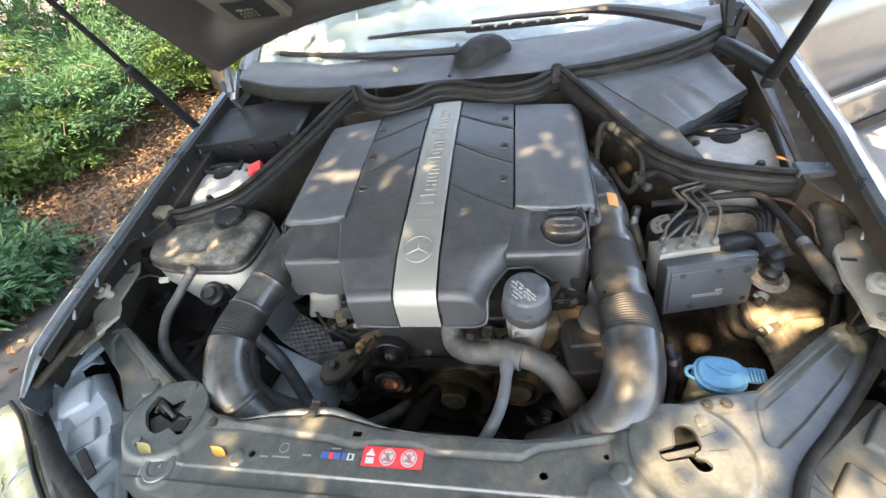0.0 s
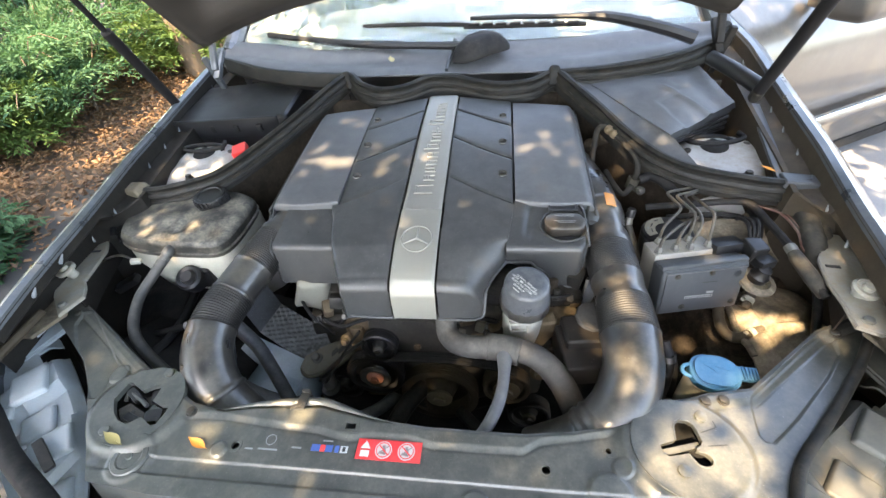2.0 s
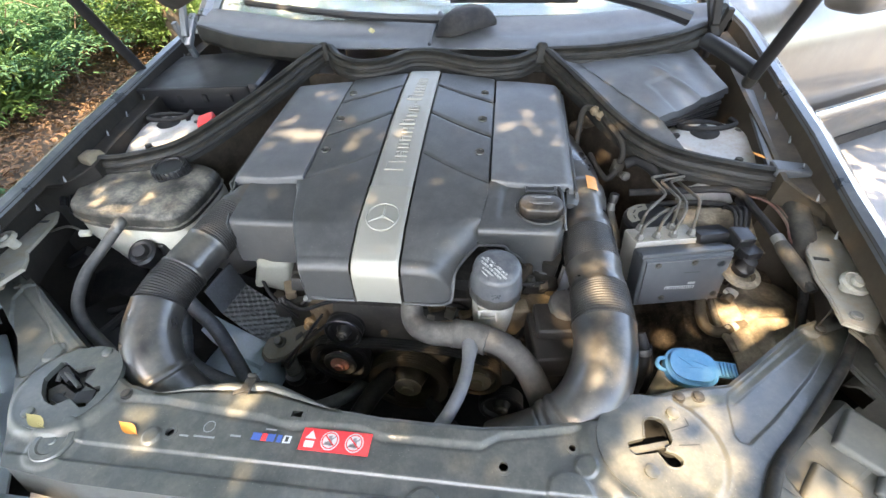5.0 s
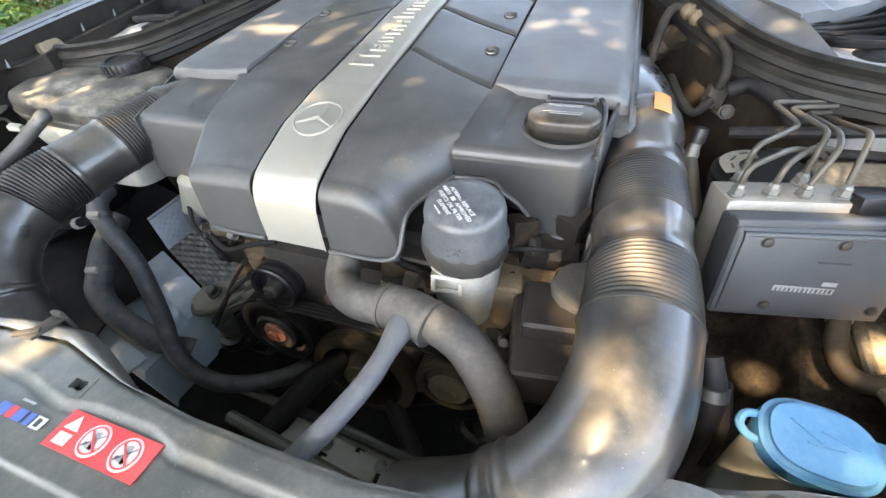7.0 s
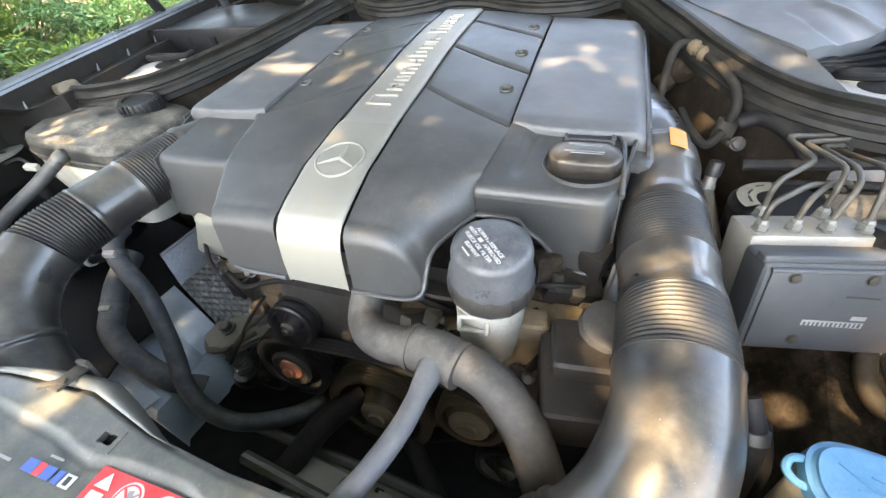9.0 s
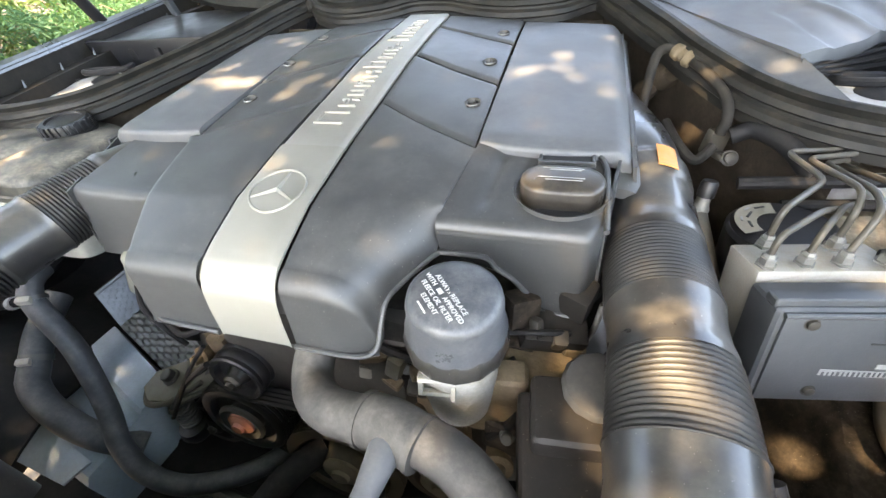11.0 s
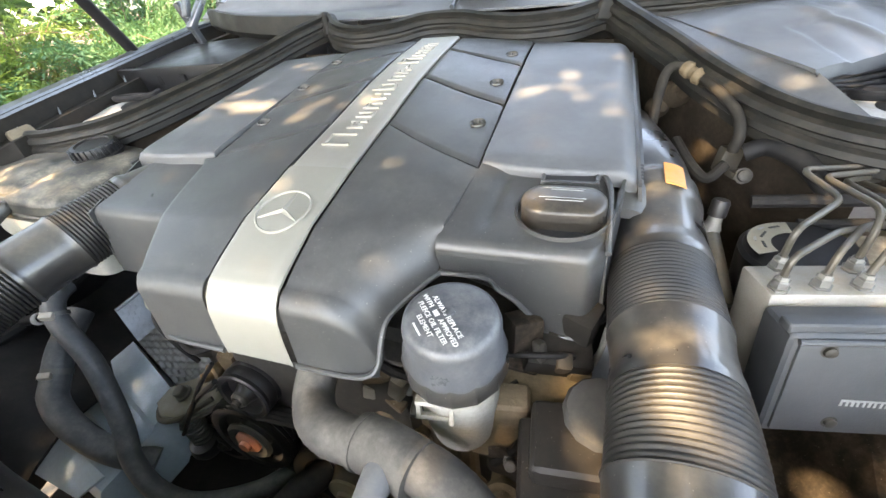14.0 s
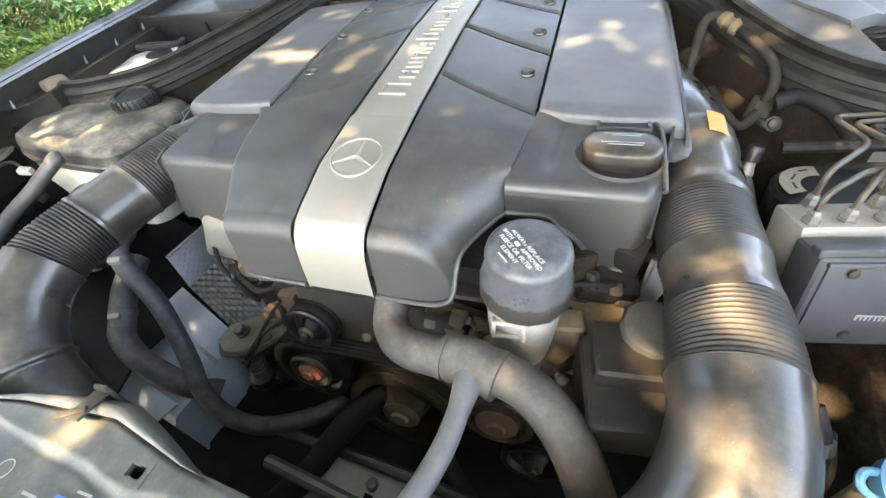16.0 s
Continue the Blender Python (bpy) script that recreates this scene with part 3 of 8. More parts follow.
UPPER = [(0.369, 0.048), (0.3705, 0.058), (0.373, 0.069), (0.381, 0.0755), (0.391, 0.0755), (0.397, 0.071), (0.400, 0.060), (0.401, 0.049)]
LOWER = [(0.397, 0.042), (0.391, 0.037), (0.401, 0.034), (0.406, 0.028), (0.405, 0.021), (0.398, 0.017), (0.389, 0.018), (0.384, 0.024), (0.380, 0.032)]
right = latch(LATCH[1], [(0.350, 0.031), (0.349, 0.041)] + UPPER + LOWER + [(0.356, 0.027)],
              (("tongue", [(0.352, 0.030), (0.353, 0.039), (0.399, 0.052), (0.400, 0.045)], 0.737, 0.7440, PANEL),
               ("catch", [(0.374, 0.046), (0.383, 0.048), (0.388, 0.026), (0.381, 0.024)], 0.730, 0.738, DARKSTEEL)))
for path in (UPPER, LOWER):
    part("lobe_rim", tube([(x, y, 0.7512) for x, y in path], 0.0014, 40, 6), PANEL, right)
# slits laid on as flat black strips, their inner dark in the colour
for ax, ay, bx, by in ((0.403, 0.060, 0.424, 0.068), (0.424, 0.068, 0.4225, 0.077), (0.406, 0.043, 0.429, 0.046)):
    part("slit", block((math.hypot(bx - ax, by - ay), 0.0011, 0.0008), pose((ax + bx) / 2, (ay + by) / 2, 0.7513, 0, 0, math.degrees(math.atan2(by - ay, bx - ax))), 0), LABELBLACK, right)
for bx, by in ((0.409, 0.081), (0.368, 0.010), (-0.376, 0.102), (-0.415, 0.005)):
    part("bolt", bolt((bx, by, 0.7494), 0.0075, 0.006), PANEL, panel)
for bx, by in ((0.449, 0.110), (0.425, 0.107), (0.650, 0.232), (-0.305, 0.045), (-0.655, 0.222)):
    part("bolt", bolt((bx, by, panel_z(bx, by) - 0.001), 0.006, 0.006), DARKSTEEL, panel)

def framed_hole(x, y, hx, hy, rim, round_hole=False):
    bm = bmesh.new()
    n = 24 if round_hole else 4
    for f in (1.0, 0.0):
        ring = []
        for k in range(n):
            a = 2 * math.pi * (k + 0.5) / n
            cx, cy = (math.cos(a), math.sin(a)) if round_hole else (math.copysign(1, math.cos(a)), math.copysign(1, math.sin(a)))
            ring.append(bm.verts.new((x + cx * (hx + rim * f), y + cy * (hy + rim * f), panel_z(x + cx * (hx + rim * f), y + cy * (hy + rim * f)) + 0.0007)))
        for a, b in zip(ring, ring[1:] + ring[:1]):
            bm.edges.new((a, b))
    bmesh.ops.triangle_fill(bm, use_beauty=True, use_dissolve=False, edges=bm.edges[:])
    r = bmesh.ops.extrude_face_region(bm, geom=bm.faces[:])
    for v in r["geom"]:
        if isinstance(v, bmesh.types.BMVert):
            v.co.z -= 0.006
    return bm


part("hole_rim", framed_hole(-0.057, 0.040, 0.0072, 0.0042, 0.0045), PANEL, panel)
for hx, hy, hr in ((0.287, 0.032, 0.0038), (0.207, 0.003, 0.0055), (-0.214, 0.003, 0.0055)):
    part("hole_rim", framed_hole(hx, hy, hr, hr, 0.004, True), PANEL, panel)
# dark slab added below the panel so its holes look shaded
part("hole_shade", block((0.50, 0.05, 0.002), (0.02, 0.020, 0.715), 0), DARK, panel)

# small lid pressed into the right of the lock panel, rubber bump stop on the left
part("cover_lid", slab([(0.185 + 0.026 * math.cos(a), -0.046 + 0.013 * math.sin(a)) for a in [2 * math.pi * k / 16 for k in range(16)]], 0.738, 0.7445, 0.002), PANEL, panel)
stop = part("rubber_stop", turned([(0.010, 0), (0.010, 0.008), (0.0085, 0.011), (0.0095, 0.016), (0.006, 0.022), (0, 0.023)], (-0.352, 0.114, 0.742)), BROWNBOX, panel, "tan rubber bump stop")
part("round_cap", turned([(0.026, 0), (0.026, 0.003), (0.024, 0.005), (0.018, 0.0055), (0.016, 0.004), (0.005, 0.004), (0.004, 0.006), (0, 0.006)], (-0.357, -0.024, 0.741)), PANEL, panel, "round dusty plastic plug")

# weather strip on the right arm and outer seal on the left headlamp
strip_path = [(0.703, 0.288, 0.79), (0.697, 0.250, 0.782), (0.652, 0.182, 0.764), (0.598, 0.122, 0.757), (0.550, 0.074, 0.754), (0.505, 0.030, 0.752), (0.476, -0.02, 0.750), (0.458, -0.07, 0.745), (0.45, -0.13, 0.735)]
part("weather_strip", rings(bmesh.new(), spline(strip_path, 40), [0.0070] * 41, 12), RUBBER, car, "black rubber weather strip")
left_strip = [(-0.720, 0.072, 0.758), (-0.690, 0.056, 0.748), (-0.645, 0.026, 0.740), (-0.555, -0.032, 0.734), (-0.452, -0.082, 0.727), (-0.390, -0.115, 0.720), (-0.33, -0.14, 0.71)]
part("weather_strip", rings(bmesh.new(), spline(left_strip, 30), [lerp(0.009, 0.0145, smooth(0, 8, i)) for i in range(31)], 12), DARKRUBBER, car)
for s in (-1, 1):
    part("fender_seal", rings(bmesh.new(), spline([(s * 0.668, 0.068, 0.782), (s * 0.662, 0.105, 0.788), (s * 0.660, 0.150, 0.792), (s * 0.664, 0.185, 0.792)], 16), [0.0075] * 17, 10), BROWNBOX, car, "dusty brown rubber fender seal")

# headlamps: hazy lens and the stepped plastic housing behind it
LAMPEDGE = [(0.742, 0.062, 0.748), (0.700, 0.040, 0.742), (0.655, 0.008, 0.736), (0.585, -0.045, 0.728), (0.500, -0.105, 0.716), (0.440, -0.165, 0.700)]
# left and right lamps wear a light and a darkened copy of one plastic
for s in (-1, 1):
    edge = spline([(s * x, y, z) for x, y, z in LAMPEDGE], 30)

    def lens_at(u, v, s=s, edge=edge):
        a = v * 1.45
        return edge[round(u * 30)] + Vector((s * 0.70, -0.60, 0)) * 0.150 * math.sin(a) + Vector((0, 0, -0.24 * (1 - math.cos(a)) - 0.004 * smooth(0.1, 0, v)))
    lamp = part("headlamp", sheet(lens_at, 30, 18, down=(0, 0, -0.004)), HEADLAMP, car, "hazy yellowed headlamp lens")
    part("lens_rim", rings(bmesh.new(), [p + Vector((s * 0.004, -0.004, 0.001)) for p in edge], [0.004] * 31, 8), BLACK, lamp)
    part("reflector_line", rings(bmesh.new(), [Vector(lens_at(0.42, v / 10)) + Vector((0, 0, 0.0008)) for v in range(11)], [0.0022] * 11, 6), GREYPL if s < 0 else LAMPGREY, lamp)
    inner = spline([(s * 0.690, 0.185, 0.728), (s * 0.640, 0.150, 0.724), (s * 0.575, 0.100, 0.720), (s * 0.515, 0.048, 0.716), (s * 0.470, -0.008, 0.710), (s * 0.425, -0.075, 0.700)], 40)
    outer = spline([(s * x, y, z - 0.012) for x, y, z in LAMPEDGE], 40)

    def shell_at(u, v, s=s, inner=inner, outer=outer):
        p = inner[round(u * 40)].lerp(outer[round(u * 40)], v)
        steps = 0.012 * smooth(0.18, 0.21, u) - 0.016 * smooth(0.36, 0.39, u) + 0.010 * smooth(0.55, 0.58, u) - 0.014 * smooth(0.74, 0.77, u)
        return p + Vector((0, 0, steps * smooth(0.0, 0.12, v) * smooth(1.0, 0.86, v) - 0.016 * smooth(0.12, 0.0, v) - 0.010 * smooth(0.55, 0.60, v) * smooth(0.30, 0.34, u)))
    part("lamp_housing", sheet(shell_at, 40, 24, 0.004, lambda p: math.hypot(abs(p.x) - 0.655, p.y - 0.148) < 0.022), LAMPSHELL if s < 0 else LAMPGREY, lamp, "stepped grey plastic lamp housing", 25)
    # dark sheet closes the view below the housing and stands for its shade
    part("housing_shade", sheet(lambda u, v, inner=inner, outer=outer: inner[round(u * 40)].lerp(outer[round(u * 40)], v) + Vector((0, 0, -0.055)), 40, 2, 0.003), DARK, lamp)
    for u, v, sx, sy, sz, rz in ((0.28, 0.42, 0.056, 0.064, 0.010, 40), (0.32, 0.82, 0.044, 0.026, 0.008, 40), (0.47, 0.50, 0.050, 0.056, 0.009, 40), (0.66, 0.40, 0.064, 0.054, 0.010, 38), (0.86, 0.52, 0.054, 0.060, 0.010, 36)):
        p = Vector(shell_at(u, v))
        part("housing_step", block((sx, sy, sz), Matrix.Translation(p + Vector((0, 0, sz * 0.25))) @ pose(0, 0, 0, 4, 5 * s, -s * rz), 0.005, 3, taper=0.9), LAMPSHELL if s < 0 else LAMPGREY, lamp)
    for k in range(3):
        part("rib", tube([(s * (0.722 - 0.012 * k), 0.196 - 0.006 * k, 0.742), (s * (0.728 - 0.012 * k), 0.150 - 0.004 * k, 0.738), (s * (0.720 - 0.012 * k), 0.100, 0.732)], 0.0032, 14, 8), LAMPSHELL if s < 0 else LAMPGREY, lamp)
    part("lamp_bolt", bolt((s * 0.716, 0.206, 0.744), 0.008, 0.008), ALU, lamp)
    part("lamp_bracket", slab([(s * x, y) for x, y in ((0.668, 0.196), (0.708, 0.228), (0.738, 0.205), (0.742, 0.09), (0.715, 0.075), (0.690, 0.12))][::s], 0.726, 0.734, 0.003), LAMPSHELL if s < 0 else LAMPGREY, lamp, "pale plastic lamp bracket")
    part("cross_strap", block((0.066, 0.014, 0.006), pose(s * 0.500, -0.028, 0.735, 0, 0, -s * -32), 0.002), DARKRUBBER, lamp)
# dusty plate with a slot and an adjuster cup on each inner wing
PLATES = {1: [(0.640, 0.205), (0.668, 0.190), (0.705, 0.230), (0.726, 0.330), (0.730, 0.410), (0.716, 0.415), (0.690, 0.385), (0.664, 0.345), (0.650, 0.290), (0.648, 0.250)],
          -1: [(-0.648, 0.190), (-0.700, 0.235), (-0.722, 0.262), (-0.716, 0.300), (-0.726, 0.330), (-0.756, 0.400), (-0.760, 0.445), (-0.744, 0.440), (-0.697, 0.374), (-0.680, 0.315), (-0.671, 0.281), (-0.652, 0.262), (-0.636, 0.238)]}
for s in (-1, 1):
    high = 0.797 if s > 0 else 0.777
    plate = part("wing_plate", slab(PLATES[s], high - 0.006, high, 0.0015), WINGPAINT, car, "dusty pale wing plate with a slot")
    # slot shown by a flat black strip, its depth only in the colour
    part("slot", block((0.020, 0.006, 0.001), pose(s * (0.676 if s > 0 else 0.718), 0.328 if s > 0 else 0.368, high + 0.0005, 0, 0, -8 * s), 0), LABELBLACK, plate)
    part("adjuster", turned([(0.009, -0.016), (0.009, 0), (0.018, 0.002), (0.0185, 0.007), (0.0155, 0.010), (0.0145, 0.008), (0.008, 0.008), (0.007, 0.014), (0, 0.015)], ((0.677, 0.264, high + 0.010) if s > 0 else (-0.702, 0.288, high + 0.018)), (0.1 * s, -0.25, 1)), OXIDE, plate, "pale round adjuster cup")
    part("plate_bolt", bolt((s * 0.660, 0.215, high), 0.006, 0.006), ALU, plate)
    part("lower_plate", slab([(s * x, y) for x, y in ((0.655, 0.205), (0.675, 0.150), (0.735, 0.150), (0.735, 0.30), (0.715, 0.29))][::s], high - 0.018, high - 0.012, 0.0015), WINGDUSTLIT, plate, "tan dusty lower wing plate")
    part("plate_skirt", sheet(lambda u, v, s=s, high=high: Vector((s * lerp(0.646, 0.722, u ** 0.8), lerp(0.235, 0.420, u), high - 0.004 - 0.05 * v)), 14, 3, down=(s * 0.003, 0, 0)), INNER, plate)
# bundle of dark leads along the left rail
for k, (dx, dz) in enumerate(((0.0, 0.0), (0.016, -0.006), (0.006, -0.018))):
    part("rail_lead", tube([(-0.690 + dx, 0.400, 0.792 + dz), (-0.712 + dx, 0.440, 0.808 + dz), (-0.716 + dx, 0.500, 0.822 + dz), (-0.728 + dx, 0.560, 0.832 + dz), (-0.738 + dx, 0.640, 0.845 + dz), (-0.745 + dx, 0.760, 0.862 + dz), (-0.75 + dx, 0.86, 0.875 + dz)], 0.0065 - 0.001 * k, 44, 8), DARKRUBBER, car, "black wiring lead along the rail")

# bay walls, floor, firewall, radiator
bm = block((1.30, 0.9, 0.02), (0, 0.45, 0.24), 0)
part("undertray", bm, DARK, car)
bm = sheet(lambda u, v: (lerp(-0.72, 0.72, u), 0.965 - 0.05 * math.cos(lerp(-1.5, 1.5, u)), lerp(0.25, 0.875, v)), 30, 6, down=(0, 0.01, 0))
part("firewall", bm, INSUL, car, "dark insulated firewall")
bm = block((0.84, 0.055, 0.46), (0.0, 0.005, 0.475), 0.006)
radiator = part("radiator", bm, DARK, car, "black radiator and fan frame")
bm = block((0.80, 0.016, 0.02), (0.0, 0.050, 0.585), 0.004)
for k in range(16):
    block((0.012, 0.018, 0.36), (-0.36 + k * 0.048, 0.040, 0.42), 0.002, bm=bm)
part("fan_frame", bm, DARKSTEEL, radiator)
part("grille_panel", sheet(lambda u, v: (lerp(-0.42, 0.44, u), lerp(-0.20, -0.076, v), 0.685 + 0.012 * v + 0.006 * smooth(0.3, 0.35, v) * (math.sin(u * 26) > 0)), 60, 12, 0.004), GREYPL, car, "grey plastic panel above the grille")
part("bumper", sheet(lambda u, v: (lerp(-0.72, 0.72, u), -0.20 - 0.12 * math.sin(v * 2.2) - 0.10 * math.cos(lerp(-1.4, 1.4, u)) + 0.10, lerp(0.68, 0.22, v)), 30, 12, down=(0, 0.01, 0)), BODY, car)

for s in (-1, 1):
    tx, ty, tz = (0.626, 0.642, 0.824) if s > 0 else (-0.602, 0.640, 0.838)
    tower = part("strut_tower", turned([(0.125, -0.40), (0.120, -0.05), (0.113, -0.022), (0.098, -0.006), (0.080, 0.0), (0.070, 0.003), (0.055, 0.001), (0.0, 0.001)], (tx, ty, tz), (-0.02 * s, -0.12, 1), 40), TOWER, car, "pale painted strut tower dome")
    part("top_mount", turned([(0.036, 0), (0.034, 0.005), (0.026, 0.008), (0.018, 0.009), (0.012, 0.012), (0.008, 0.013), (0.007, 0.018), (0, 0.018)], (tx - 0.012, ty + 0.050, tz), (-0.06 * s, -0.06, 1)), DARKRUBBER, tower, "black rubber strut mount")
    for k in range(3):
        a = 0.7 + k * 2.1
        part("nut", bolt((tx + 0.075 * math.cos(a), ty + 0.075 * math.sin(a), tz), 0.007, 0.010), DARKSTEEL, tower)
    pts = [(tx - 0.012 + (0.046 + 0.002 * k) * math.cos(a), ty + 0.052 + 0.026 * math.sin(a), tz + 0.010 + 0.002 * k) for k, a in enumerate([j * 0.85 for j in range(9)])]
    part("cable_loop", tube(pts, 0.0055, 40, 8), DARKRUBBER, tower)
part("tower_cap", block((0.038, 0.040, 0.018), pose(-0.508, 0.676, 0.853, 10, -12, 20), 0.005, 3), RED, car, "bright red plastic cap")

# the rubber bonnet seal round the bay
SEAL = [(-0.715, 0.53, 0.842), (-0.66, 0.502, 0.848), (-0.596, 0.508, 0.85), (-0.5, 0.55, 0.86), (-0.436, 0.64, 0.88), (-0.375, 0.76, 0.905), (-0.315, 0.875, 0.935), (-0.272, 0.93, 0.948), (-0.225, 0.88, 0.936), (-0.165, 0.85, 0.93), (-0.1, 0.862, 0.932), (-0.045, 0.9, 0.938), (0.03, 0.895, 0.938), (0.085, 0.87, 0.933), (0.15, 0.85, 0.93), (0.22, 0.858, 0.932), (0.285, 0.895, 0.94), (0.325, 0.834, 0.926), (0.375, 0.739, 0.904), (0.42, 0.65, 0.882), (0.475, 0.576, 0.864), (0.54, 0.536, 0.855), (0.65, 0.506, 0.847), (0.71, 0.504, 0.846)]


def banded(path, n, half, high, name, mat, parent, label=""):
    """A moulded rubber lip: an upright ribbed profile swept along path."""
    cs = spline(path, n)
    prof = [(p * half, q * high) for p, q in ((-0.6, -0.1), (-0.45, 0.10), (0.1, 0.13), (0.55, 0.05), (0.40, -0.10), (0.75, -0.17), (0.95, -0.30), (0.72, -0.36), (0.74, -0.44), (1.05, -0.52), (1.15, -0.66), (0.88, -0.72), (0.92, -0.92), (0.2, -1.0), (-0.6, -0.7))]
    bm = bmesh.new()
    prev = None
    for i, c in enumerate(cs):
        t = cs[min(n, i + 1)] - cs[max(0, i - 1)]
        side = Vector((t.y, -t.x, 0)).normalized()
        wob = 1 + 0.06 * math.sin(i * 0.8)
        ring = [bm.verts.new(c + side * p * wob + Vector((0, 0, q))) for p, q in prof]
        if prev:
            for k in range(len(prof)):
                bm.faces.new((prev[k], prev[(k + 1) % len(prof)], ring[(k + 1) % len(prof)], ring[k]))
        else:
            bm.faces.new(ring[::-1])
        prev = ring
    bm.faces.new(prev)
    return part(name, bm, mat, parent, label, 30)


banded(SEAL, 150, 0.015, 0.047, "bonnet_seal", RUBBER, car, "ribbed dusty black rubber bonnet seal")
banded([(-0.272, 0.930, 0.946), (-0.40, 0.945, 0.950), (-0.55, 0.985, 0.958), (-0.70, 1.055, 0.972)], 40, 0.016, 0.045, "rear_seal", RUBBER, car)
banded([(0.285, 0.895, 0.940), (0.435, 0.905, 0.942), (0.57, 0.935, 0.950), (0.68, 1.00, 0.962)], 40, 0.016, 0.045, "rear_seal", RUBBER, car)
for s in (-1, 1):
    y = 0.925 if s < 0 else 0.892
    part("seal_peak", block((0.040, 0.028, 0.050), pose(s * 0.279, y, 0.932, -10, 10 * s, 20 * s), 0.010, 3, taper=0.6), RUBBER, car)
    part("seal_end", block((0.088, 0.040, 0.022), pose(-0.692, 0.508, 0.845, 6, -10, -16), 0.007, 3, taper=0.86) if s < 0 else block((0.075, 0.036, 0.018), pose(0.703, 0.508, 0.843, 0, 4, -6), 0.005, 3), SEALCLIP if s < 0 else MODULE, car, "moulded seal end clip")
    # bulkhead skirt under the seal
    half = [p for p in SEAL if s * p[0] > 0.28]
    half = sorted(half, key=lambda p: s * p[0])
    cs = spline(half, 40)
    bm = sheet(lambda u, v, cs=cs, s=s: cs[round(u * 40)] + Vector((s * (0.010 + 0.03 * v), 0.014 + 0.03 * v, -0.018 - 0.42 * v)), 40, 4, down=(0, 0.006, 0))
    part("bulkhead", bm, INSUL, car, "dark fibre-lined bulkhead")

# boxes on both sides behind the seal
bm = block((0.33, 0.24, 0.10), pose(-0.59, 0.905, 0.852, 5, -2, 3), 0.016, 3)
box = part("filter_box", bm, BLACK, car, "black plastic cabin filter box")
part("box_edge", block((0.31, 0.012, 0.055), pose(-0.60, 0.783, 0.868, 10, 0, 4), 0.004), BLACK, box)
for k in range(4):
    part("latch_clip", block((0.012, 0.010, 0.020), pose(-0.70 + k * 0.068, 0.778, 0.868, 10, 0, 4), 0.002), DARKRUBBER, box)


def duct_at(u, v):
    a = Vector((lerp(0.355, 0.655, u), lerp(0.905, 0.985, u), 0.915))
    b = Vector((lerp(0.497, 0.682, u), lerp(0.632, 0.792, u), 0.885))
    p = a.lerp(b, v)
    p.z += 0.020 * math.sin(math.pi * v) * math.sin(math.pi * u)
    p.z -= 0.004 * smooth(0.62, 0.66, v) * smooth(0.20, 0.26, u) * smooth(0.60, 0.40, u)           # stepped field at the front
    p.z += 0.004 * math.exp(-((u - 0.44 - 0.35 * (v - 0.6)) / 0.030) ** 2) * smooth(0.30, 0.55, v)   # folds running from the pinch
    p.z -= 0.004 * math.exp(-((u - 0.56) / 0.05) ** 2 - ((v - 0.45) / 0.09) ** 2)
    p.z += 0.0015 * noise.noise((u * 7, v * 7, 2))
    return p


seal_right = spline([p for p in SEAL if p[0] > 0.28 and p[0] < 0.56], 24)
right_box = part("intake_cover", sheet(duct_at, 70, 60, 0.004), LID, car, "smooth grey plastic intake cover")
part("cover_flank", sheet(lambda u, v: (seal_right[round(u * 24)] + Vector((0.004, 0.010, -0.010))).lerp(Vector(duct_at(0.02, u)) + Vector((0, 0, -0.003)), v), 24, 6, 0.003), LID, right_box)
part("cover_edge", sheet(lambda u, v: Vector(duct_at(u, 1)) + Vector((0.004 * v, -0.003 * v, -0.012 * v)), 20, 3, down=(0, 0.003, 0)), BLACK, right_box)
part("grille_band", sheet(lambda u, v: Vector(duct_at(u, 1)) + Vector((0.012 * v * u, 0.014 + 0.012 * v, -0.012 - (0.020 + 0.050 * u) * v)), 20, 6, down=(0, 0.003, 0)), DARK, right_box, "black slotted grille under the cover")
for k in range(4):
    part("grille_bar", tube([Vector(duct_at(u, 1)) + Vector((0.003, 0.010, -0.016 - (0.010 + 0.046 * u) * (k + 0.5) / 4)) for u in (0.08, 0.5, 0.98)], 0.0032, 12, 8), BLACK, right_box)
part("ledge_bar", block((0.022, 0.30, 0.008), pose(0.700, 0.655, 0.858, 6, 4, -11), 0.003), MODULE, car, "blue-grey ledge bar beside the strut tower")

# cowl panel, windscreen, wipers
def cowl_at(u, v):
    x = lerp(-0.74, 0.72, u)
    front = table(x, [(-0.74, 1.06), (-0.5, 0.985), (-0.27, 0.945), (0, 0.93), (0.28, 0.91), (0.5, 0.94), (0.72, 1.01)])
    back = 1.070 + 0.10 * smooth(0.3, 0.75, -x)
    return (x, lerp(front, back, v), lerp(0.938, 0.974, v) + 0.02 * smooth(0.3, 0.75, abs(x)) + 0.004 * math.sin(v * 9) * smooth(0.06, 0.2, abs(x)))


part("cowl_panel", sheet(cowl_at, 60, 14, 0.004), LID, car, "dusty grey plastic cowl panel")


def screen_at(u, v):
    x = lerp(-0.70, 0.68, u) * lerp(1, 0.82, v)
    y0 = 1.068
    if x < -0.3:
        y0 += 0.10 * smooth(0.3, 0.75, -x)
    return (x, y0 + 0.78 * v - 0.03 * v * math.cos(u * 3), 0.978 + 0.42 * v + 0.02 * math.sin(math.pi * v))


screen = part("windscreen", sheet(screen_at, 40, 20, down=(0, 0.003, -0.004)), GLASS, car, "bright curved windscreen glass")
screen.visible_shadow = False
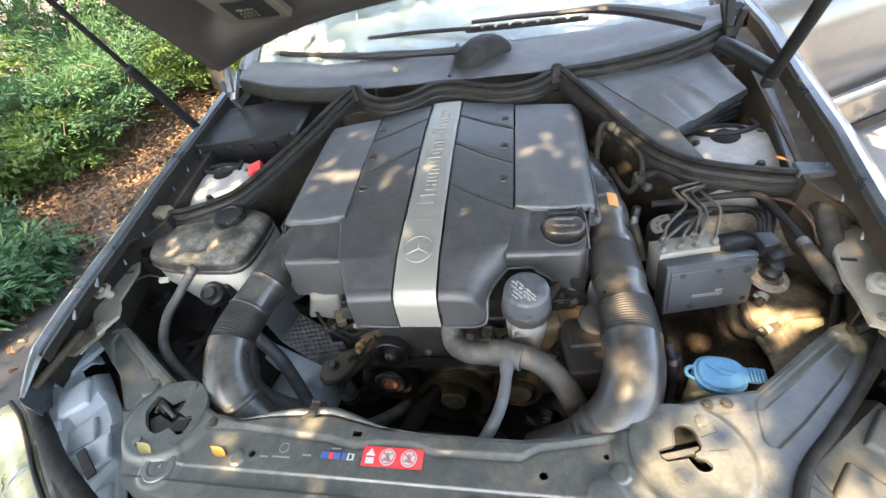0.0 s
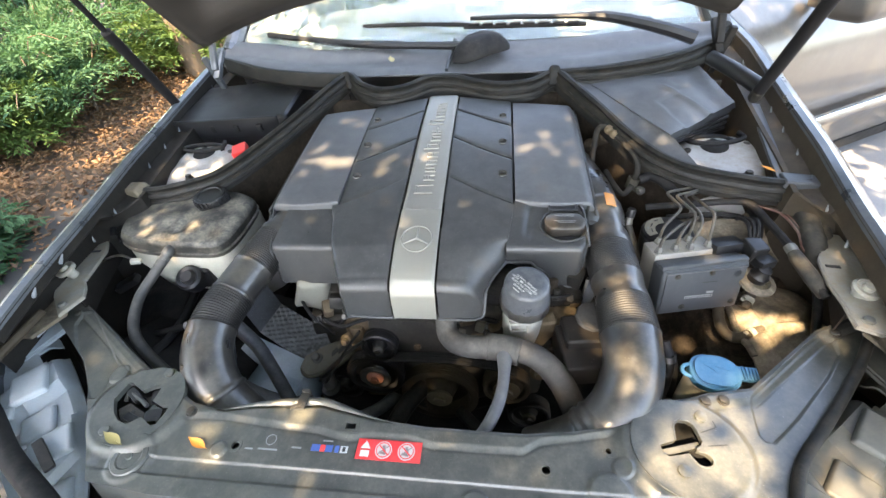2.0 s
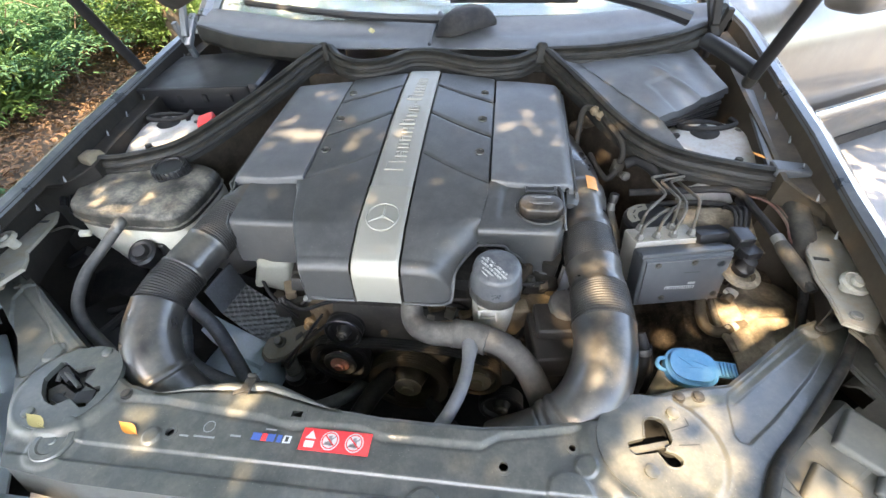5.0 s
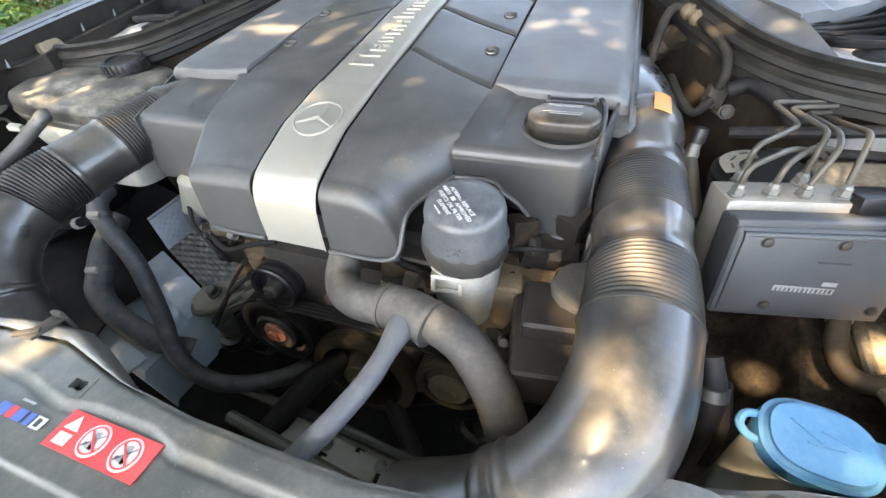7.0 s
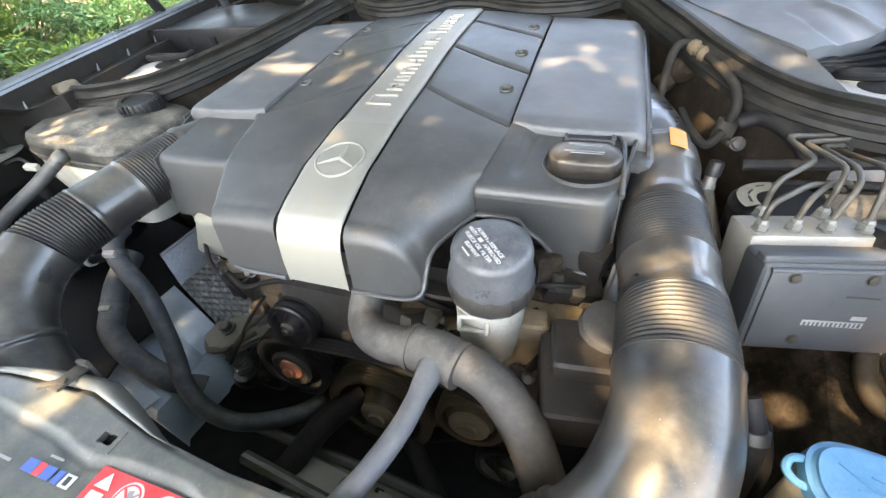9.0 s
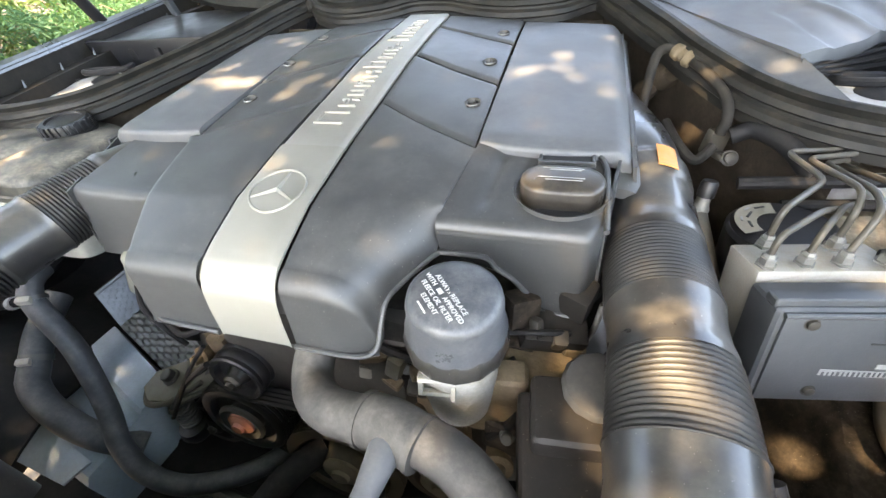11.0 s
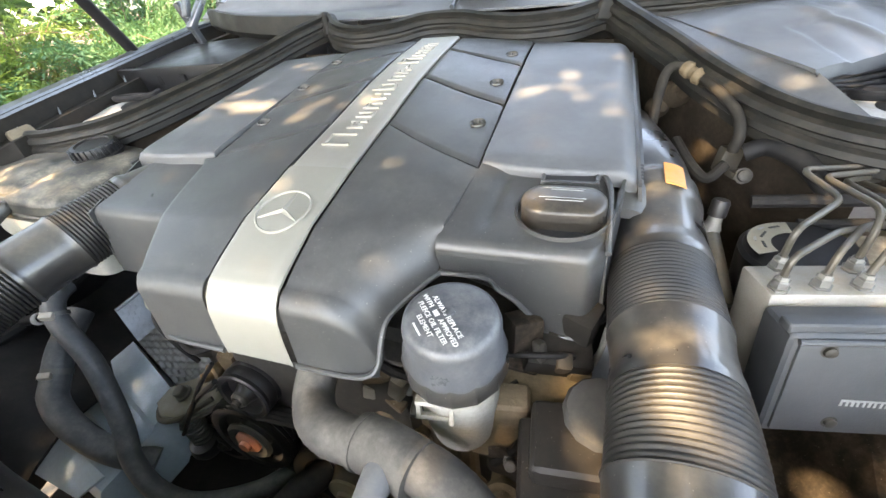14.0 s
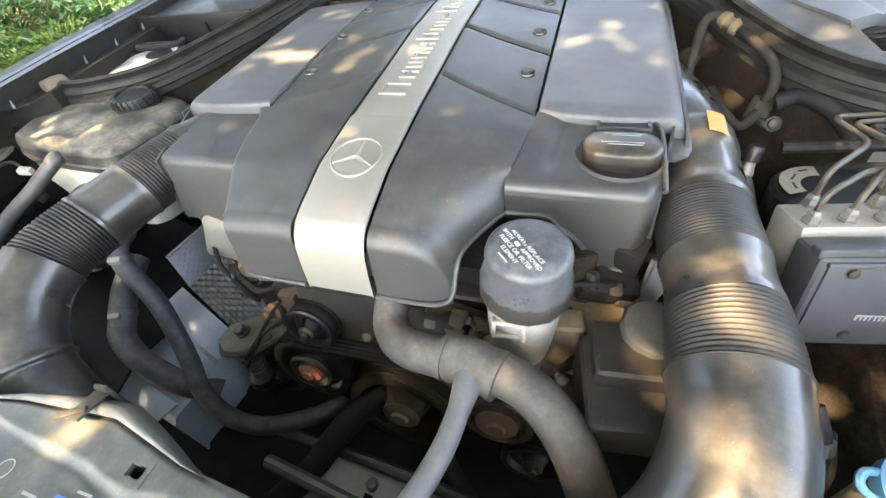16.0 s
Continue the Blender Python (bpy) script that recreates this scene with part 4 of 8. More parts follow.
part("screen_frit", sheet(lambda u, v: Vector(screen_at(u, 0.055 * v)) + Vector((0, 0.002, -0.008)), 40, 2, down=(0, 0.002, -0.002)), LABELBLACK, screen)
bm = block((1.24, 0.55, 0.05), pose(0, 1.50, 0.94, 0, 0, 0), 0.02, 3)
part("dashboard", bm, surface("dash_plastic", (0.05, 0.05, 0.052), 0.7), car, "dark grey dashboard behind the glass")
bm = sheet(lambda u, v: (lerp(-0.60, 0.60, u), 1.86 + 1.25 * v, 1.415 + 0.05 * math.sin(math.pi * v) - 0.04 * (2 * u - 1) ** 2), 14, 12, 0.02)
part("roof", bm, BODY, car)
for s in (-1, 1):
    part("pillar", tube([(s * 0.735, 1.10 + 0.05 * (s < 0), 0.965), (s * 0.69, 1.45, 1.18), (s * 0.60, 1.88, 1.405)], 0.030, 16, 10), BODY, car)
    part("side_body", sheet(lambda u, v, s=s: (s * (0.84 + 0.05 * math.sin(v * 2.6)), lerp(1.50, 4.1, u), lerp(0.97, 0.25, v)), 12, 10, down=(-s * 0.01, 0, 0)), BODY, car)
    part("side_window", sheet(lambda u, v, s=s: (s * lerp(0.83, 0.60, v), lerp(1.35, 3.4, u) + 0.45 * v * (1 - u), lerp(0.98, 1.40, v)), 10, 6, down=(-s * 0.005, 0, 0)), DARK, car)
for s in (-1, 1):
    for y in (0.52, 3.2):
        part("wheel", turned([(0.20, -0.09), (0.30, -0.10), (0.315, -0.07), (0.315, 0.07), (0.30, 0.10), (0.20, 0.09)], (s * 0.72, y, 0.316), (1, 0, 0), 32), DARKRUBBER, car)
part("tail_body", sheet(lambda u, v: (lerp(-0.84, 0.84, u), 4.1 + 0.1 * math.sin(u * 3.14), lerp(1.02, 0.25, v)), 10, 8, down=(0, -0.01, 0)), BODY, car)
part("boot_lid", sheet(lambda u, v: (lerp(-0.82, 0.82, u), lerp(3.1, 4.15, v), lerp(1.42, 1.02, smooth(0, 0.6, v))), 10, 10, 0.01), BODY, car)

piv = part("wiper_pivot_cover", sheet(lambda u, v: (0.082 + (0.072 + 0.016 * math.cos(3 * u * 6.2832 + 0.6)) * math.cos(u * 6.2832) * v, 1.004 + (0.062 + 0.012 * math.sin(2 * u * 6.2832)) * math.sin(u * 6.2832) * v, 1.014 - 0.040 * v ** 4 + 0.010 * math.cos(u * 6.2832) * v), 48, 14, 0.010), DARKRUBBER, car, "rounded black plastic wiper hub cover")
part("hub_rim", tube([(0.018, 1.038, 0.994), (0.026, 1.000, 0.984), (0.052, 0.968, 0.976), (0.088, 0.964, 0.976), (0.122, 0.990, 0.986), (0.140, 1.024, 0.996)], 0.006, 30, 8), BLACK, piv)
part("cowl_seam", tube([(0.012, 1.020, 0.976), (0.004, 0.975, 0.962), (0.000, 0.935, 0.945)], 0.005, 10, 8), MODULE, piv)
wl = part("wiper", tube([(0.05, 1.005, 0.985), (-0.05, 1.028, 0.985), (-0.20, 1.052, 0.988), (-0.32, 1.078, 0.995), (-0.44, 1.112, 1.004)], [(0, 0.012), (0.3, 0.010), (0.5, 0.011), (1, 0.007)], 24, 8), BLACK, car, "black wiper arm and blade")
part("blade", tube([(-0.14, 1.066, 0.984), (-0.35, 1.098, 0.992), (-0.60, 1.178, 1.008)], 0.0085, 20, 6), DARKRUBBER, wl)
wr = part("wiper", tube([(0.62, 0.955, 0.985), (0.55, 0.975, 1.006), (0.47, 1.010, 1.022), (0.40, 1.040, 1.030), (0.30, 1.058, 1.032), (0.18, 1.075, 1.034), (0.06, 1.092, 1.034)], [(0, 0.016), (0.25, 0.014), (0.42, 0.012), (0.5, 0.007), (1, 0.006)], 40, 8), BLACK, car, "black wiper arm and slotted blade")
for k in range(8):
    part("blade_link", block((0.030, 0.014, 0.006), pose(0.07 + k * 0.038, 1.084 - 0.0066 * k, 1.020, 0, 0, -9), 0.002), DARKRUBBER, wr)
part("blade", tube([(0.04, 1.092, 1.012), (0.37, 1.036, 1.014)], 0.0055, 8, 6), DARKRUBBER, wr)
part("blade_tip", tube([(0.06, 1.092, 1.018), (-0.12, 1.125, 1.022), (-0.27, 1.140, 1.022)], 0.006, 14, 6), DARKRUBBER, wr)

# hinges, gas struts and the raised bonnet
for s in (-1, 1):
    bm = block((0.020, 0.10, 0.016), pose(s * 0.690, 1.00, 0.975, 40, 0, 0), 0.004)
    block((0.018, 0.09, 0.014), pose(s * 0.680, 0.975, 1.01, 62, 0, 0), 0.004, bm=bm)
    block((0.016, 0.016, 0.12), pose(s * 0.705, 0.985, 0.945, 14, 6 * s, 0), 0.004, bm=bm)
    part("hinge", bm, BODY if s < 0 else INNER, car, "steel bonnet hinge")
    foot = Vector((-0.769, 0.868, 0.884)) if s < 0 else Vector((0.712, 0.775, 0.908))
    tip = Vector((-0.72, 0.60, 1.33)) if s < 0 else Vector((0.685, 0.535, 1.30))
    d = tip - foot
    strut = part("gas_strut", rings(bmesh.new(), [foot, foot + d * 0.55, foot + d * 0.56, tip], [0.0125, 0.0125, 0.0065, 0.0065], 14), DARKRUBBER, car, "black gas strut")
    part("ball_joint", turned([(0.008, -0.02), (0.013, -0.012), (0.013, 0.012), (0.008, 0.018)], foot, d), DARKSTEEL, strut)
part("drain_tube", tube([(0.660, 0.93, 0.945), (0.691, 0.86, 0.9335), (0.722, 0.79, 0.918)], 0.017, 10, 12), BLACK, car, "short black tube end")

HINGE_Y, HINGE_Z, RISE = 0.965, 1.016, radians(46)


def bonnet_at(u, v, off=0.0):
    """u across, v from the rear edge to the front; off lifts it off the skin."""
    x = lerp(-0.705, 0.700, u)
    e = abs(2 * u - 1)
    wide = lerp(1.0, 0.80, smooth(0.45, 1.0, v))
    back = -0.135 * (1 - e ** 2.0)
    along = lerp(-back, 1.02 + 0.06 * (1 - e ** 2), v)
    lift = 0.045 * (1 - e ** 3) + off - 0.035 * v * v
    return Vector((x * wide, HINGE_Y - along * math.cos(RISE) + lift * math.sin(RISE), HINGE_Z + along * math.sin(RISE) + lift * math.cos(RISE)))


bonnet = part("bonnet", sheet(lambda u, v: bonnet_at(u, v, 0.03), 50, 40, down=(0, 0.001, 0.003)), BODY, car, "raised dark grey bonnet")


def lining_at(u, v):
    e = abs(2 * u - 1)
    rib = max(math.exp(-((e - 0.04) / 0.05) ** 2), math.exp(-((e - 0.30 - 0.55 * v) / 0.05) ** 2), math.exp(-((v - 0.55) / 0.035) ** 2))
    sunk = 0.042 * smooth(0.93, 0.80, e) * smooth(0.055, 0.14, v) * smooth(0.97, 0.88, v) * (1 - 0.9 * rib)
    hem = 0.007 * (smooth(0.965, 0.985, e) + smooth(0.03, 0.012, v))
    return bonnet_at(lerp(0.012, 0.988, u), lerp(0.012, 0.985, v), -0.012 + sunk + hem)


part("bonnet_frame", sheet(lining_at, 110, 80, down=(0, -0.001, 0.003)), surface("bonnet_inside", (0.028, 0.025, 0.022), 0.45, dust=0.12, dust_color=(0.13, 0.11, 0.085)), bonnet, "dull brown-grey pressed bonnet frame", 60)
c = bonnet_at(0.20, 0.17, -0.020)
lamp = part("underhood_recess", block((0.20, 0.105, 0.022), Matrix.Translation(c) @ pose(0, 0, 0, -math.degrees(RISE), 0, -14), 0.008, 3), surface("recess_tan", (0.062, 0.054, 0.042), 0.6, dust=0.12, dust_color=(0.16, 0.14, 0.10)), bonnet, "tan recess with a dark opening")
part("opening", block((0.125, 0.060, 0.006), Matrix.Translation(c + Vector((0.015, -0.010, -0.012))) @ pose(0, 0, 0, -math.degrees(RISE), 0, -14), 0.004), DARK, lamp)
bm = bmesh.new()
for i in range(5):
    for j in range(3):
        block((0.006, 0.006, 0.003), Matrix.Translation(c + Vector((0.005, -0.011, -0.016))) @ pose(0, 0, 0, -math.degrees(RISE), 0, -14) @ pose(-0.02 + i * 0.011, -0.006 + j * 0.011, 0), 0.001, bm=bm)
part("grid_marks", bm, PIPE, lamp)

# ---- engine cover ----
def cover_z(y):
    return table(y, [(0.24, 0.735), (0.250, 0.780), (0.256, 0.796), (0.266, 0.808), (0.285, 0.817), (0.33, 0.834), (0.42, 0.852), (0.529, 0.869), (0.632, 0.886), (0.74, 0.898), (0.85, 0.905)])


BULGE = [(0.25, 0.123), (0.27, 0.130), (0.30, 0.141), (0.35, 0.160), (0.40, 0.170), (0.46, 0.174), (0.9, 0.172)]


def bulge(y):
    return sum(table(y + d * 0.008, BULGE) for d in range(-4, 5)) / 9


cover = thing("engine_cover", (0, 0.54, 0.735), "dark grey dusty plastic engine cover with a silver centre strip", "engine cover")
SEAMS = ((0.518, 0.437), (0.655, 0.573), (0.780, 0.700))      # seams at the strip and at the outer edge


def seam(k, x):
    t = (abs(x) - 0.036) / 0.138
    return lerp(SEAMS[k][0], SEAMS[k][1], t) - 0.006 * math.sin(math.pi * min(1, max(0, t)))


def crown(x, y):
    return cover_z(y) - 0.006 * (abs(x) / 0.17) ** 2


EDGE = [(0.245, 0.120), (0.280, 0.123), (0.300, 0.132), (0.320, 0.147), (0.335, 0.159), (0.448, 0.1755), (0.47, 0.1765)]
ARCHLOW = [(0.245, 0.736), (0.262, 0.742), (0.272, 0.762), (0.285, 0.774), (0.305, 0.781), (0.335, 0.790)]


def edge_right(y):
    return sum(table(y + d * 0.005, EDGE) for d in range(-2, 3)) / 5


for s in (-1, 1):
    # front bulge beside the strip, rounded over at the nose and down its outer flank
    def front_at(u, v, s=s):
        x_in = 0.0425
        if v < 0.16:
            y, z = 0.2490 + 0.004 * v / 0.16, lerp(0.733, 0.790, v / 0.16)
        elif v < 0.36:
            a = (v - 0.16) / 0.20 * math.pi / 2
            y, z = 0.253 + 0.020 * (1 - math.cos(a)), 0.790 + 0.0205 * math.sin(a)
        t = max(0.0, (v - 0.36) / 0.64)
        if s > 0:
            if v >= 0.36:
                y = lerp(0.273, 0.456, t)
                x = lerp(x_in, edge_right(y), u)
                y = lerp(0.273, seam(0, min(x, 0.174)) - 0.0022, t)
                z = crown(x, y)
            x = lerp(x_in, edge_right(y), u)
            f = min(1.0, max(0.0, (x - (edge_right(y) - 0.042)) / 0.042))
            deep = max(0.0, z - table(y, ARCHLOW)) * smooth(0.354, 0.330, y)
            z -= deep * (1 - math.sqrt(max(0.0, 1 - f * f))) * (0.97 if f > 0.999 else 1.0)
            y += 0.010 * f * f * smooth(0.285, 0.255, y)
            return (x, y, z - (0.006 * (x / 0.17) ** 2 + 0.0005 if v < 0.36 else 0))
        if v >= 0.36:
            x = lerp(x_in, bulge(lerp(0.273, 0.46, t)), min(u / 0.8, 1))
            y = lerp(0.273, seam(0, min(x, 0.174)) - 0.0022, t)
            z = crown(x, y)
        else:
            x = lerp(x_in, bulge(y), min(u / 0.8, 1))
            z = z - 0.006 * (x / 0.17) ** 2 - 0.0005
        if u > 0.8:                                                   # flank rolls down outside
            q = (u - 0.8) / 0.2
            deep = max(0.004, z - 0.745)
            x += 0.010 * math.sin(q * math.pi / 2) + 0.003 * q
            z -= deep * (1 - math.cos(q * math.pi / 2)) * smooth(1.02, 0.72, v)
            y += 0.020 * q * smooth(0.5, 0.2, v)
        return (-x, y, z)
    part("front_panel", sheet(front_at, 40, 60, 0.003), COVER, cover, "smooth dark grey nose panel")
    # three ribbed panels towards the rear
    for k in range(3):
        def tile_at(u, v, s=s, k=k):
            x = lerp(0.041, 0.1712, u) + (0.002 if s < 0 else 0)
            far = seam(k + 1, x) - 0.0022 if k < 2 else table(x, [(0.04, 0.846), (0.172, 0.822)])
            y = lerp(seam(k, x) + 0.0022, far, v)
            edge = min(u, 1 - u) * 0.13
            return (s * x, y, crown(x, y) - 0.0015 * smooth(0.003, 0, edge) - 0.0025 * (v < 0.001 or v > 0.999))

        def hole(p, k=k):
            return math.hypot(abs(p.x) - (0.155 if p.x < 0 else 0.151), (p.y - (0.523, 0.630, 0.740)[k]) * 0.9) < 0.0085
        part("rear_panel", sheet(tile_at, 34, 26, 0.004, hole), COVER, cover)
        y = (0.523, 0.630, 0.740)[k]
        hx = 0.155 if s < 0 else 0.151
        part("screw_plug", turned([(0.0090, -0.010), (0.0094, -0.0004), (0.0098, 0.0006), (0.0090, 0.0012), (0.0082, -0.0010), (0.0070, -0.0042), (0.0, -0.0046)], (s * hx, y, crown(0.15, y) + 0.0004), (0, -0.15, 1), 22), DARKSTEEL, cover)
        # pale tapered crescent, the glint on the plug's front bevel built as a part
        part("plug_glint", tube([(s * hx + 0.0088 * math.cos(a), y + 0.0092 * math.sin(a), crown(0.15, y + 0.0092 * math.sin(a)) + 0.0010) for a in [math.pi * (1.08 + 0.84 * n / 8) for n in range(9)]], [(0, 0.0003), (0.5, 0.0011), (1, 0.0003)], 16, 6), ALU, cover)

    # outer lid beside the ribs
    def lid_at(u, v, s=s):
        x = lerp(0.1755, 0.322, u)
        y = lerp(0.441 - 0.007 * math.sin(math.pi * u), 0.812 - 0.02 * u, v)
        z = table(y, [(0.44, 0.852), (0.455, 0.856), (0.60, 0.874), (0.74, 0.890), (0.82, 0.896)]) - 0.004 * (u > 0.999)
        z -= 0.010 * (1 - math.cos(smooth(0.86, 1.0, u) * math.pi / 2)) + 0.004 * u * u
        return (s * x, y, z - 0.006 * (1 - math.sqrt(1 - max(0.0, 1 - v / 0.011) ** 2)))
    lid = part("side_lid", sheet(lambda u, v: lid_at(u, v ** 1.8), 26, 44, down=(0, 0, -0.010)), LID, cover, "lighter grey plastic side lid")

    def skirt_at(u, v, s=s):
        y = lerp(0.432, 0.80, u)
        z = table(y, [(0.43, 0.838), (0.60, 0.858), (0.82, 0.880)])
        return (s * lerp(0.3245, 0.333, v), y, z - 0.055 * v)
    part("side_skirt", sheet(skirt_at, 20, 5, down=(-s * 0.003, 0, -0.001)), COVER, cover)


    def ledge_at(u, v, s=s):
        x = lerp(0.180, 0.331, u)
        y = lerp(0.4215 + 0.002 * math.sin(math.pi * u), 0.795, v)
        z = table(y, [(0.42, 0.822), (0.44, 0.828), (0.60, 0.850), (0.82, 0.876)])
        return (s * x, y, z - 0.006 * smooth(0.93, 1.0, u) - 0.003 * smooth(0.02, 0, v))
    part("lid_ledge", sheet(ledge_at, 22, 30, down=(0, 0, -0.010)), COVER, cover, "stepped ledge round the side lid")

part("nose_lip", tube([(-0.124, 0.262, 0.741), (-0.122, 0.253, 0.734), (-0.10, 0.2485, 0.7325), (-0.042, 0.2475, 0.733)], 0.0030, 20, 8), COVER, cover)
part("nose_lip", tube([(0.042, 0.2475, 0.733), (0.095, 0.2485, 0.7325), (0.115, 0.2525, 0.735), (0.121, 0.260, 0.742), (0.1225, 0.272, 0.761), (0.125, 0.285, 0.774), (0.136, 0.306, 0.781), (0.150, 0.325, 0.788), (0.158, 0.336, 0.790)], 0.0028, 44, 8), COVER, cover)
part("arch_lip", tube([(0.158, 0.3365, 0.790), (0.180, 0.3375, 0.790), (0.200, 0.338, 0.789), (0.207, 0.339, 0.783), (0.210, 0.339, 0.777), (0.226, 0.340, 0.765), (0.244, 0.340, 0.744), (0.253, 0.340, 0.731), (0.266, 0.340, 0.727), (0.284, 0.341, 0.729), (0.2945, 0.345, 0.736), (0.2985, 0.358, 0.742)], 0.0028, 50, 8), COVER, cover)

for k in range(5):
    part("print_bar", block((0.0045, 0.0032, 0.0004), pose(0.3270, 0.462 + 0.0058 * k, 0.8318 + 0.00080 * k, 8, 12, 0), 0), LABELBLACK, cover)

# left front shoulder
def left_pod(u, v):
    x = lerp(-0.283, -0.150, u)
    if v < 0.3:
        return (x, lerp(0.328, 0.336, v / 0.3), lerp(0.738, 0.812, v / 0.3))
    if v < 0.45:
        a = (v - 0.3) / 0.15 * math.pi / 2
        return (x, 0.336 + 0.012 * (1 - math.cos(a)), 0.812 + 0.011 * math.sin(a))
    t = (v - 0.45) / 0.55
    return (x, lerp(0.348, 0.436, t), lerp(0.823, 0.838, t))


part("shoulder", sheet(left_pod, 20, 30, 0.003), COVER, cover, "stepped front shoulder of the cover")
part("shoulder_side", sheet(lambda u, v: (-0.2835 - 0.004 * v - 0.035 * u, lerp(0.330, 0.440, u), lerp(lerp(0.820, 0.838, u), 0.742, v)), 12, 6, down=(0.003, 0, 0)), COVER, cover)


def ring_slab(cx, cy, sx, sy, wide, z0, z1):
    """A rectangular frame of four bars."""
    bm = block((sx, wide, z1 - z0), (cx, cy - (sy - wide) / 2, (z0 + z1) / 2 - 0.0008), 0.0008)
    block((sx, wide, z1 - z0), (cx, cy + (sy - wide) / 2, (z0 + z1) / 2 + 0.0008), 0.0008, bm=bm)
    for d in (-1, 1):
        block((wide, sy - 2 * wide, z1 - z0), (cx + d * (sx - wide) / 2, cy, (z0 + z1) / 2), 0.0008, bm=bm)
    return bm


# right front shoulder with the filler well and the arch over the filter
WELL = (0.260, 0.388)
ARCH = [(0.150, 0.788), (0.202, 0.788), (0.209, 0.777), (0.226, 0.765), (0.244, 0.744), (0.254, 0.730), (0.268, 0.727), (0.284, 0.729), (0.298, 0.740)]


def right_pod(u, v):
    if v < 0.42:
        x = lerp(0.1585, 0.298, u)
        turn = 0.020 * max(0.0, (u - 0.88) / 0.12) ** 2
        if v < 0.3:
            return (x, lerp(0.341, 0.332, v / 0.3) + turn, lerp(table(x, ARCH), 0.817, v / 0.3))
        a = (v - 0.3) / 0.12 * math.pi / 2
        return (x, 0.332 + 0.012 * (1 - math.cos(a)) + turn, 0.817 + 0.011 * math.sin(a))
    t = (v - 0.42) / 0.58
    y = lerp(0.344, 0.444, t)
    x = lerp(edge_right(y), 0.298, u)
    y += 0.020 * max(0.0, (u - 0.88) / 0.12) ** 2 * (1 - t)
    dent = -0.0045 * math.exp(-((x - 0.196 - 0.10 * (y - 0.37)) / 0.007) ** 2) * smooth(0.345, 0.375, y) * smooth(0.446, 0.425, y)
    return (x, y, lerp(0.828, 0.842, t) + 0.009 * t * smooth(0.40, 0.0, u) + dent)


def well_hole(p):
    return p.z > 0.82 and math.hypot(p.x - WELL[0], p.y - WELL[1]) < 0.0395


part("shoulder", sheet(right_pod, 70, 70, 0.003, well_hole), COVER, cover, "front shoulder with the oil filler well", 40)
part("shoulder_side", sheet(lambda u, v: (0.2985 + 0.003 * v + 0.014 * u, lerp(0.352 + 0.004 * v, 0.446, u), lerp(lerp(0.826, 0.842, u), 0.738, v)), 12, 6, down=(-0.003, 0, 0)), COVER, cover)
part("well", turned([(0.036, -0.034), (0.0375, -0.030), (0.0395, 0.0), (0.0415, 0.0012), (0.0425, -0.004), (0.0405, -0.004)], (WELL[0], WELL[1], 0.836), (0, -0.12, 1), 40), COVER, cover)
part("rim", tube([(0.298, 0.340, 0.826), (0.2985, 0.385, 0.8345), (0.297, 0.425, 0.841), (0.288, 0.441, 0.844), (0.268, 0.4445, 0.8435), (0.232, 0.4445, 0.8435), (0.224, 0.436, 0.842)], 0.0026, 40, 8), COVER, cover)
cw = part("clip_frame", ring_slab(0.262, 0.4330, 0.052, 0.026, 0.0035, 0.8410, 0.8462), COVER, cover, "raised frame of the clip window")
part("clip_window", block((0.045, 0.019, 0.003), pose(0.262, 0.4330, 0.8428, 6, 0, 0), 0.001), LABELBLACK, cw)


fill = thing("oil_filler_cap", (WELL[0], WELL[1], 0.806), "black plastic oil filler cap with a grip bar in its well", "filler cap")
part("cap_base", turned([(0.034, 0.0), (0.0360, 0.006), (0.0360, 0.022), (0.0345, 0.026), (0.030, 0.028), (0.0, 0.028)], (WELL[0], WELL[1], 0.806), (0, -0.1, 1), 40), BLACK, fill)


def grip_at(u, v):
    """A stadium-shaped bar with a crowned top and a rounded shoulder all round."""
    a = 2 * math.pi * u
    k = min(v / 0.45, 1.0)
    r = 1.0 if v < 0.45 else math.cos((v - 0.45) / 0.55 * math.pi / 2)
    x = (0.0165 * max(-1.0, min(1.0, math.cos(a) * 3)) + 0.0190 * math.cos(a)) * r
    y = 0.0245 * math.sin(a) * r
    top = 0.0 if v < 0.45 else 0.0075 * math.sin((v - 0.45) / 0.55 * math.pi / 2) ** 0.7
    return (WELL[0] + x, WELL[1] - 0.005 + y, lerp(0.822, 0.845, k) + top)


grip = part("grip_bar", sheet(grip_at, 48, 24), CAPBROWN, fill, "scuffed grip bar with worn print")
for dy, z, rx, x0, w in ((0.012, 0.8519, -8, 0.000, 0.034), (0.008, 0.8523, -5, 0.002, 0.026), (-0.006, 0.8524, 0, -0.001, 0.038), (-0.010, 0.8523, 3, 0.001, 0.030)):
    part("print_bar", block((w, 0.00055, 0.0006), pose(WELL[0] + x0, WELL[1] - 0.005 + dy, z, rx, 0, 0), 0), LABELGREY, grip)

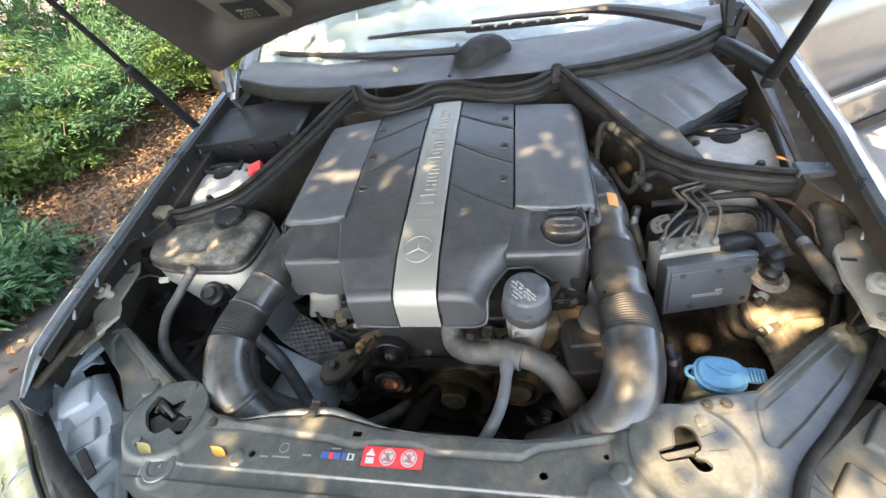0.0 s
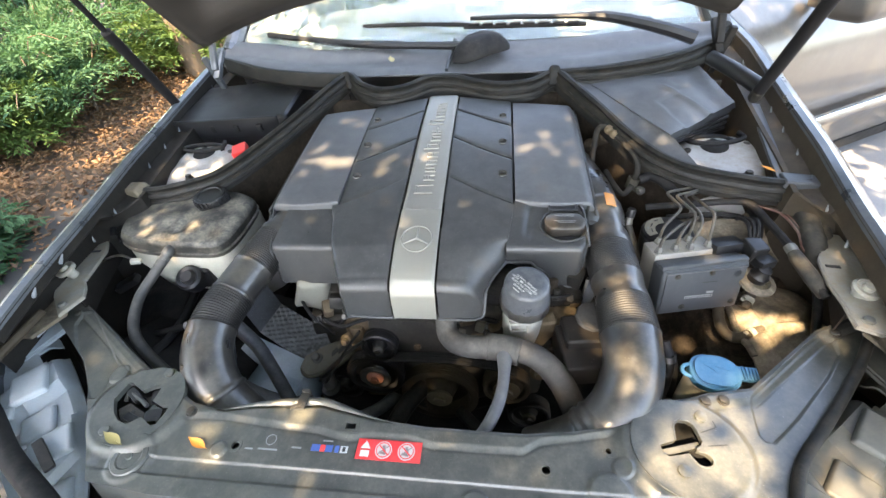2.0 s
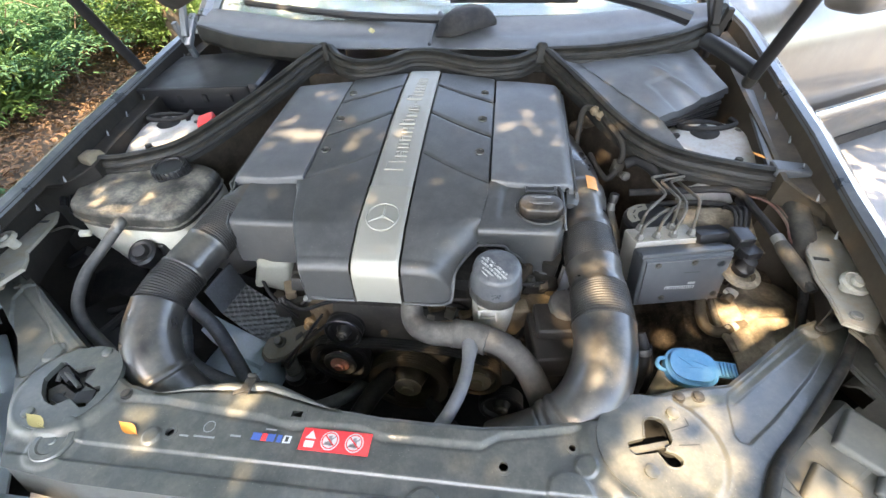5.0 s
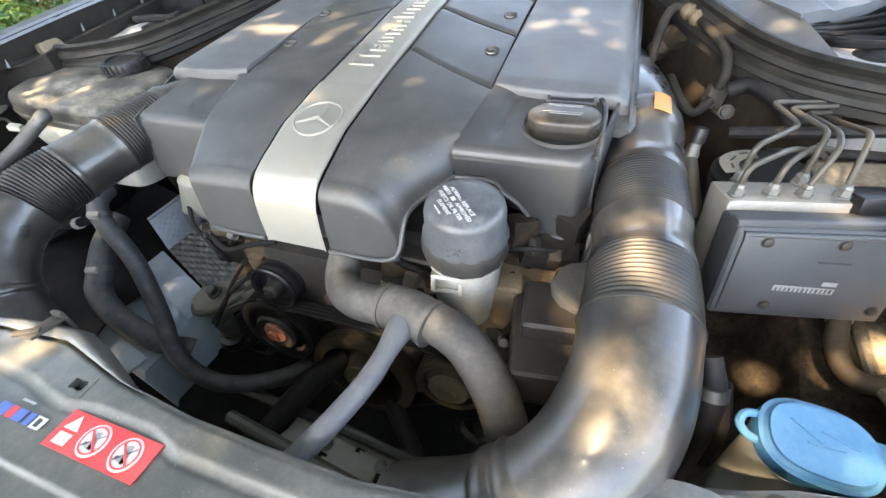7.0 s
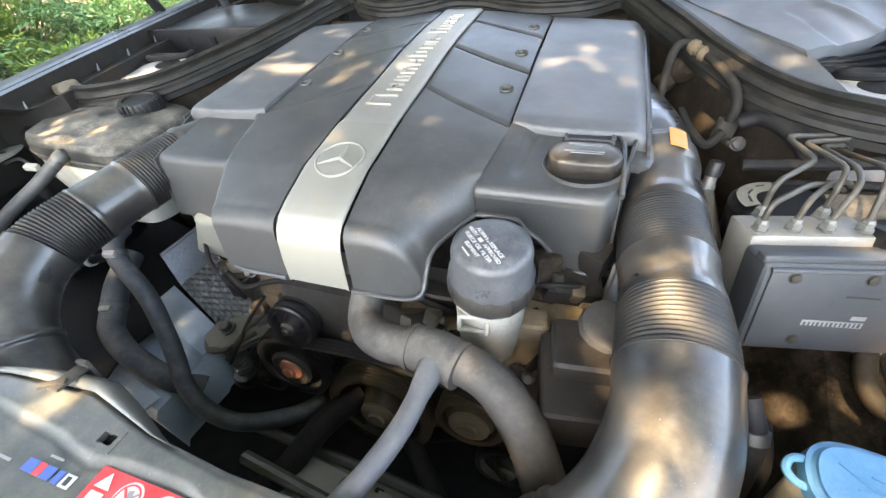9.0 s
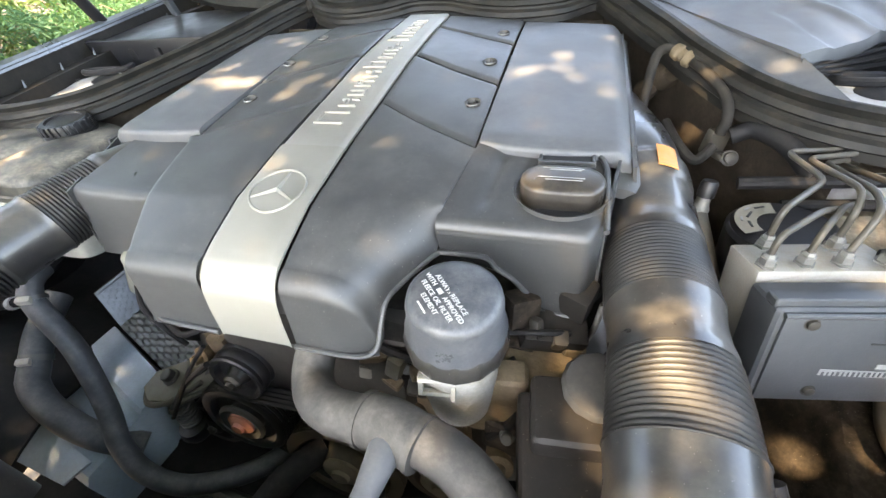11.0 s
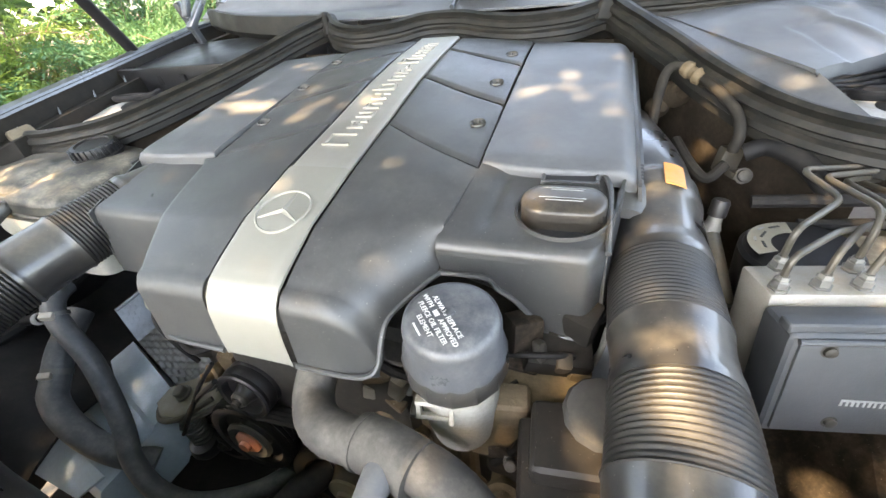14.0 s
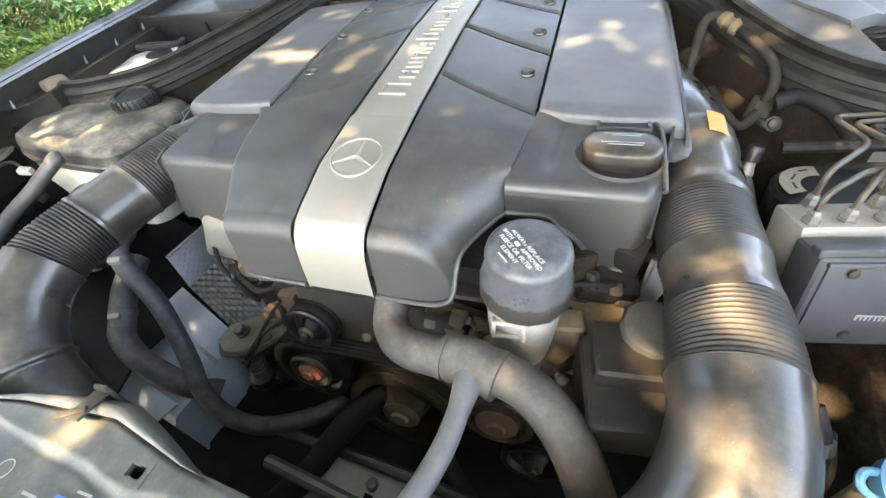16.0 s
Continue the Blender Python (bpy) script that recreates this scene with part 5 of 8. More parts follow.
# silver strip, in two lengths
def strip_at(u, v, y0, y1, half, lift):
    if y0 < 0.3 and v < 0.45:
        pts = [(0.2465, 0.736), (0.2475, 0.765), (0.2500, 0.787), (0.2555, 0.801), (0.2650, 0.811), (0.280, 0.8185)]
        k = v / 0.45 * (len(pts) - 1)
        i = min(len(pts) - 2, int(k))
        y, z = (lerp(pts[i][n], pts[i + 1][n], k - i) for n in (0, 1))
    else:
        a = 0.280 if y0 < 0.3 else y0
        t = (v - 0.45) / 0.55 if y0 < 0.3 else v
        y = lerp(a, y1, t)
        z = cover_z(y) + lift
    x = lerp(-half, half, u)
    return (x, y, z - 0.0022 * smooth(half - 0.003, half, abs(x)))


strip = part("front_strip", sheet(lambda u, v: strip_at(u, v, 0.24, 0.412, 0.0385, 0.0034), 20, 50, 0.003), SILVER, cover, "satin silver centre strip")
back = part("rear_strip", sheet(lambda u, v: strip_at(u, v, 0.414, 0.850, 0.0375, 0.0018), 20, 50, 0.003), SILVERDARK, cover, "weathered silver strip with raised marks")


def ring_band(r0, r1, cx, cy, lift, n=48, a0=0.0, a1=2 * math.pi):
    def at(u, v):
        a, r = lerp(a0, a1, u), lerp(r0, r1, v)
        y = cy + r * math.sin(a)
        return (cx + r * math.cos(a), y, cover_z(y) + lift + 0.0008 * math.sin(math.pi * v))
    return sheet(at, n, 4, 0.002)


part("round_emblem", ring_band(0.0266, 0.0288, 0, 0.342, 0.0046), SILVER, strip, "plain raised ring emblem")
for k in range(3):
    a = math.pi / 2 + k * 2 * math.pi / 3

    def spoke_at(u, v, a=a):
        r, w = 0.0262 * u, lerp(0.0028, 0.0006, u) * (2 * v - 1)
        x, y = r * math.cos(a) - w * math.sin(a), 0.342 + r * math.sin(a) + w * math.cos(a)
        return (x, y, cover_z(y) + 0.0036 + lerp(0.0022, 0.0008, u) * (1 - abs(2 * v - 1)))
    part("emblem_spoke", sheet(spoke_at, 8, 4, 0.001), SILVER, strip, "", 15)
# raised plain bars along the rear strip stand for the embossed brand name
def raised_bar(cx, cy, sx, sy):
    return block((sx, sy, 0.0034), pose(cx, cy, cover_z(cy) + 0.0026, 8, 0, 0), 0.0009)


y = 0.452
for k, wide in enumerate((0.036, 0.022, 0.017, 0.020, 0.022, 0.024, 0.022, 0.018, 0.013, 0.028, 0.022, 0.024, 0.018)):
    tall = 0.036 if k in (0, 9) else (0.034 if k == 5 else 0.023)
    if k == 8:
        bm = raised_bar(0.003, y + wide / 2, 0.0040, 0.010)
    else:
        bm = raised_bar(0.0145 - tall / 2, y + wide * 0.18, tall, 0.0040)
        absorb(bm, raised_bar(0.0145 - tall / 2, y + wide * 0.82, tall if k != 5 else 0.023, 0.0040))
        absorb(bm, raised_bar(0.0145 - tall * (0.93, 0.50, 0.07)[k % 3], y + wide / 2, 0.0034, wide * 0.55))
        if k % 2:
            absorb(bm, raised_bar(0.0145 - tall * 0.75, y + wide / 2, 0.0030, wide * 0.45))
    part("raised_mark", bm, SILVERDARK, back)
    y += wide + 0.0055

# dark body of the engine under the cover
engine = thing("engine", (0, 0.5, 0.26), "grimy V engine block with belt-driven pulleys", "engine")
bm = block((0.50, 0.46, 0.36), (0, 0.56, 0.53), 0.03)
block((0.24, 0.10, 0.30), (0.0, 0.34, 0.52), 0.02, bm=bm)
part("engine_block", bm, DARKSTEEL, engine, "dark oily cast engine block")
bm = block((0.22, 0.36, 0.10), pose(-0.22, 0.58, 0.755, 0, -18, 0), 0.02, 3)
part("intake_plenum", bm, DARK, engine)
bm = block((0.22, 0.36, 0.10), pose(0.22, 0.58, 0.755, 0, 18, 0), 0.02, 3)
part("intake_plenum", bm, DARK, engine)
# black filler slabs added below the panels so the open seams read dark
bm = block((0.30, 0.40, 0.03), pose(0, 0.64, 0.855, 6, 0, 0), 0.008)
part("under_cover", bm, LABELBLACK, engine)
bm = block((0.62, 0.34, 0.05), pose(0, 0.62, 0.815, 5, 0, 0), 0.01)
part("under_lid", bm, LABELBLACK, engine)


def pulley_thing(at, r, width, grooves, hub, label, hub_mat, deep=0.35):
    at = Vector(at)
    prof = [(r * 0.9, 0.0), (r, 0.002)]
    for k in range(grooves):
        f = width * (k + 0.5) / max(1, grooves)
        prof += [(r, f - width / grooves * 0.3), (r * 0.955, f), (r, f + width / grooves * 0.3)]
    prof += [(r, width - 0.002), (r * 0.94, width), (r * 0.80, width - 0.001), (r * 0.74, width * (1 - deep)), (hub * 1.3, width * (1 - deep * 1.1)), (hub, width * (1 - deep * 0.3)), (hub * 0.9, width * 1.02), (hub * 0.5, width * 1.03), (0, width * 1.0)]
    p = part("pulley", turned(prof, at, (0, -1, 0.05), 40), BROWNBOX if hub_mat is TANPULLEY else BLACK, engine, label)
    part("hub", turned([(hub * 0.95, 0), (hub * 0.95, 0.004), (hub * 0.7, 0.007), (hub * 0.45, 0.007), (hub * 0.4, 0.012), (0, 0.012)], at + Vector((0, -width * 1.0, 0.002)), (0, -1, 0.05), 24), hub_mat, p)
    return p


pulley_thing((-0.116, 0.286, 0.522), 0.062, 0.030, 5, 0.020, "black pump pulley with a rusty hub", RUST)
part("hub_ring", turned([(0.034, 0), (0.034, 0.003), (0.030, 0.006), (0.022, 0.004), (0.020, 0.0)], (-0.116, 0.2575, 0.5235), (0, -1, 0.05), 32), STEEL, engine, "polished steel hub ring")
pulley_thing((-0.094, 0.292, 0.612), 0.037, 0.028, 2, 0.012, "black idler pulley", DARKSTEEL)
pulley_thing((0.018, 0.290, 0.455), 0.086, 0.034, 6, 0.030, "dusty dished crank pulley", TANPULLEY, 0.9)
pulley_thing((0.163, 0.285, 0.500), 0.050, 0.030, 6, 0.030, "dusty tensioner pulley", TANPULLEY)
pulley_thing((0.215, 0.285, 0.395), 0.048, 0.030, 6, 0.016, "black lower pulley", DARKSTEEL)
pulley_thing((-0.205, 0.30, 0.455), 0.045, 0.030, 6, 0.016, "black generator pulley", DARKSTEEL)


def belt(pts, name="drive_belt"):
    """A flat ribbed belt standing across y through (x, z) points."""
    cs = spline([(x, 0, z) for x, z in pts], 60)
    bm = bmesh.new()
    prev = None
    for i, c in enumerate(cs):
        t = (cs[min(60, i + 1)] - cs[max(0, i - 1)]).normalized()
        nrm = Vector((-t.z, 0, t.x)) * 0.0018
        ring = []
        for k in range(9):
            y = 0.260 + 0.024 * k / 8
            ring.append(bm.verts.new((c.x + nrm.x * (1.4 if k % 2 else 0.8), y, c.z + nrm.z * (1.4 if k % 2 else 0.8))))
        ring += [bm.verts.new((c.x - nrm.x, 0.284, c.z - nrm.z)), bm.verts.new((c.x - nrm.x, 0.260, c.z - nrm.z))]
        if prev:
            for k in range(len(ring)):
                bm.faces.new((prev[k], prev[(k + 1) % len(ring)], ring[(k + 1) % len(ring)], ring[k]))
        prev = ring
    return part(name, bm, BELT, engine, "ribbed black drive belt")


belt([(-0.170, 0.495), (-0.176, 0.54), (-0.145, 0.580), (-0.105, 0.570), (-0.06, 0.580), (0.05, 0.580), (0.16, 0.558), (0.208, 0.52)])
belt([(-0.17, 0.52), (-0.10, 0.475), (-0.055, 0.440), (0.0, 0.385), (0.08, 0.40), (0.16, 0.452), (0.205, 0.47)])

# clutter round the pulleys: bracket, spring, castings
brk = part("alloy_bracket", slab([(-0.285, 0.262), (-0.262, 0.245), (-0.228, 0.252), (-0.196, 0.285), (-0.165, 0.325), (-0.175, 0.345), (-0.205, 0.345), (-0.250, 0.315), (-0.282, 0.288)], 0.528, 0.540, 0.004, pose(-0.235, 0.29, 0.534, 14, 10, 0) @ pose(0.235, -0.29, -0.534)), BRACKET, engine, "oily cast alloy bracket with slots")
# bracket slots as black blocks, the dark of each opening in the colour
for k in range(3):
    part("bracket_slot", block((0.010, 0.030, 0.003), pose(-0.222 + 0.017 * k, 0.300 + 0.012 * k, 0.5395 + 0.001 * k, 14, 10, -38), 0.0012), LABELBLACK, brk)
part("bracket_nut", bolt((-0.251, 0.284, 0.542), 0.0090, 0.014, (-0.2, -0.3, 1)), STEEL, brk)
part("bracket_rim", tube([(-0.284, 0.282, 0.530), (-0.284, 0.262, 0.528), (-0.262, 0.245, 0.530), (-0.228, 0.252, 0.538), (-0.196, 0.285, 0.548)], 0.004, 30, 8), PIPE, brk)
cs = [Vector((-0.232 + 0.0135 * math.cos(a), 0.262 + 0.0135 * math.sin(a), 0.470 + a * 0.0011)) for a in [k * 0.4 for k in range(110)]]
part("spring", rings(bmesh.new(), cs, [0.0024] * len(cs), 6), STEEL, engine, "coiled tensioner spring")
part("spring_cup", turned([(0.022, 0), (0.024, 0.008), (0.020, 0.022), (0.012, 0.024), (0.0, 0.024)], (-0.232, 0.262, 0.450), (0.1, -0.2, 1), 24), BLACK, engine)
part("tension_rod", tube([(-0.120, 0.262, 0.640), (-0.180, 0.258, 0.585), (-0.245, 0.252, 0.505)], 0.0036, 12, 8), BLACK, engine)
bm = block((0.10, 0.05, 0.095), pose(0.240, 0.300, 0.650, 4, 6, 8), 0.012, 3)
block((0.05, 0.03, 0.03), pose(0.225, 0.283, 0.690, 0, 0, 8), 0.008, 3, bm=bm)
part("housing_casting", bm, TANCAST, engine, "tan dusty casting beside the oil filter")
bm = block((0.075, 0.040, 0.080), pose(-0.235, 0.340, 0.700, 8, 14, 12), 0.016, 4, taper=0.8)
for v in bm.verts:
    v.co += Vector((0.5, 0.3, 0.4)) * 0.016 * noise.noise(v.co * 30)
part("throttle_casting", bm, surface("yellowed_casing", (0.16, 0.155, 0.125), 0.55, dust=0.4, dust_color=(0.2, 0.18, 0.13), patch=22), engine, "yellowed dusty casing under the cover")
for at, size, rx, rz, mt in (((-0.205, 0.318, 0.668), (0.020, 0.030, 0.034), 20, 30, TANCAST), ((-0.178, 0.322, 0.690), (0.034, 0.020, 0.028), -12, 10, DARKSTEEL), ((-0.155, 0.318, 0.700), (0.012, 0.022, 0.040), 8, -15, PIPE), ((-0.190, 0.312, 0.645), (0.046, 0.016, 0.016), 15, 22, DARKSTEEL), ((-0.230, 0.312, 0.652), (0.018, 0.020, 0.022), 0, 40, BROWNBOX), ((-0.135, 0.314, 0.690), (0.030, 0.014, 0.020), 25, -8, TANCAST)):
    part("casting", block(size, pose(*at, rx, 10, rz), 0.004, 2), mt, engine)
for pts in ([(-0.255, 0.320, 0.690), (-0.235, 0.300, 0.672), (-0.212, 0.296, 0.640), (-0.200, 0.300, 0.610)], [(-0.120, 0.310, 0.712), (-0.145, 0.300, 0.690), (-0.170, 0.298, 0.660), (-0.196, 0.300, 0.640)]):
    part("lead", tube(pts, 0.0034, 24, 8), DARKRUBBER, engine)
for at, size, rx, rz, mt in (((0.262, 0.345, 0.700), (0.060, 0.050, 0.060), 20, 12, INNER), ((0.235, 0.332, 0.735), (0.030, 0.026, 0.034), -10, 35, GRIME), ((0.285, 0.350, 0.738), (0.028, 0.030, 0.046), 12, -20, INNER), ((0.225, 0.335, 0.690), (0.050, 0.040, 0.030), 5, 0, GRIME), ((0.272, 0.322, 0.712), (0.014, 0.016, 0.030), 30, 10, BROWNBOX), ((0.252, 0.318, 0.728), (0.010, 0.012, 0.022), -15, 50, DARKSTEEL), ((0.288, 0.326, 0.696), (0.022, 0.010, 0.014), 10, 20, TANCAST)):
    part("casting", block(size, pose(*at, rx, 8, rz), 0.004, 2), mt, engine)
part("lead", tube([(0.205, 0.330, 0.700), (0.228, 0.314, 0.722), (0.256, 0.312, 0.730), (0.282, 0.324, 0.722)], 0.0030, 20, 8), DARKRUBBER, engine)
part("curved_bracket", sheet(lambda u, v: (lerp(0.292, 0.312, u) + 0.016 * math.sin(v * 1.5), 0.348 - 0.012 * u, lerp(0.672, 0.742, v)), 8, 14, down=(0, 0.004, 0)), GREYPL, engine, "dusty grey curved bracket plate")
part("bracket_edge", tube([(0.291, 0.3465, 0.668), (0.303, 0.3465, 0.700), (0.308, 0.3465, 0.742)], 0.003, 14, 8), ALU, engine)

bm = sheet(lambda u, v: (lerp(-0.10, 0.33, u), lerp(0.125, 0.205, v) - 0.05 * u, 0.400 + 0.012 * smooth(0.2, 0.35, v) * smooth(0.95, 0.8, v)), 60, 16, 0.003, lambda p: any(math.hypot(p.x - hx, p.y - hy) < 0.006 for hx, hy in ((0.0, 0.15), (0.09, 0.145), (0.18, 0.13), (0.05, 0.175))))
part("support_beam", bm, ALUPALE, engine, "dull drilled metal support beam")
part("beam_tube", tube([(-0.20, 0.205, 0.405), (0.05, 0.190, 0.410), (0.30, 0.165, 0.405)], 0.009, 20, 10), STEEL, engine)
part("radiator_hose", tube([(-0.02, 0.28, 0.46), (-0.05, 0.24, 0.455), (-0.075, 0.20, 0.435), (-0.10, 0.155, 0.41), (-0.13, 0.11, 0.40)], 0.020, 24, 14), DARKRUBBER, engine, "thick black radiator hose")
part("lower_hose", tube([(0.06, 0.26, 0.40), (0.11, 0.21, 0.40), (0.16, 0.16, 0.40), (0.20, 0.10, 0.40)], 0.014, 20, 12), DARKRUBBER, engine)
tc = part("timing_cover", block((0.36, 0.05, 0.30), (0.0, 0.335, 0.50), 0.012, 3), TANCAST, engine, "dark dusty ribbed timing cover")
for k in range(6):
    part("rib", block((0.03, 0.03, 0.26), (-0.15 + k * 0.06, 0.315, 0.50), 0.008), TANCAST, tc)

# small castings, bolts and leads round the belt drive
for at, size, rx, rz, mt in (((0.085, 0.300, 0.672), (0.030, 0.022, 0.018), 20, 24, TANCAST), ((0.112, 0.296, 0.662), (0.018, 0.020, 0.026), -10, -14, BRACKET), ((0.138, 0.298, 0.655), (0.024, 0.016, 0.014), 12, 36, TANCAST), ((0.074, 0.298, 0.645), (0.016, 0.020, 0.020), 0, 10, BRACKET), ((0.100, 0.295, 0.636), (0.034, 0.014, 0.012), 8, -20, TANCAST), ((0.128, 0.294, 0.630), (0.014, 0.018, 0.022), 25, 8, DARKSTEEL)):
    part("casting", block(size, pose(*at, rx, 12, rz), 0.004, 2), mt, engine)
for at, size, rz, mt in (((-0.150, 0.325, 0.668), (0.05, 0.03, 0.022), 20, DARKSTEEL), ((-0.225, 0.345, 0.630), (0.045, 0.04, 0.035), -10, GRIME), ((-0.235, 0.350, 0.600), (0.06, 0.05, 0.05), 15, DARKSTEEL), ((0.105, 0.330, 0.660), (0.09, 0.04, 0.05), 6, DARKSTEEL), ((0.245, 0.300, 0.600), (0.07, 0.06, 0.07), -8, GRIME), ((0.150, 0.325, 0.615), (0.06, 0.04, 0.05), 12, GRIME)):
    part("casting", block(size, pose(*at, 8, 6, rz), 0.008, 3), mt, engine)
for at in ((-0.160, 0.300, 0.672), (-0.225, 0.305, 0.652), (0.090, 0.305, 0.668), (0.122, 0.305, 0.650), (0.165, 0.300, 0.626), (0.235, 0.268, 0.622)):
    part("bolt", bolt(at, 0.006, 0.012, (0, -0.8, 0.6)), STEEL, engine)
for pts, r in (([(-0.128, 0.275, 0.655), (-0.160, 0.262, 0.615), (-0.195, 0.250, 0.560), (-0.225, 0.242, 0.515)], 0.0028), ([(-0.21, 0.30, 0.66), (-0.17, 0.285, 0.655), (-0.13, 0.29, 0.668), (-0.09, 0.30, 0.675)], 0.004), ([(0.06, 0.315, 0.690), (0.10, 0.30, 0.680), (0.14, 0.305, 0.660), (0.15, 0.31, 0.63)], 0.005), ([(0.23, 0.30, 0.70), (0.245, 0.285, 0.67), (0.24, 0.275, 0.64), (0.215, 0.275, 0.60)], 0.006)):
    part("lead", tube(pts, r, 20, 8), DARKRUBBER, engine)

# pressed flange, hose stubs and dusty fittings low in the bay
for x, y, z, r, ax in ((0.115, 0.300, 0.560, 0.016, (0.2, -1, 0.2)), (-0.02, 0.305, 0.590, 0.012, (0, -1, 0.3)), (0.085, 0.295, 0.600, 0.010, (0.1, -1, 0.4)), (-0.170, 0.300, 0.600, 0.011, (-0.2, -1, 0.3)), (0.225, 0.270, 0.560, 0.014, (0.1, -1, 0.3))):
    part("fitting", turned([(r, -0.02), (r, 0.004), (r * 1.25, 0.005), (r * 1.25, 0.010), (r * 0.7, 0.012), (r * 0.6, 0.022), (0, 0.023)], (x, y, z), ax, 18), TANCAST, engine, "dusty tan fitting")
for x, y, z in ((0.0, 0.165, 0.414), (0.09, 0.160, 0.414), (0.18, 0.145, 0.414), (0.14, 0.165, 0.414)):
    part("beam_bolt", bolt((x, y, z), 0.007, 0.007), ALU, engine)
part("beam_tube", tube([(-0.16, 0.150, 0.430), (0.02, 0.128, 0.432), (0.20, 0.105, 0.430)], 0.010, 20, 10), ALU, engine)

# ---- oil filter ----
filt = thing("oil_filter", (0.188, 0.280, 0.690), "black oil filter cap with white print on an alloy housing", "oil filter")
FAX = Vector((0.04, -0.08, 1)).normalized()
fat = Vector((0.187, 0.277, 0.684))
part("filter_housing", turned([(0.030, -0.03), (0.034, 0.0), (0.0355, 0.030), (0.0365, 0.058), (0.040, 0.062), (0.040, 0.068), (0.036, 0.070)], fat, FAX, 36), OXIDE, filt, "white-oxidised alloy filter housing")
prof = [(0.0405, 0.066), (0.0415, 0.070), (0.0415, 0.092), (0.0385, 0.097), (0.0380, 0.118), (0.0365, 0.124), (0.032, 0.1275), (0.020, 0.129), (0.0, 0.1293)]
capbm = turned(prof, fat, FAX, 56)
fcap = part("filter_cap", capbm, FILTERCAP, filt, "ribbed black screw cap", 40)
part("faceted_collar", turned([(0.0412, 0.066), (0.0432, 0.070), (0.0436, 0.084), (0.0410, 0.092), (0.0380, 0.093)], fat, FAX, 14), HOSE, fcap, "dark faceted collar of the screw cap", 20)
rot = FAX.to_track_quat("Z", "Y").to_matrix().to_4x4()
part("center_pip", turned([(0.004, 0), (0.0035, 0.0025), (0, 0.003)], fat + FAX * 0.1285, FAX, 16), FILTERCAP, fcap)


def words(text, size, m, mat, parent, name="lettering", thick=0.0002):
    cu = bpy.data.curves.new("tmp", "FONT")
    cu.body, cu.size, cu.align_x, cu.align_y, cu.extrude, cu.resolution_u = text, size, "CENTER", "CENTER", thick, 3
    ob = bpy.data.objects.new("tmp", cu)
    scene.collection.objects.link(ob)
    me = bpy.data.meshes.new_from_object(ob.evaluated_get(bpy.context.evaluated_depsgraph_get()))
    bpy.data.objects.remove(ob)
    bm = bmesh.new()
    bm.from_mesh(me)
    bpy.data.meshes.remove(me)
    bm.transform(m)
    return part(name, bm, mat, parent)


face = Matrix.Translation(fat + FAX * 0.1300) @ rot
turn_text = pose(0, 0, 0, 0, 0, -74)
for k, line in enumerate(("ALWAYS REPLACE", "WITH         APPROVED", "FLEECE OIL FILTER", "ELEMENT")):
    words(line, 0.0055, face @ pose(-0.0125, -0.006, 0.0002 - 0.0004 * (abs(k - 1.5) > 1)) @ turn_text @ pose(0, 0.0100 - k * 0.0060, 0), LABELWHITE, fcap)
part("print_bar", block((0.0055, 0.0036, 0.0004), face @ pose(-0.0125, -0.006, 0.0004) @ turn_text @ pose(-0.0062, 0.0040, 0), 0), LABELWHITE, fcap)
part("print_bar", block((0.013, 0.0014, 0.0004), face @ pose(-0.0125, -0.006, -0.0002) @ turn_text @ pose(0, -0.0142, 0), 0), LABELWHITE, fcap)
bm = bmesh.new()
for sx, sz, ox, oz in ((0.030, 0.004, 0, 0.009), (0.030, 0.004, 0, -0.009), (0.004, 0.020, -0.014, 0), (0.004, 0.020, 0.014, 0)):
    block((sx, 0.006, sz), pose(0.180 + ox, 0.238, 0.730 + oz, -20, 0, 8), 0.001, bm=bm)
part("clip_frame", bm, OXIDE, filt, "square alloy lug")

# ---- intake hoses ----
def hose(path, rows, name, label, sides=36, n=1000):
    """A blow-moulded intake hose: rows of (share, radius, ribbed)."""
    cs = spline(path, n)
    length = sum((b - a).length for a, b in zip(cs, cs[1:]))
    rad = []
    for i in range(n + 1):
        f = i / n
        r, ribbed = rows[0][1], 0
        for (a, ra, qa), (b, rb, qb) in zip(rows, rows[1:]):
            if a <= f <= b:
                r, ribbed = lerp(ra, rb, (f - a) / (b - a)), qa
        if ribbed:
            r += 0.0024 * abs(math.sin(math.pi * f * length / 0.0043)) ** 0.8 - 0.0011
        rad.append(r)
    th = thing(name, cs[0] - Vector((0, 0, rad[0])), label, "intake hose")
    marks = [0] + [round(a * n) for (z, zz, q), (a, b, w) in zip(rows, rows[1:]) if q != w] + [n]
    for i, j in zip(marks, marks[1:]):
        ribbed = any(q for a, b, q in rows if i <= round(a * n) < j)
        step = 1 if ribbed else 4
        ids = list(range(i, j, step)) + [j]
        part("bellows" if ribbed else "smooth_duct", rings(bmesh.new(), [cs[k] for k in ids], [rad[k] for k in ids], sides, (i == 0, j == n)), RIBBED if ribbed else HOSE, th, "ribbed bellows section" if ribbed else "", 60)
    return th, cs, rad


rpath = [(0.315, 0.66, 0.800), (0.338, 0.55, 0.796), (0.345, 0.470, 0.785), (0.346, 0.370, 0.774), (0.347, 0.290, 0.769), (0.347, 0.215, 0.762), (0.341, 0.150, 0.748), (0.316, 0.100, 0.718), (0.268, 0.070, 0.682), (0.205, 0.058, 0.644)]
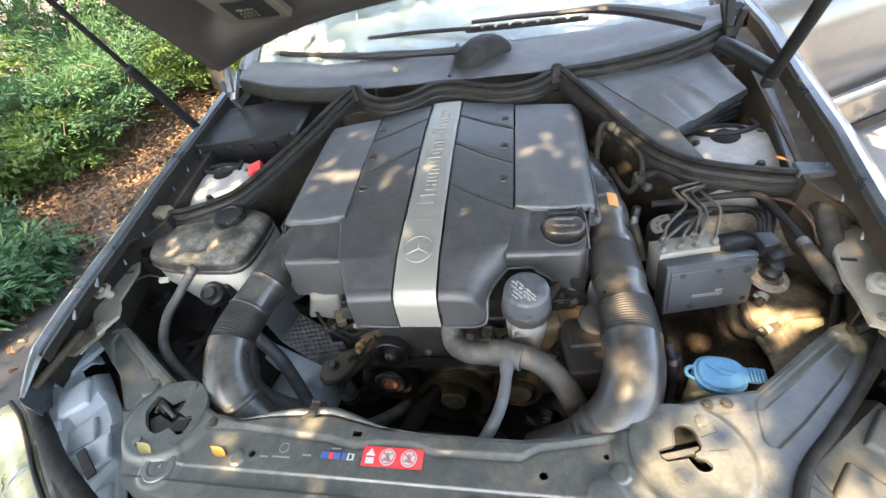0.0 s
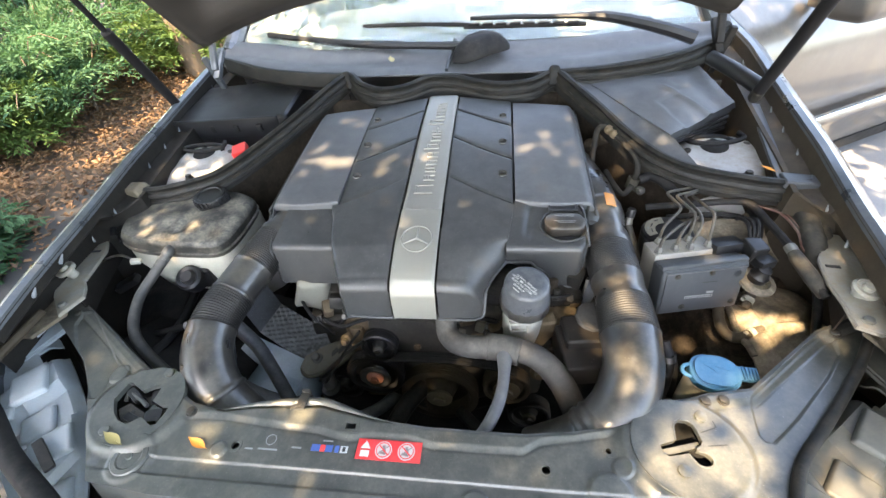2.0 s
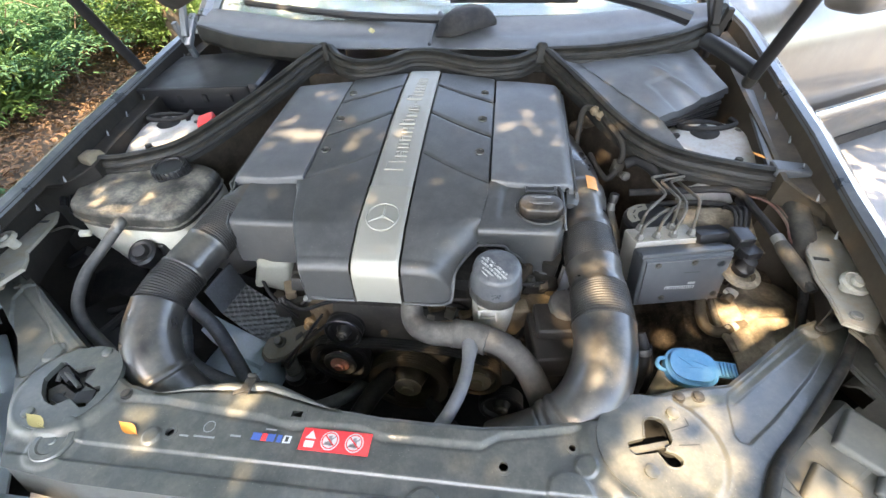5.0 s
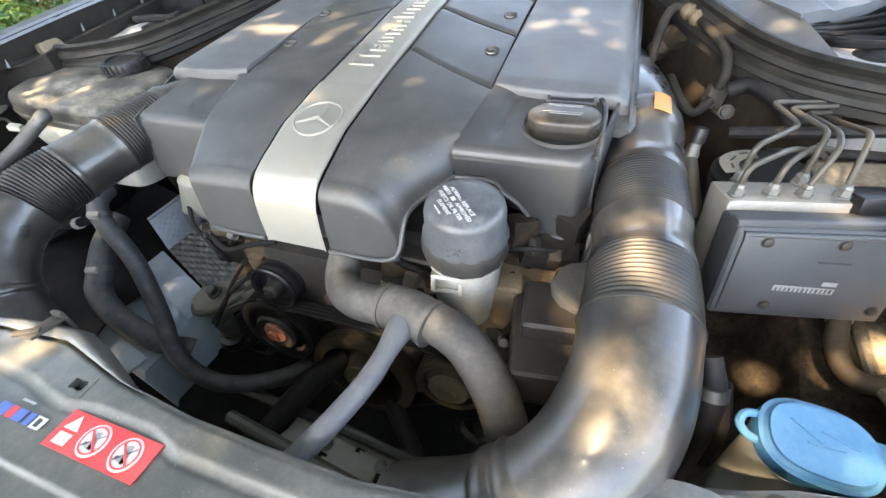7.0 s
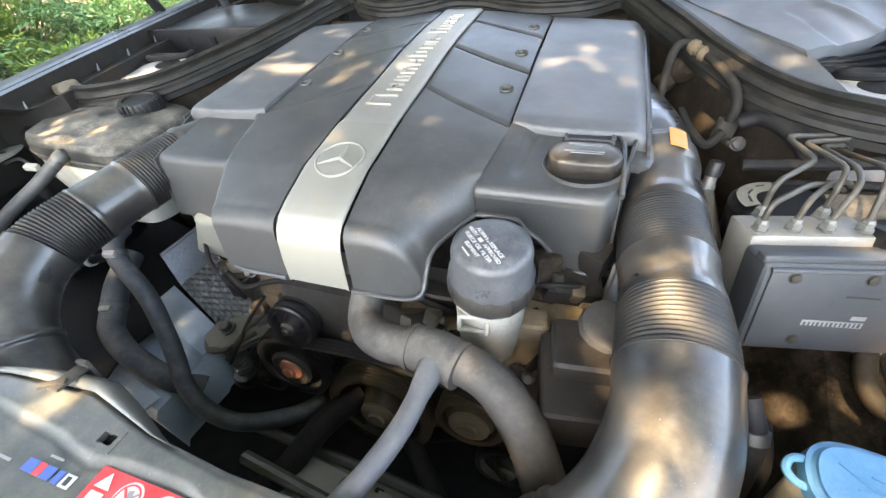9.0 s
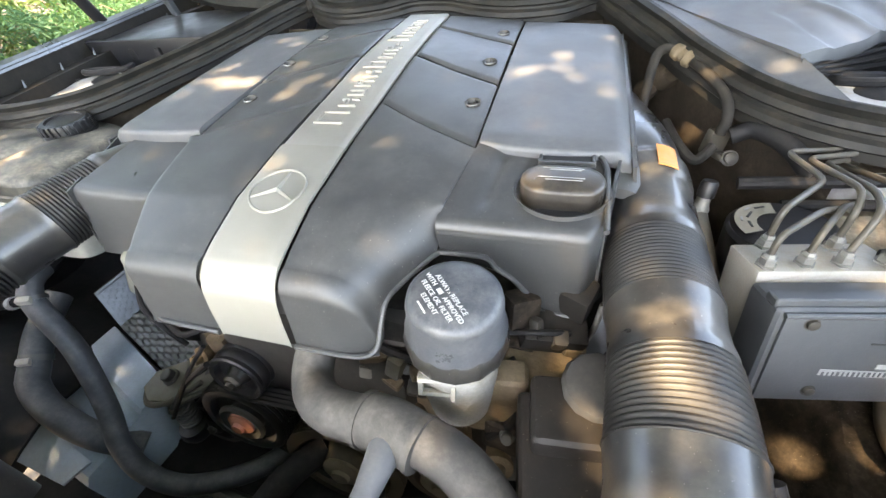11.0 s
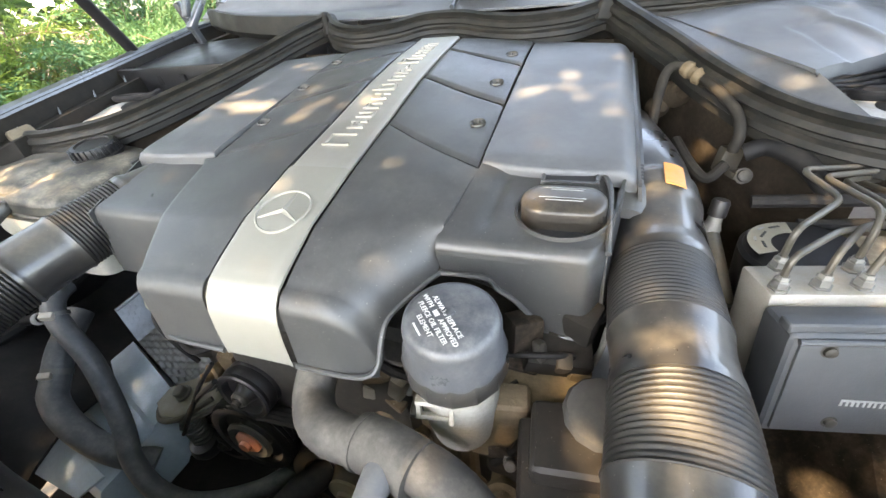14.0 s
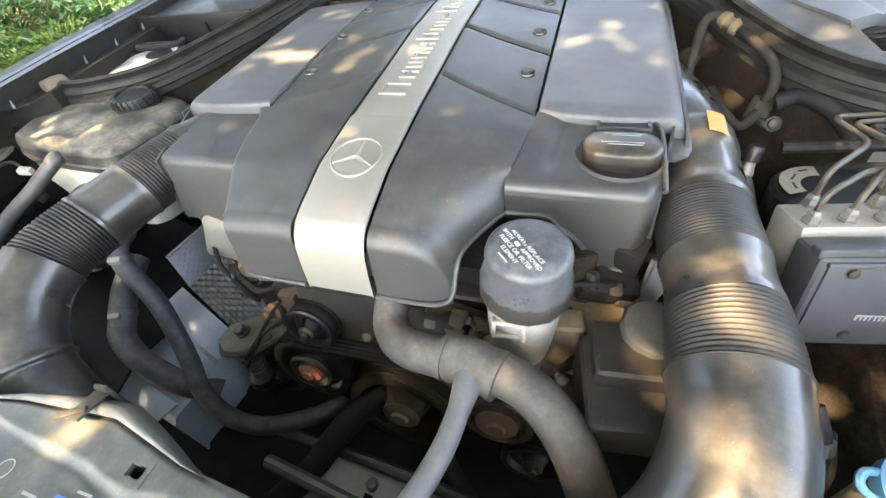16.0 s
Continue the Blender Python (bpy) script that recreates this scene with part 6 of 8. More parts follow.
rh, rcs, rrad = hose(rpath, [(0, 0.040, 0), (0.22, 0.041, 0), (0.235, 0.0445, 0), (0.27, 0.0445, 0), (0.285, 0.0415, 0), (0.355, 0.0415, 0), (0.378, 0.0435, 0), (0.388, 0.0415, 1), (0.482, 0.0420, 1), (0.487, 0.0432, 0), (0.510, 0.0412, 0), (0.535, 0.0412, 0), (0.552, 0.0428, 0), (0.558, 0.0418, 1), (0.634, 0.0430, 1), (0.640, 0.0444, 0), (0.67, 0.0428, 0), (0.76, 0.0430, 0), (0.80, 0.0430, 0), (0.84, 0.0430, 0), (0.845, 0.046, 0), (0.855, 0.046, 0), (0.858, 0.0435, 0), (0.865, 0.0435, 0), (0.868, 0.046, 0), (0.88, 0.046, 0), (0.885, 0.0435, 0), (1, 0.046, 0)], "intake_hose", "black plastic intake hose with two ribbed bellows")
bm = sheet(lambda u, v: (0.3435 + 0.0465 * math.sin(lerp(0.08, 0.50, u)), lerp(0.458, 0.492, v), lerp(0.7845, 0.7895, v) + 0.0465 * math.cos(lerp(0.08, 0.50, u))), 8, 4, 0.001)
part("orange_sticker", bm, ORANGE, rh, "faded orange sticker")
lpath = [(-0.285, 0.460, 0.800), (-0.300, 0.400, 0.797), (-0.318, 0.335, 0.787), (-0.336, 0.255, 0.775), (-0.346, 0.195, 0.763), (-0.338, 0.140, 0.740), (-0.310, 0.100, 0.705), (-0.270, 0.080, 0.660), (-0.23, 0.075, 0.60)]
lh, lcs, lrad = hose(lpath, [(0, 0.035, 0), (0.10, 0.037, 0), (0.12, 0.040, 0), (0.135, 0.0385, 0), (0.14, 0.0375, 1), (0.28, 0.0375, 1), (0.285, 0.0400, 0), (0.295, 0.038, 0), (0.395, 0.038, 0), (0.405, 0.040, 0), (0.41, 0.0380, 1), (0.525, 0.0380, 1), (0.53, 0.0405, 0), (0.55, 0.0395, 0), (0.64, 0.0405, 0), (0.74, 0.040, 0), (0.75, 0.043, 0), (0.76, 0.043, 0), (0.765, 0.040, 0), (1, 0.040, 0)], "intake_hose", "black plastic intake hose bending to the front")

# ---- coolant hoses ----
ch = thing("coolant_hose", (0.04, 0.26, 0.69), "dusty grey-brown branched rubber coolant hose", "hose")
trunk = part("main_hose", tube([(0.050, 0.318, 0.735), (0.050, 0.276, 0.722), (0.058, 0.236, 0.704), (0.092, 0.208, 0.712), (0.155, 0.200, 0.722), (0.207, 0.189, 0.716), (0.243, 0.168, 0.690), (0.268, 0.142, 0.648), (0.292, 0.112, 0.59), (0.315, 0.09, 0.53)], [(0, 0.019), (0.5, 0.0195), (0.6, 0.0205), (1, 0.020)], 70, 22), COOLHOSE, ch)
part("sleeve", tube([(0.132, 0.2035, 0.719), (0.155, 0.200, 0.722), (0.178, 0.193, 0.722)], [(0, 0.0212), (0.06, 0.0222), (0.94, 0.0222), (1, 0.0212)], 14, 24), COOLHOSE, ch, "moulded hose junction")
part("branch", tube([(0.156, 0.196, 0.722), (0.156, 0.167, 0.726), (0.153, 0.125, 0.726), (0.143, 0.088, 0.724), (0.126, 0.060, 0.712), (0.105, 0.045, 0.69), (0.08, 0.04, 0.65)], [(0, 0.015), (0.2, 0.0092), (1, 0.0092)], 40, 16), surface("grey_hose", (0.075, 0.075, 0.08), 0.5, dust=0.25, dust_color=(0.20, 0.185, 0.16)), ch, "thin grey branch hose")
for c0, c1 in (((0.128, 0.2042, 0.7185), (0.133, 0.2033, 0.719)), ((0.177, 0.1935, 0.722), (0.182, 0.192, 0.7218))):
    part("seam_ridge", tube([c0, c1], 0.0228, 2, 24), COOLHOSE, ch)

# ---- coolant tank ----
tank = thing("coolant_tank", (-0.515, 0.44, 0.66), "dusty black coolant expansion tank with a ribbed cap", "coolant tank")
TOUT = [(-0.672, 0.408), (-0.655, 0.384), (-0.60, 0.366), (-0.511, 0.360), (-0.440, 0.361), (-0.415, 0.376), (-0.406, 0.416), (-0.408, 0.501), (-0.425, 0.535), (-0.486, 0.556), (-0.611, 0.555), (-0.682, 0.525), (-0.700, 0.48)]


def tank_shell(z0, z1, puff, low):
    n = 72
    cs = spline([(x, y, 0) for x, y in TOUT + TOUT[:1]], n)[:-1]
    cx, cy = -0.545, 0.45
    bm = bmesh.new()
    prev = None
    rows = [(z0, low), (lerp(z0, z1, 0.45), lerp(low, 1, 0.7)), (lerp(z0, z1, 0.62), 1.0), (z1 - 0.014, 0.995), (z1 - 0.006, 0.98), (z1 - 0.001, 0.955), (z1 + puff * 0.2, 0.92)] + [(z1 + puff * (0.2 + 0.8 * smooth(0.92, 0.45, f)), f) for f in (0.85, 0.77, 0.68, 0.58, 0.47, 0.35, 0.22, 0.02)]
    for z, f in rows:
        ring = []
        for c in cs:
            x, y = cx + (c.x - cx) * f, cy + (c.y - cy) * f
            tilt = 0.03 * (y - 0.45) - 0.02 * (x + 0.5)
            soft = smooth(0.95, 0.8, f) if puff else 0
            wave = soft * (0.0025 * noise.noise((x * 22, y * 22, 3)) - 0.006 * math.exp(-((x + 0.515 - 0.3 * (y - 0.45)) / 0.014) ** 2) - 0.004 * math.exp(-((y - 0.405) / 0.010) ** 2) * smooth(-0.50, -0.53, x))
            ring.append(bm.verts.new((x, y, z + tilt * (z > 0.75) + wave)))
        if prev:
            for k in range(n):
                bm.faces.new((prev[k], prev[(k + 1) % n], ring[(k + 1) % n], ring[k]))
        else:
            bm.faces.new(ring[::-1])
        prev = ring
    bm.faces.new(prev)
    return bm


part("tank_top", tank_shell(0.786, 0.808, 0.009, 1.0), TANK, tank, "dusty black tank upper half")
part("tank_seam", tank_shell(0.7825, 0.7865, 0.0, 1.022), TANK, tank)
bm = tank_shell(0.655, 0.7815, 0.0, 0.80)
bm.transform(Matrix.Translation((0, 0.004, 0)))
part("tank_bottom", bm, WHITEPL, tank, "milky yellowed tank lower half")
cap = part("tank_cap", turned([(0.037, 0.0), (0.037, 0.006), (0.034, 0.008), (0.034, 0.020), (0.032, 0.024), (0.026, 0.0245), (0.024, 0.022), (0.0, 0.022)], (-0.500, 0.502, 0.812), (0.03, -0.10, 1), 36), BLACK, tank, "ribbed black screw cap")
bm = bmesh.new()
for k in range(24):
    a = 2 * math.pi * k / 24
    block((0.004, 0.005, 0.014), pose(-0.500 + 0.0345 * math.cos(a), 0.502 + 0.0345 * math.sin(a) - 0.002, 0.826, 6, 0, math.degrees(a)), 0.001, bm=bm)
part("cap_ribs", bm, BLACK, cap)
part("nipple", tube([(-0.526, 0.395, 0.796), (-0.526, 0.358, 0.793), (-0.530, 0.338, 0.782)], [(0, 0.008), (0.55, 0.008), (0.6, 0.0106), (0.8, 0.0106), (0.85, 0.008), (1, 0.008)], 24, 14), STEEL, tank, "bright hose clip on the spout")
bm = block((0.06, 0.035, 0.05), pose(-0.500, 0.368, 0.712, 0, 0, 10), 0.008, 3)
turned([(0.026, -0.02), (0.027, 0.012), (0.022, 0.016), (0.016, 0.014), (0.012, 0.022), (0, 0.022)], (-0.503, 0.344, 0.724), (0.1, -0.5, 0.8), 24, bm)
part("level_sensor", bm, BLACK, tank)
ob = thing("overflow_hose", (-0.53, 0.30, 0.55), "thin grey rubber overflow hose", "hose")
part("hose_body", tube([(-0.527, 0.350, 0.789), (-0.538, 0.334, 0.777), (-0.552, 0.312, 0.760), (-0.565, 0.268, 0.738), (-0.547, 0.213, 0.718), (-0.512, 0.180, 0.700), (-0.45, 0.145, 0.68)], 0.0098, 40, 14), surface("grey_rubber", (0.035, 0.035, 0.034), 0.6, dust=0.2, dust_color=(0.22, 0.2, 0.17)), ob)

# ---- ABS unit ----
absu = thing("brake_hydraulic_unit", (0.49, 0.37, 0.66), "alloy brake hydraulic block with grey control module", "brake unit")
AM = pose(0.495, 0.350, 0.7365, -8, 0, 11)
mod = part("control_module", block((0.150, 0.038, 0.098), AM @ pose(0, 0, -0.004), 0.006, 3), MODULE, absu, "dark grey plastic control module")
part("module_rim", block((0.150, 0.014, 0.009), AM @ pose(0, -0.008, 0.0462), 0.003, 3), MODULE, mod)
part("module_ridge", tube([AM @ Vector((-0.070, -0.0205, 0.0400)), AM @ Vector((0.0, -0.0210, 0.0400)), AM @ Vector((0.070, -0.0205, 0.0400))], 0.0024, 8, 8), MODULE, mod)
part("module_face", block((0.138, 0.004, 0.086), AM @ pose(0, -0.0195, -0.004), 0.002), MODULE, mod)
for x, z in ((-0.050, 0.033), (0.010, 0.033), (-0.030, -0.036), (0.060, -0.036)):
    part("screw", bolt(AM @ Vector((x, -0.0205, z)), 0.0042, 0.004, AM.to_3x3() @ Vector((0, -1, 0))), DARKSTEEL, mod)
bar = part("print_bar", block((0.050, 0.0005, 0.0062), AM @ pose(-0.004, -0.0218, -0.016, 0, 2, 0), 0), LABELGREY, mod)
for k in range(13):
    part("code_tick", block((0.0012 + 0.0006 * (k % 3 == 0), 0.0004, 0.0046), AM @ pose(-0.0265 + 0.0037 * k, -0.0222, -0.0165, 0, 2, 0), 0), MODULE, bar)
part("print_bar", block((0.012, 0.0005, 0.0045), AM @ pose(0.015, -0.0218, -0.0085, 0, 2, 0), 0), LABELGREY, mod)
part("print_bar", block((0.026, 0.0005, 0.0012), AM @ pose(0.010, -0.0218, 0.014, 0, 2, 0), 0), LABELBLACK, mod)
part("moulded_ring", turned([(0.0075, 0), (0.0075, 0.0006), (0.0062, 0.0006), (0.0060, 0)], AM @ Vector((0.056, -0.0215, 0.026)), AM.to_3x3() @ Vector((0, -1, 0)), 20), MODULE, mod)
blk = part("valve_block", block((0.110, 0.046, 0.085), AM @ pose(-0.015, 0.044, 0.0095), 0.003, 2), ALUPALE, absu, "pale alloy valve block")
motor = part("motor", turned([(0.046, -0.08), (0.047, -0.02), (0.047, -0.004), (0.044, 0.0), (0.0, 0.001)], (0.466, 0.447, 0.776), (-0.05, -0.03, 1), 40), BLACK, absu, "round black pump motor with a pale label")
part("motor_label", sheet(lambda u, v: (0.466 + 0.041 * math.cos(lerp(1.6, 3.6, u)) * lerp(0.55, 1, v), 0.447 + 0.041 * math.sin(lerp(1.6, 3.6, u)) * lerp(0.55, 1, v), 0.7785), 20, 3, 0.0004), CREAM, motor)
for k, (a, r, w) in enumerate(((2.0, 0.033, 0.010), (2.35, 0.036, 0.008), (2.6, 0.030, 0.012), (2.95, 0.035, 0.007), (3.2, 0.029, 0.010))):
    part("print_bar", block((w, 0.0022, 0.0004), pose(0.466 + r * math.cos(a), 0.447 + r * math.sin(a), 0.7791, 0, 0, math.degrees(a) - 90), 0), LABELGREY if k % 2 else LABELBLACK, motor)
bm = block((0.055, 0.034, 0.020), AM @ pose(0.060, 0.030, 0.050, -4, 0, 2), 0.004)
part("connector", bm, BLACK, absu, "black wiring connector")


def bent(pts, r, fillet, seg=10):
    """A pipe of straight runs with tight bends."""
    P = [Vector(p) for p in pts]
    cs = [P[0]]
    for a, b, c in zip(P, P[1:], P[2:]):
        u, w = (a - b), (c - b)
        f = min(fillet, u.length * 0.48, w.length * 0.48)
        p, q = b + u.normalized() * f, b + w.normalized() * f
        cs += [p.lerp(b, t).lerp(b.lerp(q, t), t) for t in (0, 0.2, 0.4, 0.6, 0.8, 1)]
    cs.append(P[-1])
    return rings(bmesh.new(), cs, [r] * len(cs), seg)


UNIONS = [(0.4255, 0.3690, 0.789), (0.4545, 0.3770, 0.789), (0.4815, 0.3820, 0.789), (0.5120, 0.3880, 0.789), (0.4320, 0.3960, 0.789), (0.4830, 0.4030, 0.789)]
WAYS = [[(0.4260, 0.3690, 0.818), (0.4640, 0.4050, 0.822), (0.500, 0.440, 0.806), (0.53, 0.48, 0.78)],
        [(0.4560, 0.3780, 0.820), (0.4880, 0.4240, 0.817), (0.520, 0.460, 0.800), (0.54, 0.49, 0.78)],
        [(0.4930, 0.3920, 0.832), (0.5000, 0.4200, 0.834), (0.4990, 0.4990, 0.820), (0.530, 0.525, 0.812)],
        [(0.5120, 0.3960, 0.832), (0.5220, 0.4200, 0.836), (0.5230, 0.5260, 0.808), (0.550, 0.545, 0.800)],
        [(0.4330, 0.3960, 0.826), (0.4800, 0.4500, 0.826), (0.4645, 0.5005, 0.829), (0.5220, 0.5290, 0.821)],
        [(0.4840, 0.4030, 0.827), (0.4920, 0.4220, 0.834), (0.4795, 0.4915, 0.827), (0.5295, 0.5180, 0.822)]]
for at, way in zip(UNIONS, WAYS):
    at = Vector(at)
    part("union_nut", turned([(0.0078, 0), (0.0078, 0.0015), (0.0062, 0.002), (0.0062, 0.008), (0.0048, 0.009), (0.0040, 0.012), (0.0, 0.012)], at, (0, 0, 1), 6), ALU, blk)
    part("brake_pipe", bent([at + Vector((0, 0, 0.008))] + way, 0.0027, 0.012), PIPE, absu, "bent steel brake pipe")

# ---- windscreen washer filler ----
wash = thing("washer_bottle", (0.455, 0.175, 0.60), "milky washer bottle neck with a bright blue lid", "washer bottle")
cs = [(0.461 + 0.0365 * math.copysign(abs(math.cos(a)) ** 0.72, math.cos(a)), 0.166 + 0.0255 * math.copysign(abs(math.sin(a)) ** 0.85, math.sin(a))) for a in [2 * math.pi * k / 32 for k in range(32)]]
part("bottle_neck", slab([(0.461 + (x - 0.461) * 0.88, 0.166 + (y - 0.168) * 0.98) for x, y in cs], 0.60, 0.722, 0.004), WHITEPL, wash, "milky plastic filler neck")
co = [(0.461 + (x - 0.461) * 0.93, 0.164 + (y - 0.168) * 1.06) for x, y in cs]
ci = [(0.461 + (x - 0.461) * 0.86, 0.164 + (y - 0.168) * 0.96) for x, y in cs]
m = Matrix.Translation((0.457, 0.17, 0.735)) @ pose(0, 0, 0, 10, 2, -4) @ Matrix.Translation((-0.457, -0.17, -0.735))
part("neck_ring", slab(ci, 0.716, 0.727, 0.003, m, 2), WHITEPL, wash)
lid = part("blue_lid", slab(co, 0.728, 0.744, 0.005, m, 3), BLUE, wash, "bright blue hinged lid")
tab = part("pull_tab", block((0.028, 0.022, 0.006), m @ pose(0.506, 0.165, 0.736), 0.002), BLUE, lid)
for k in range(5):
    part("tab_rib", block((0.0022, 0.020, 0.003), m @ pose(0.499 + k * 0.0045, 0.165, 0.740), 0.001), BLUE, lid)
part("hinge_loop", tube([(0.430, 0.156, 0.731), (0.421, 0.158, 0.733), (0.417, 0.164, 0.735), (0.421, 0.171, 0.737), (0.430, 0.173, 0.737)], 0.0028, 14, 8), BLUE, lid)
for x, y, rz in ((0.452, 0.166, -35), (0.470, 0.166, -15), (0.462, 0.159, 5)):
    part("moulded_mark", block((0.020, 0.0012, 0.0008), m @ pose(x, y, 0.7445, 0, 0, rz), 0), BLUE, lid)

# ---- power steering reservoir ----
GRIMY = surface("grimy_plastic", (0.011, 0.0095, 0.0085), 0.55, spec=0.3, dust=0.04, dust_color=(0.2, 0.15, 0.10), speck=0.5)
ps = thing("steering_reservoir", (0.285, 0.225, 0.60), "grimy dark steering fluid reservoir with a round cap", "reservoir")
part("reservoir_body", block((0.104, 0.088, 0.058), pose(0.300, 0.228, 0.680, 6, 0, 8), 0.007, 3), GRIMY, ps)
part("reservoir_shoulder", block((0.070, 0.060, 0.030), pose(0.290, 0.245, 0.712, 0, 0, 6), 0.008, 3), GRIMY, ps)
part("reservoir_cap", turned([(0.022, 0.0), (0.029, 0.003), (0.0295, 0.008), (0.027, 0.013), (0.020, 0.015), (0.0, 0.014)], (0.305, 0.266, 0.724), (0.08, -0.18, 1), 13), surface("grey_cap", (0.035, 0.034, 0.033), 0.75, spec=0.15, dust=0.1, dust_color=(0.2, 0.18, 0.15)), ps, "worn grey ribbed cap")

# ---- left of the engine: shield, boxes and hoses ----
sh = thing("heat_shield", (-0.36, 0.38, 0.50), "dimpled bright foil heat shield", "heat shield")
SA, SB, SC = Vector((-0.436, 0.354, 0.607)), Vector((-0.410, 0.430, 0.624)), Vector((-0.414, 0.344, 0.549))
SE, SF = Vector((-0.285, 0.300, 0.475)), Vector((-0.245, 0.375, 0.50))


def shield_at(u, v):
    mid = SC.lerp(SC + (SB - SA), v)
    p = SA.lerp(SB, v).lerp(mid, u / 0.35) if u < 0.35 else mid.lerp(SE.lerp(SF, v), (u - 0.35) / 0.65)
    return p + Vector((-0.5, -0.2, 0.8)) * 0.0034 * math.sin(u * 88) * math.sin(v * 38)


part("foil_plate", sheet(shield_at, 130, 50, 0.002), FOIL, sh, "", 60)
part("shield_edge", tube([SA, SB], 0.003, 6, 6), FOIL, sh)
GREYHOSE = surface("dusty_hose_rubber", (0.040, 0.043, 0.047), 0.5, dust=0.35, dust_color=(0.17, 0.165, 0.155), patch=14)
bx = thing("air_duct_box", (-0.30, 0.19, 0.45), "blue-grey folded metal box", "duct")
P1, P2, P3, P4 = Vector((-0.490, 0.180, 0.492)), Vector((-0.322, 0.150, 0.466)), Vector((-0.268, 0.282, 0.515)), Vector((-0.448, 0.352, 0.520))


def duct_top(u, v):
    p = P1.lerp(P2, u).lerp(P4.lerp(P3, u), v)
    return p + Vector((0, 0, 0.006 * smooth(0.36, 0.40, v) + 0.006 * smooth(0.66, 0.70, v) - 0.012 * smooth(0.06, 0.0, v)))


part("box_body", sheet(duct_top, 20, 50, down=(0.01, 0.005, -0.09)), BLUEGREY, bx)
part("box_flange", sheet(lambda u, v: Vector((-0.517, 0.153, 0.487)).lerp(Vector((-0.353, 0.142, 0.462)), u).lerp(Vector((-0.452, 0.200, 0.506)).lerp(Vector((-0.318, 0.172, 0.486)), u), v), 14, 8, 0.003), BLUEGREY, bx, "smooth blue-grey front flange")
part("side_fold", sheet(lambda u, v: P1.lerp(P4, u) + Vector((-0.016 * v, 0.006 * v, 0.004 - 0.008 * v)), 12, 4, 0.003), BROWNBOX, bx, "tan folded edge")
part("flange_clip", block((0.018, 0.014, 0.010), pose(-0.460, 0.172, 0.512, 10, 0, -22), 0.003), ALU, bx)
for nm, pts, r in (("heater_hose", [(-0.412, 0.315, 0.70), (-0.405, 0.290, 0.695), (-0.394, 0.274, 0.670), (-0.356, 0.260, 0.615), (-0.332, 0.240, 0.560), (-0.314, 0.222, 0.522), (-0.288, 0.198, 0.492), (-0.245, 0.184, 0.462), (-0.190, 0.192, 0.440), (-0.120, 0.235, 0.430), (-0.08, 0.285, 0.43)], 0.0140), ("heater_hose", [(-0.446, 0.320, 0.636), (-0.434, 0.268, 0.611), (-0.424, 0.232, 0.580), (-0.420, 0.218, 0.566), (-0.400, 0.206, 0.545), (-0.362, 0.198, 0.522), (-0.322, 0.200, 0.495), (-0.28, 0.215, 0.465)], 0.0185)):
    th = thing(nm, pts[-1], "dusty grey-black rubber heater hose", "hose")
    part("hose_body", tube(pts, r, 40, 14), GREYHOSE, th)
    p, q = Vector(pts[1]), Vector(pts[2])
    part("hose_clamp", tube([p.lerp(q, 0.58), p.lerp(q, 0.76)], r * 1.06, 2, 18), STEEL, th, "dull worm-drive clamp")
    c = p.lerp(q, 0.66)
    part("clamp_screw", block((0.016, 0.009, 0.010), Matrix.Translation(c + Vector((0.4, -0.75, 0.5)).normalized() * r * 1.15) @ pose(0, 0, 0, 20, 10, 30), 0.002), ALUPALE, th)
part_th = thing("coolant_pipe_stub", (-0.44, 0.31, 0.69), "short black pipe with a bright clip", "pipe")
part("stub", tube([(-0.62, 0.290, 0.600), (-0.545, 0.305, 0.614), (-0.49, 0.318, 0.630)], 0.008, 10, 12), DARKRUBBER, part_th)
part("stub_clip", tube([(-0.548, 0.3045, 0.6125), (-0.539, 0.306, 0.615)], 0.0105, 2, 14), LABELWHITE, part_th)
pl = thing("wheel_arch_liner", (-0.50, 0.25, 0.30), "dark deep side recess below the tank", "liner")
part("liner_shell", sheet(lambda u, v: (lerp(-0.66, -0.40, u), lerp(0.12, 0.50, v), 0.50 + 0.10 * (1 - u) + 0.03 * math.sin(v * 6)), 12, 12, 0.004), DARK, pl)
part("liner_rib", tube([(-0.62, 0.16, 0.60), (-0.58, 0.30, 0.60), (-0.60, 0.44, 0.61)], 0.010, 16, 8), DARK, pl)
part("bracket_tab", block((0.060, 0.024, 0.016), pose(-0.683, 0.355, 0.694, 10, -24, 14), 0.004), BLACK, pl)
part("wing_wire", tube([(-0.718, 0.352, 0.757), (-0.672, 0.358, 0.772), (-0.642, 0.356, 0.776), (-0.616, 0.350, 0.769)], 0.0026, 20, 8), DARKSTEEL, pl, "thin wire to a white clip")
part("wire_clip", block((0.020, 0.012, 0.010), pose(-0.613, 0.349, 0.768, 10, 10, 20), 0.003), WHITEPL, pl, "white wire clip")
# sheet-metal edge piece with spring clip behind the label
ed = thing("edge_clip", (-0.137, 0.078, 0.735), "bent steel spring clip on the panel edge", "clip")
bm = block((0.014, 0.030, 0.003), pose(-0.137, 0.070, 0.752, -10, 0, 4), 0.001)
block((0.012, 0.004, 0.024), pose(-0.137, 0.084, 0.745, 0, 0, 4), 0.001, bm=bm)
block((0.022, 0.006, 0.003), pose(-0.140, 0.060, 0.756, 0, 0, 30), 0.001, bm=bm)
part("clip_body", bm, DARKSTEEL, ed)
sk = thing("edge_sheet", (-0.13, 0.08, 0.70), "dusty folded sheet edge behind the lock panel", "panel")
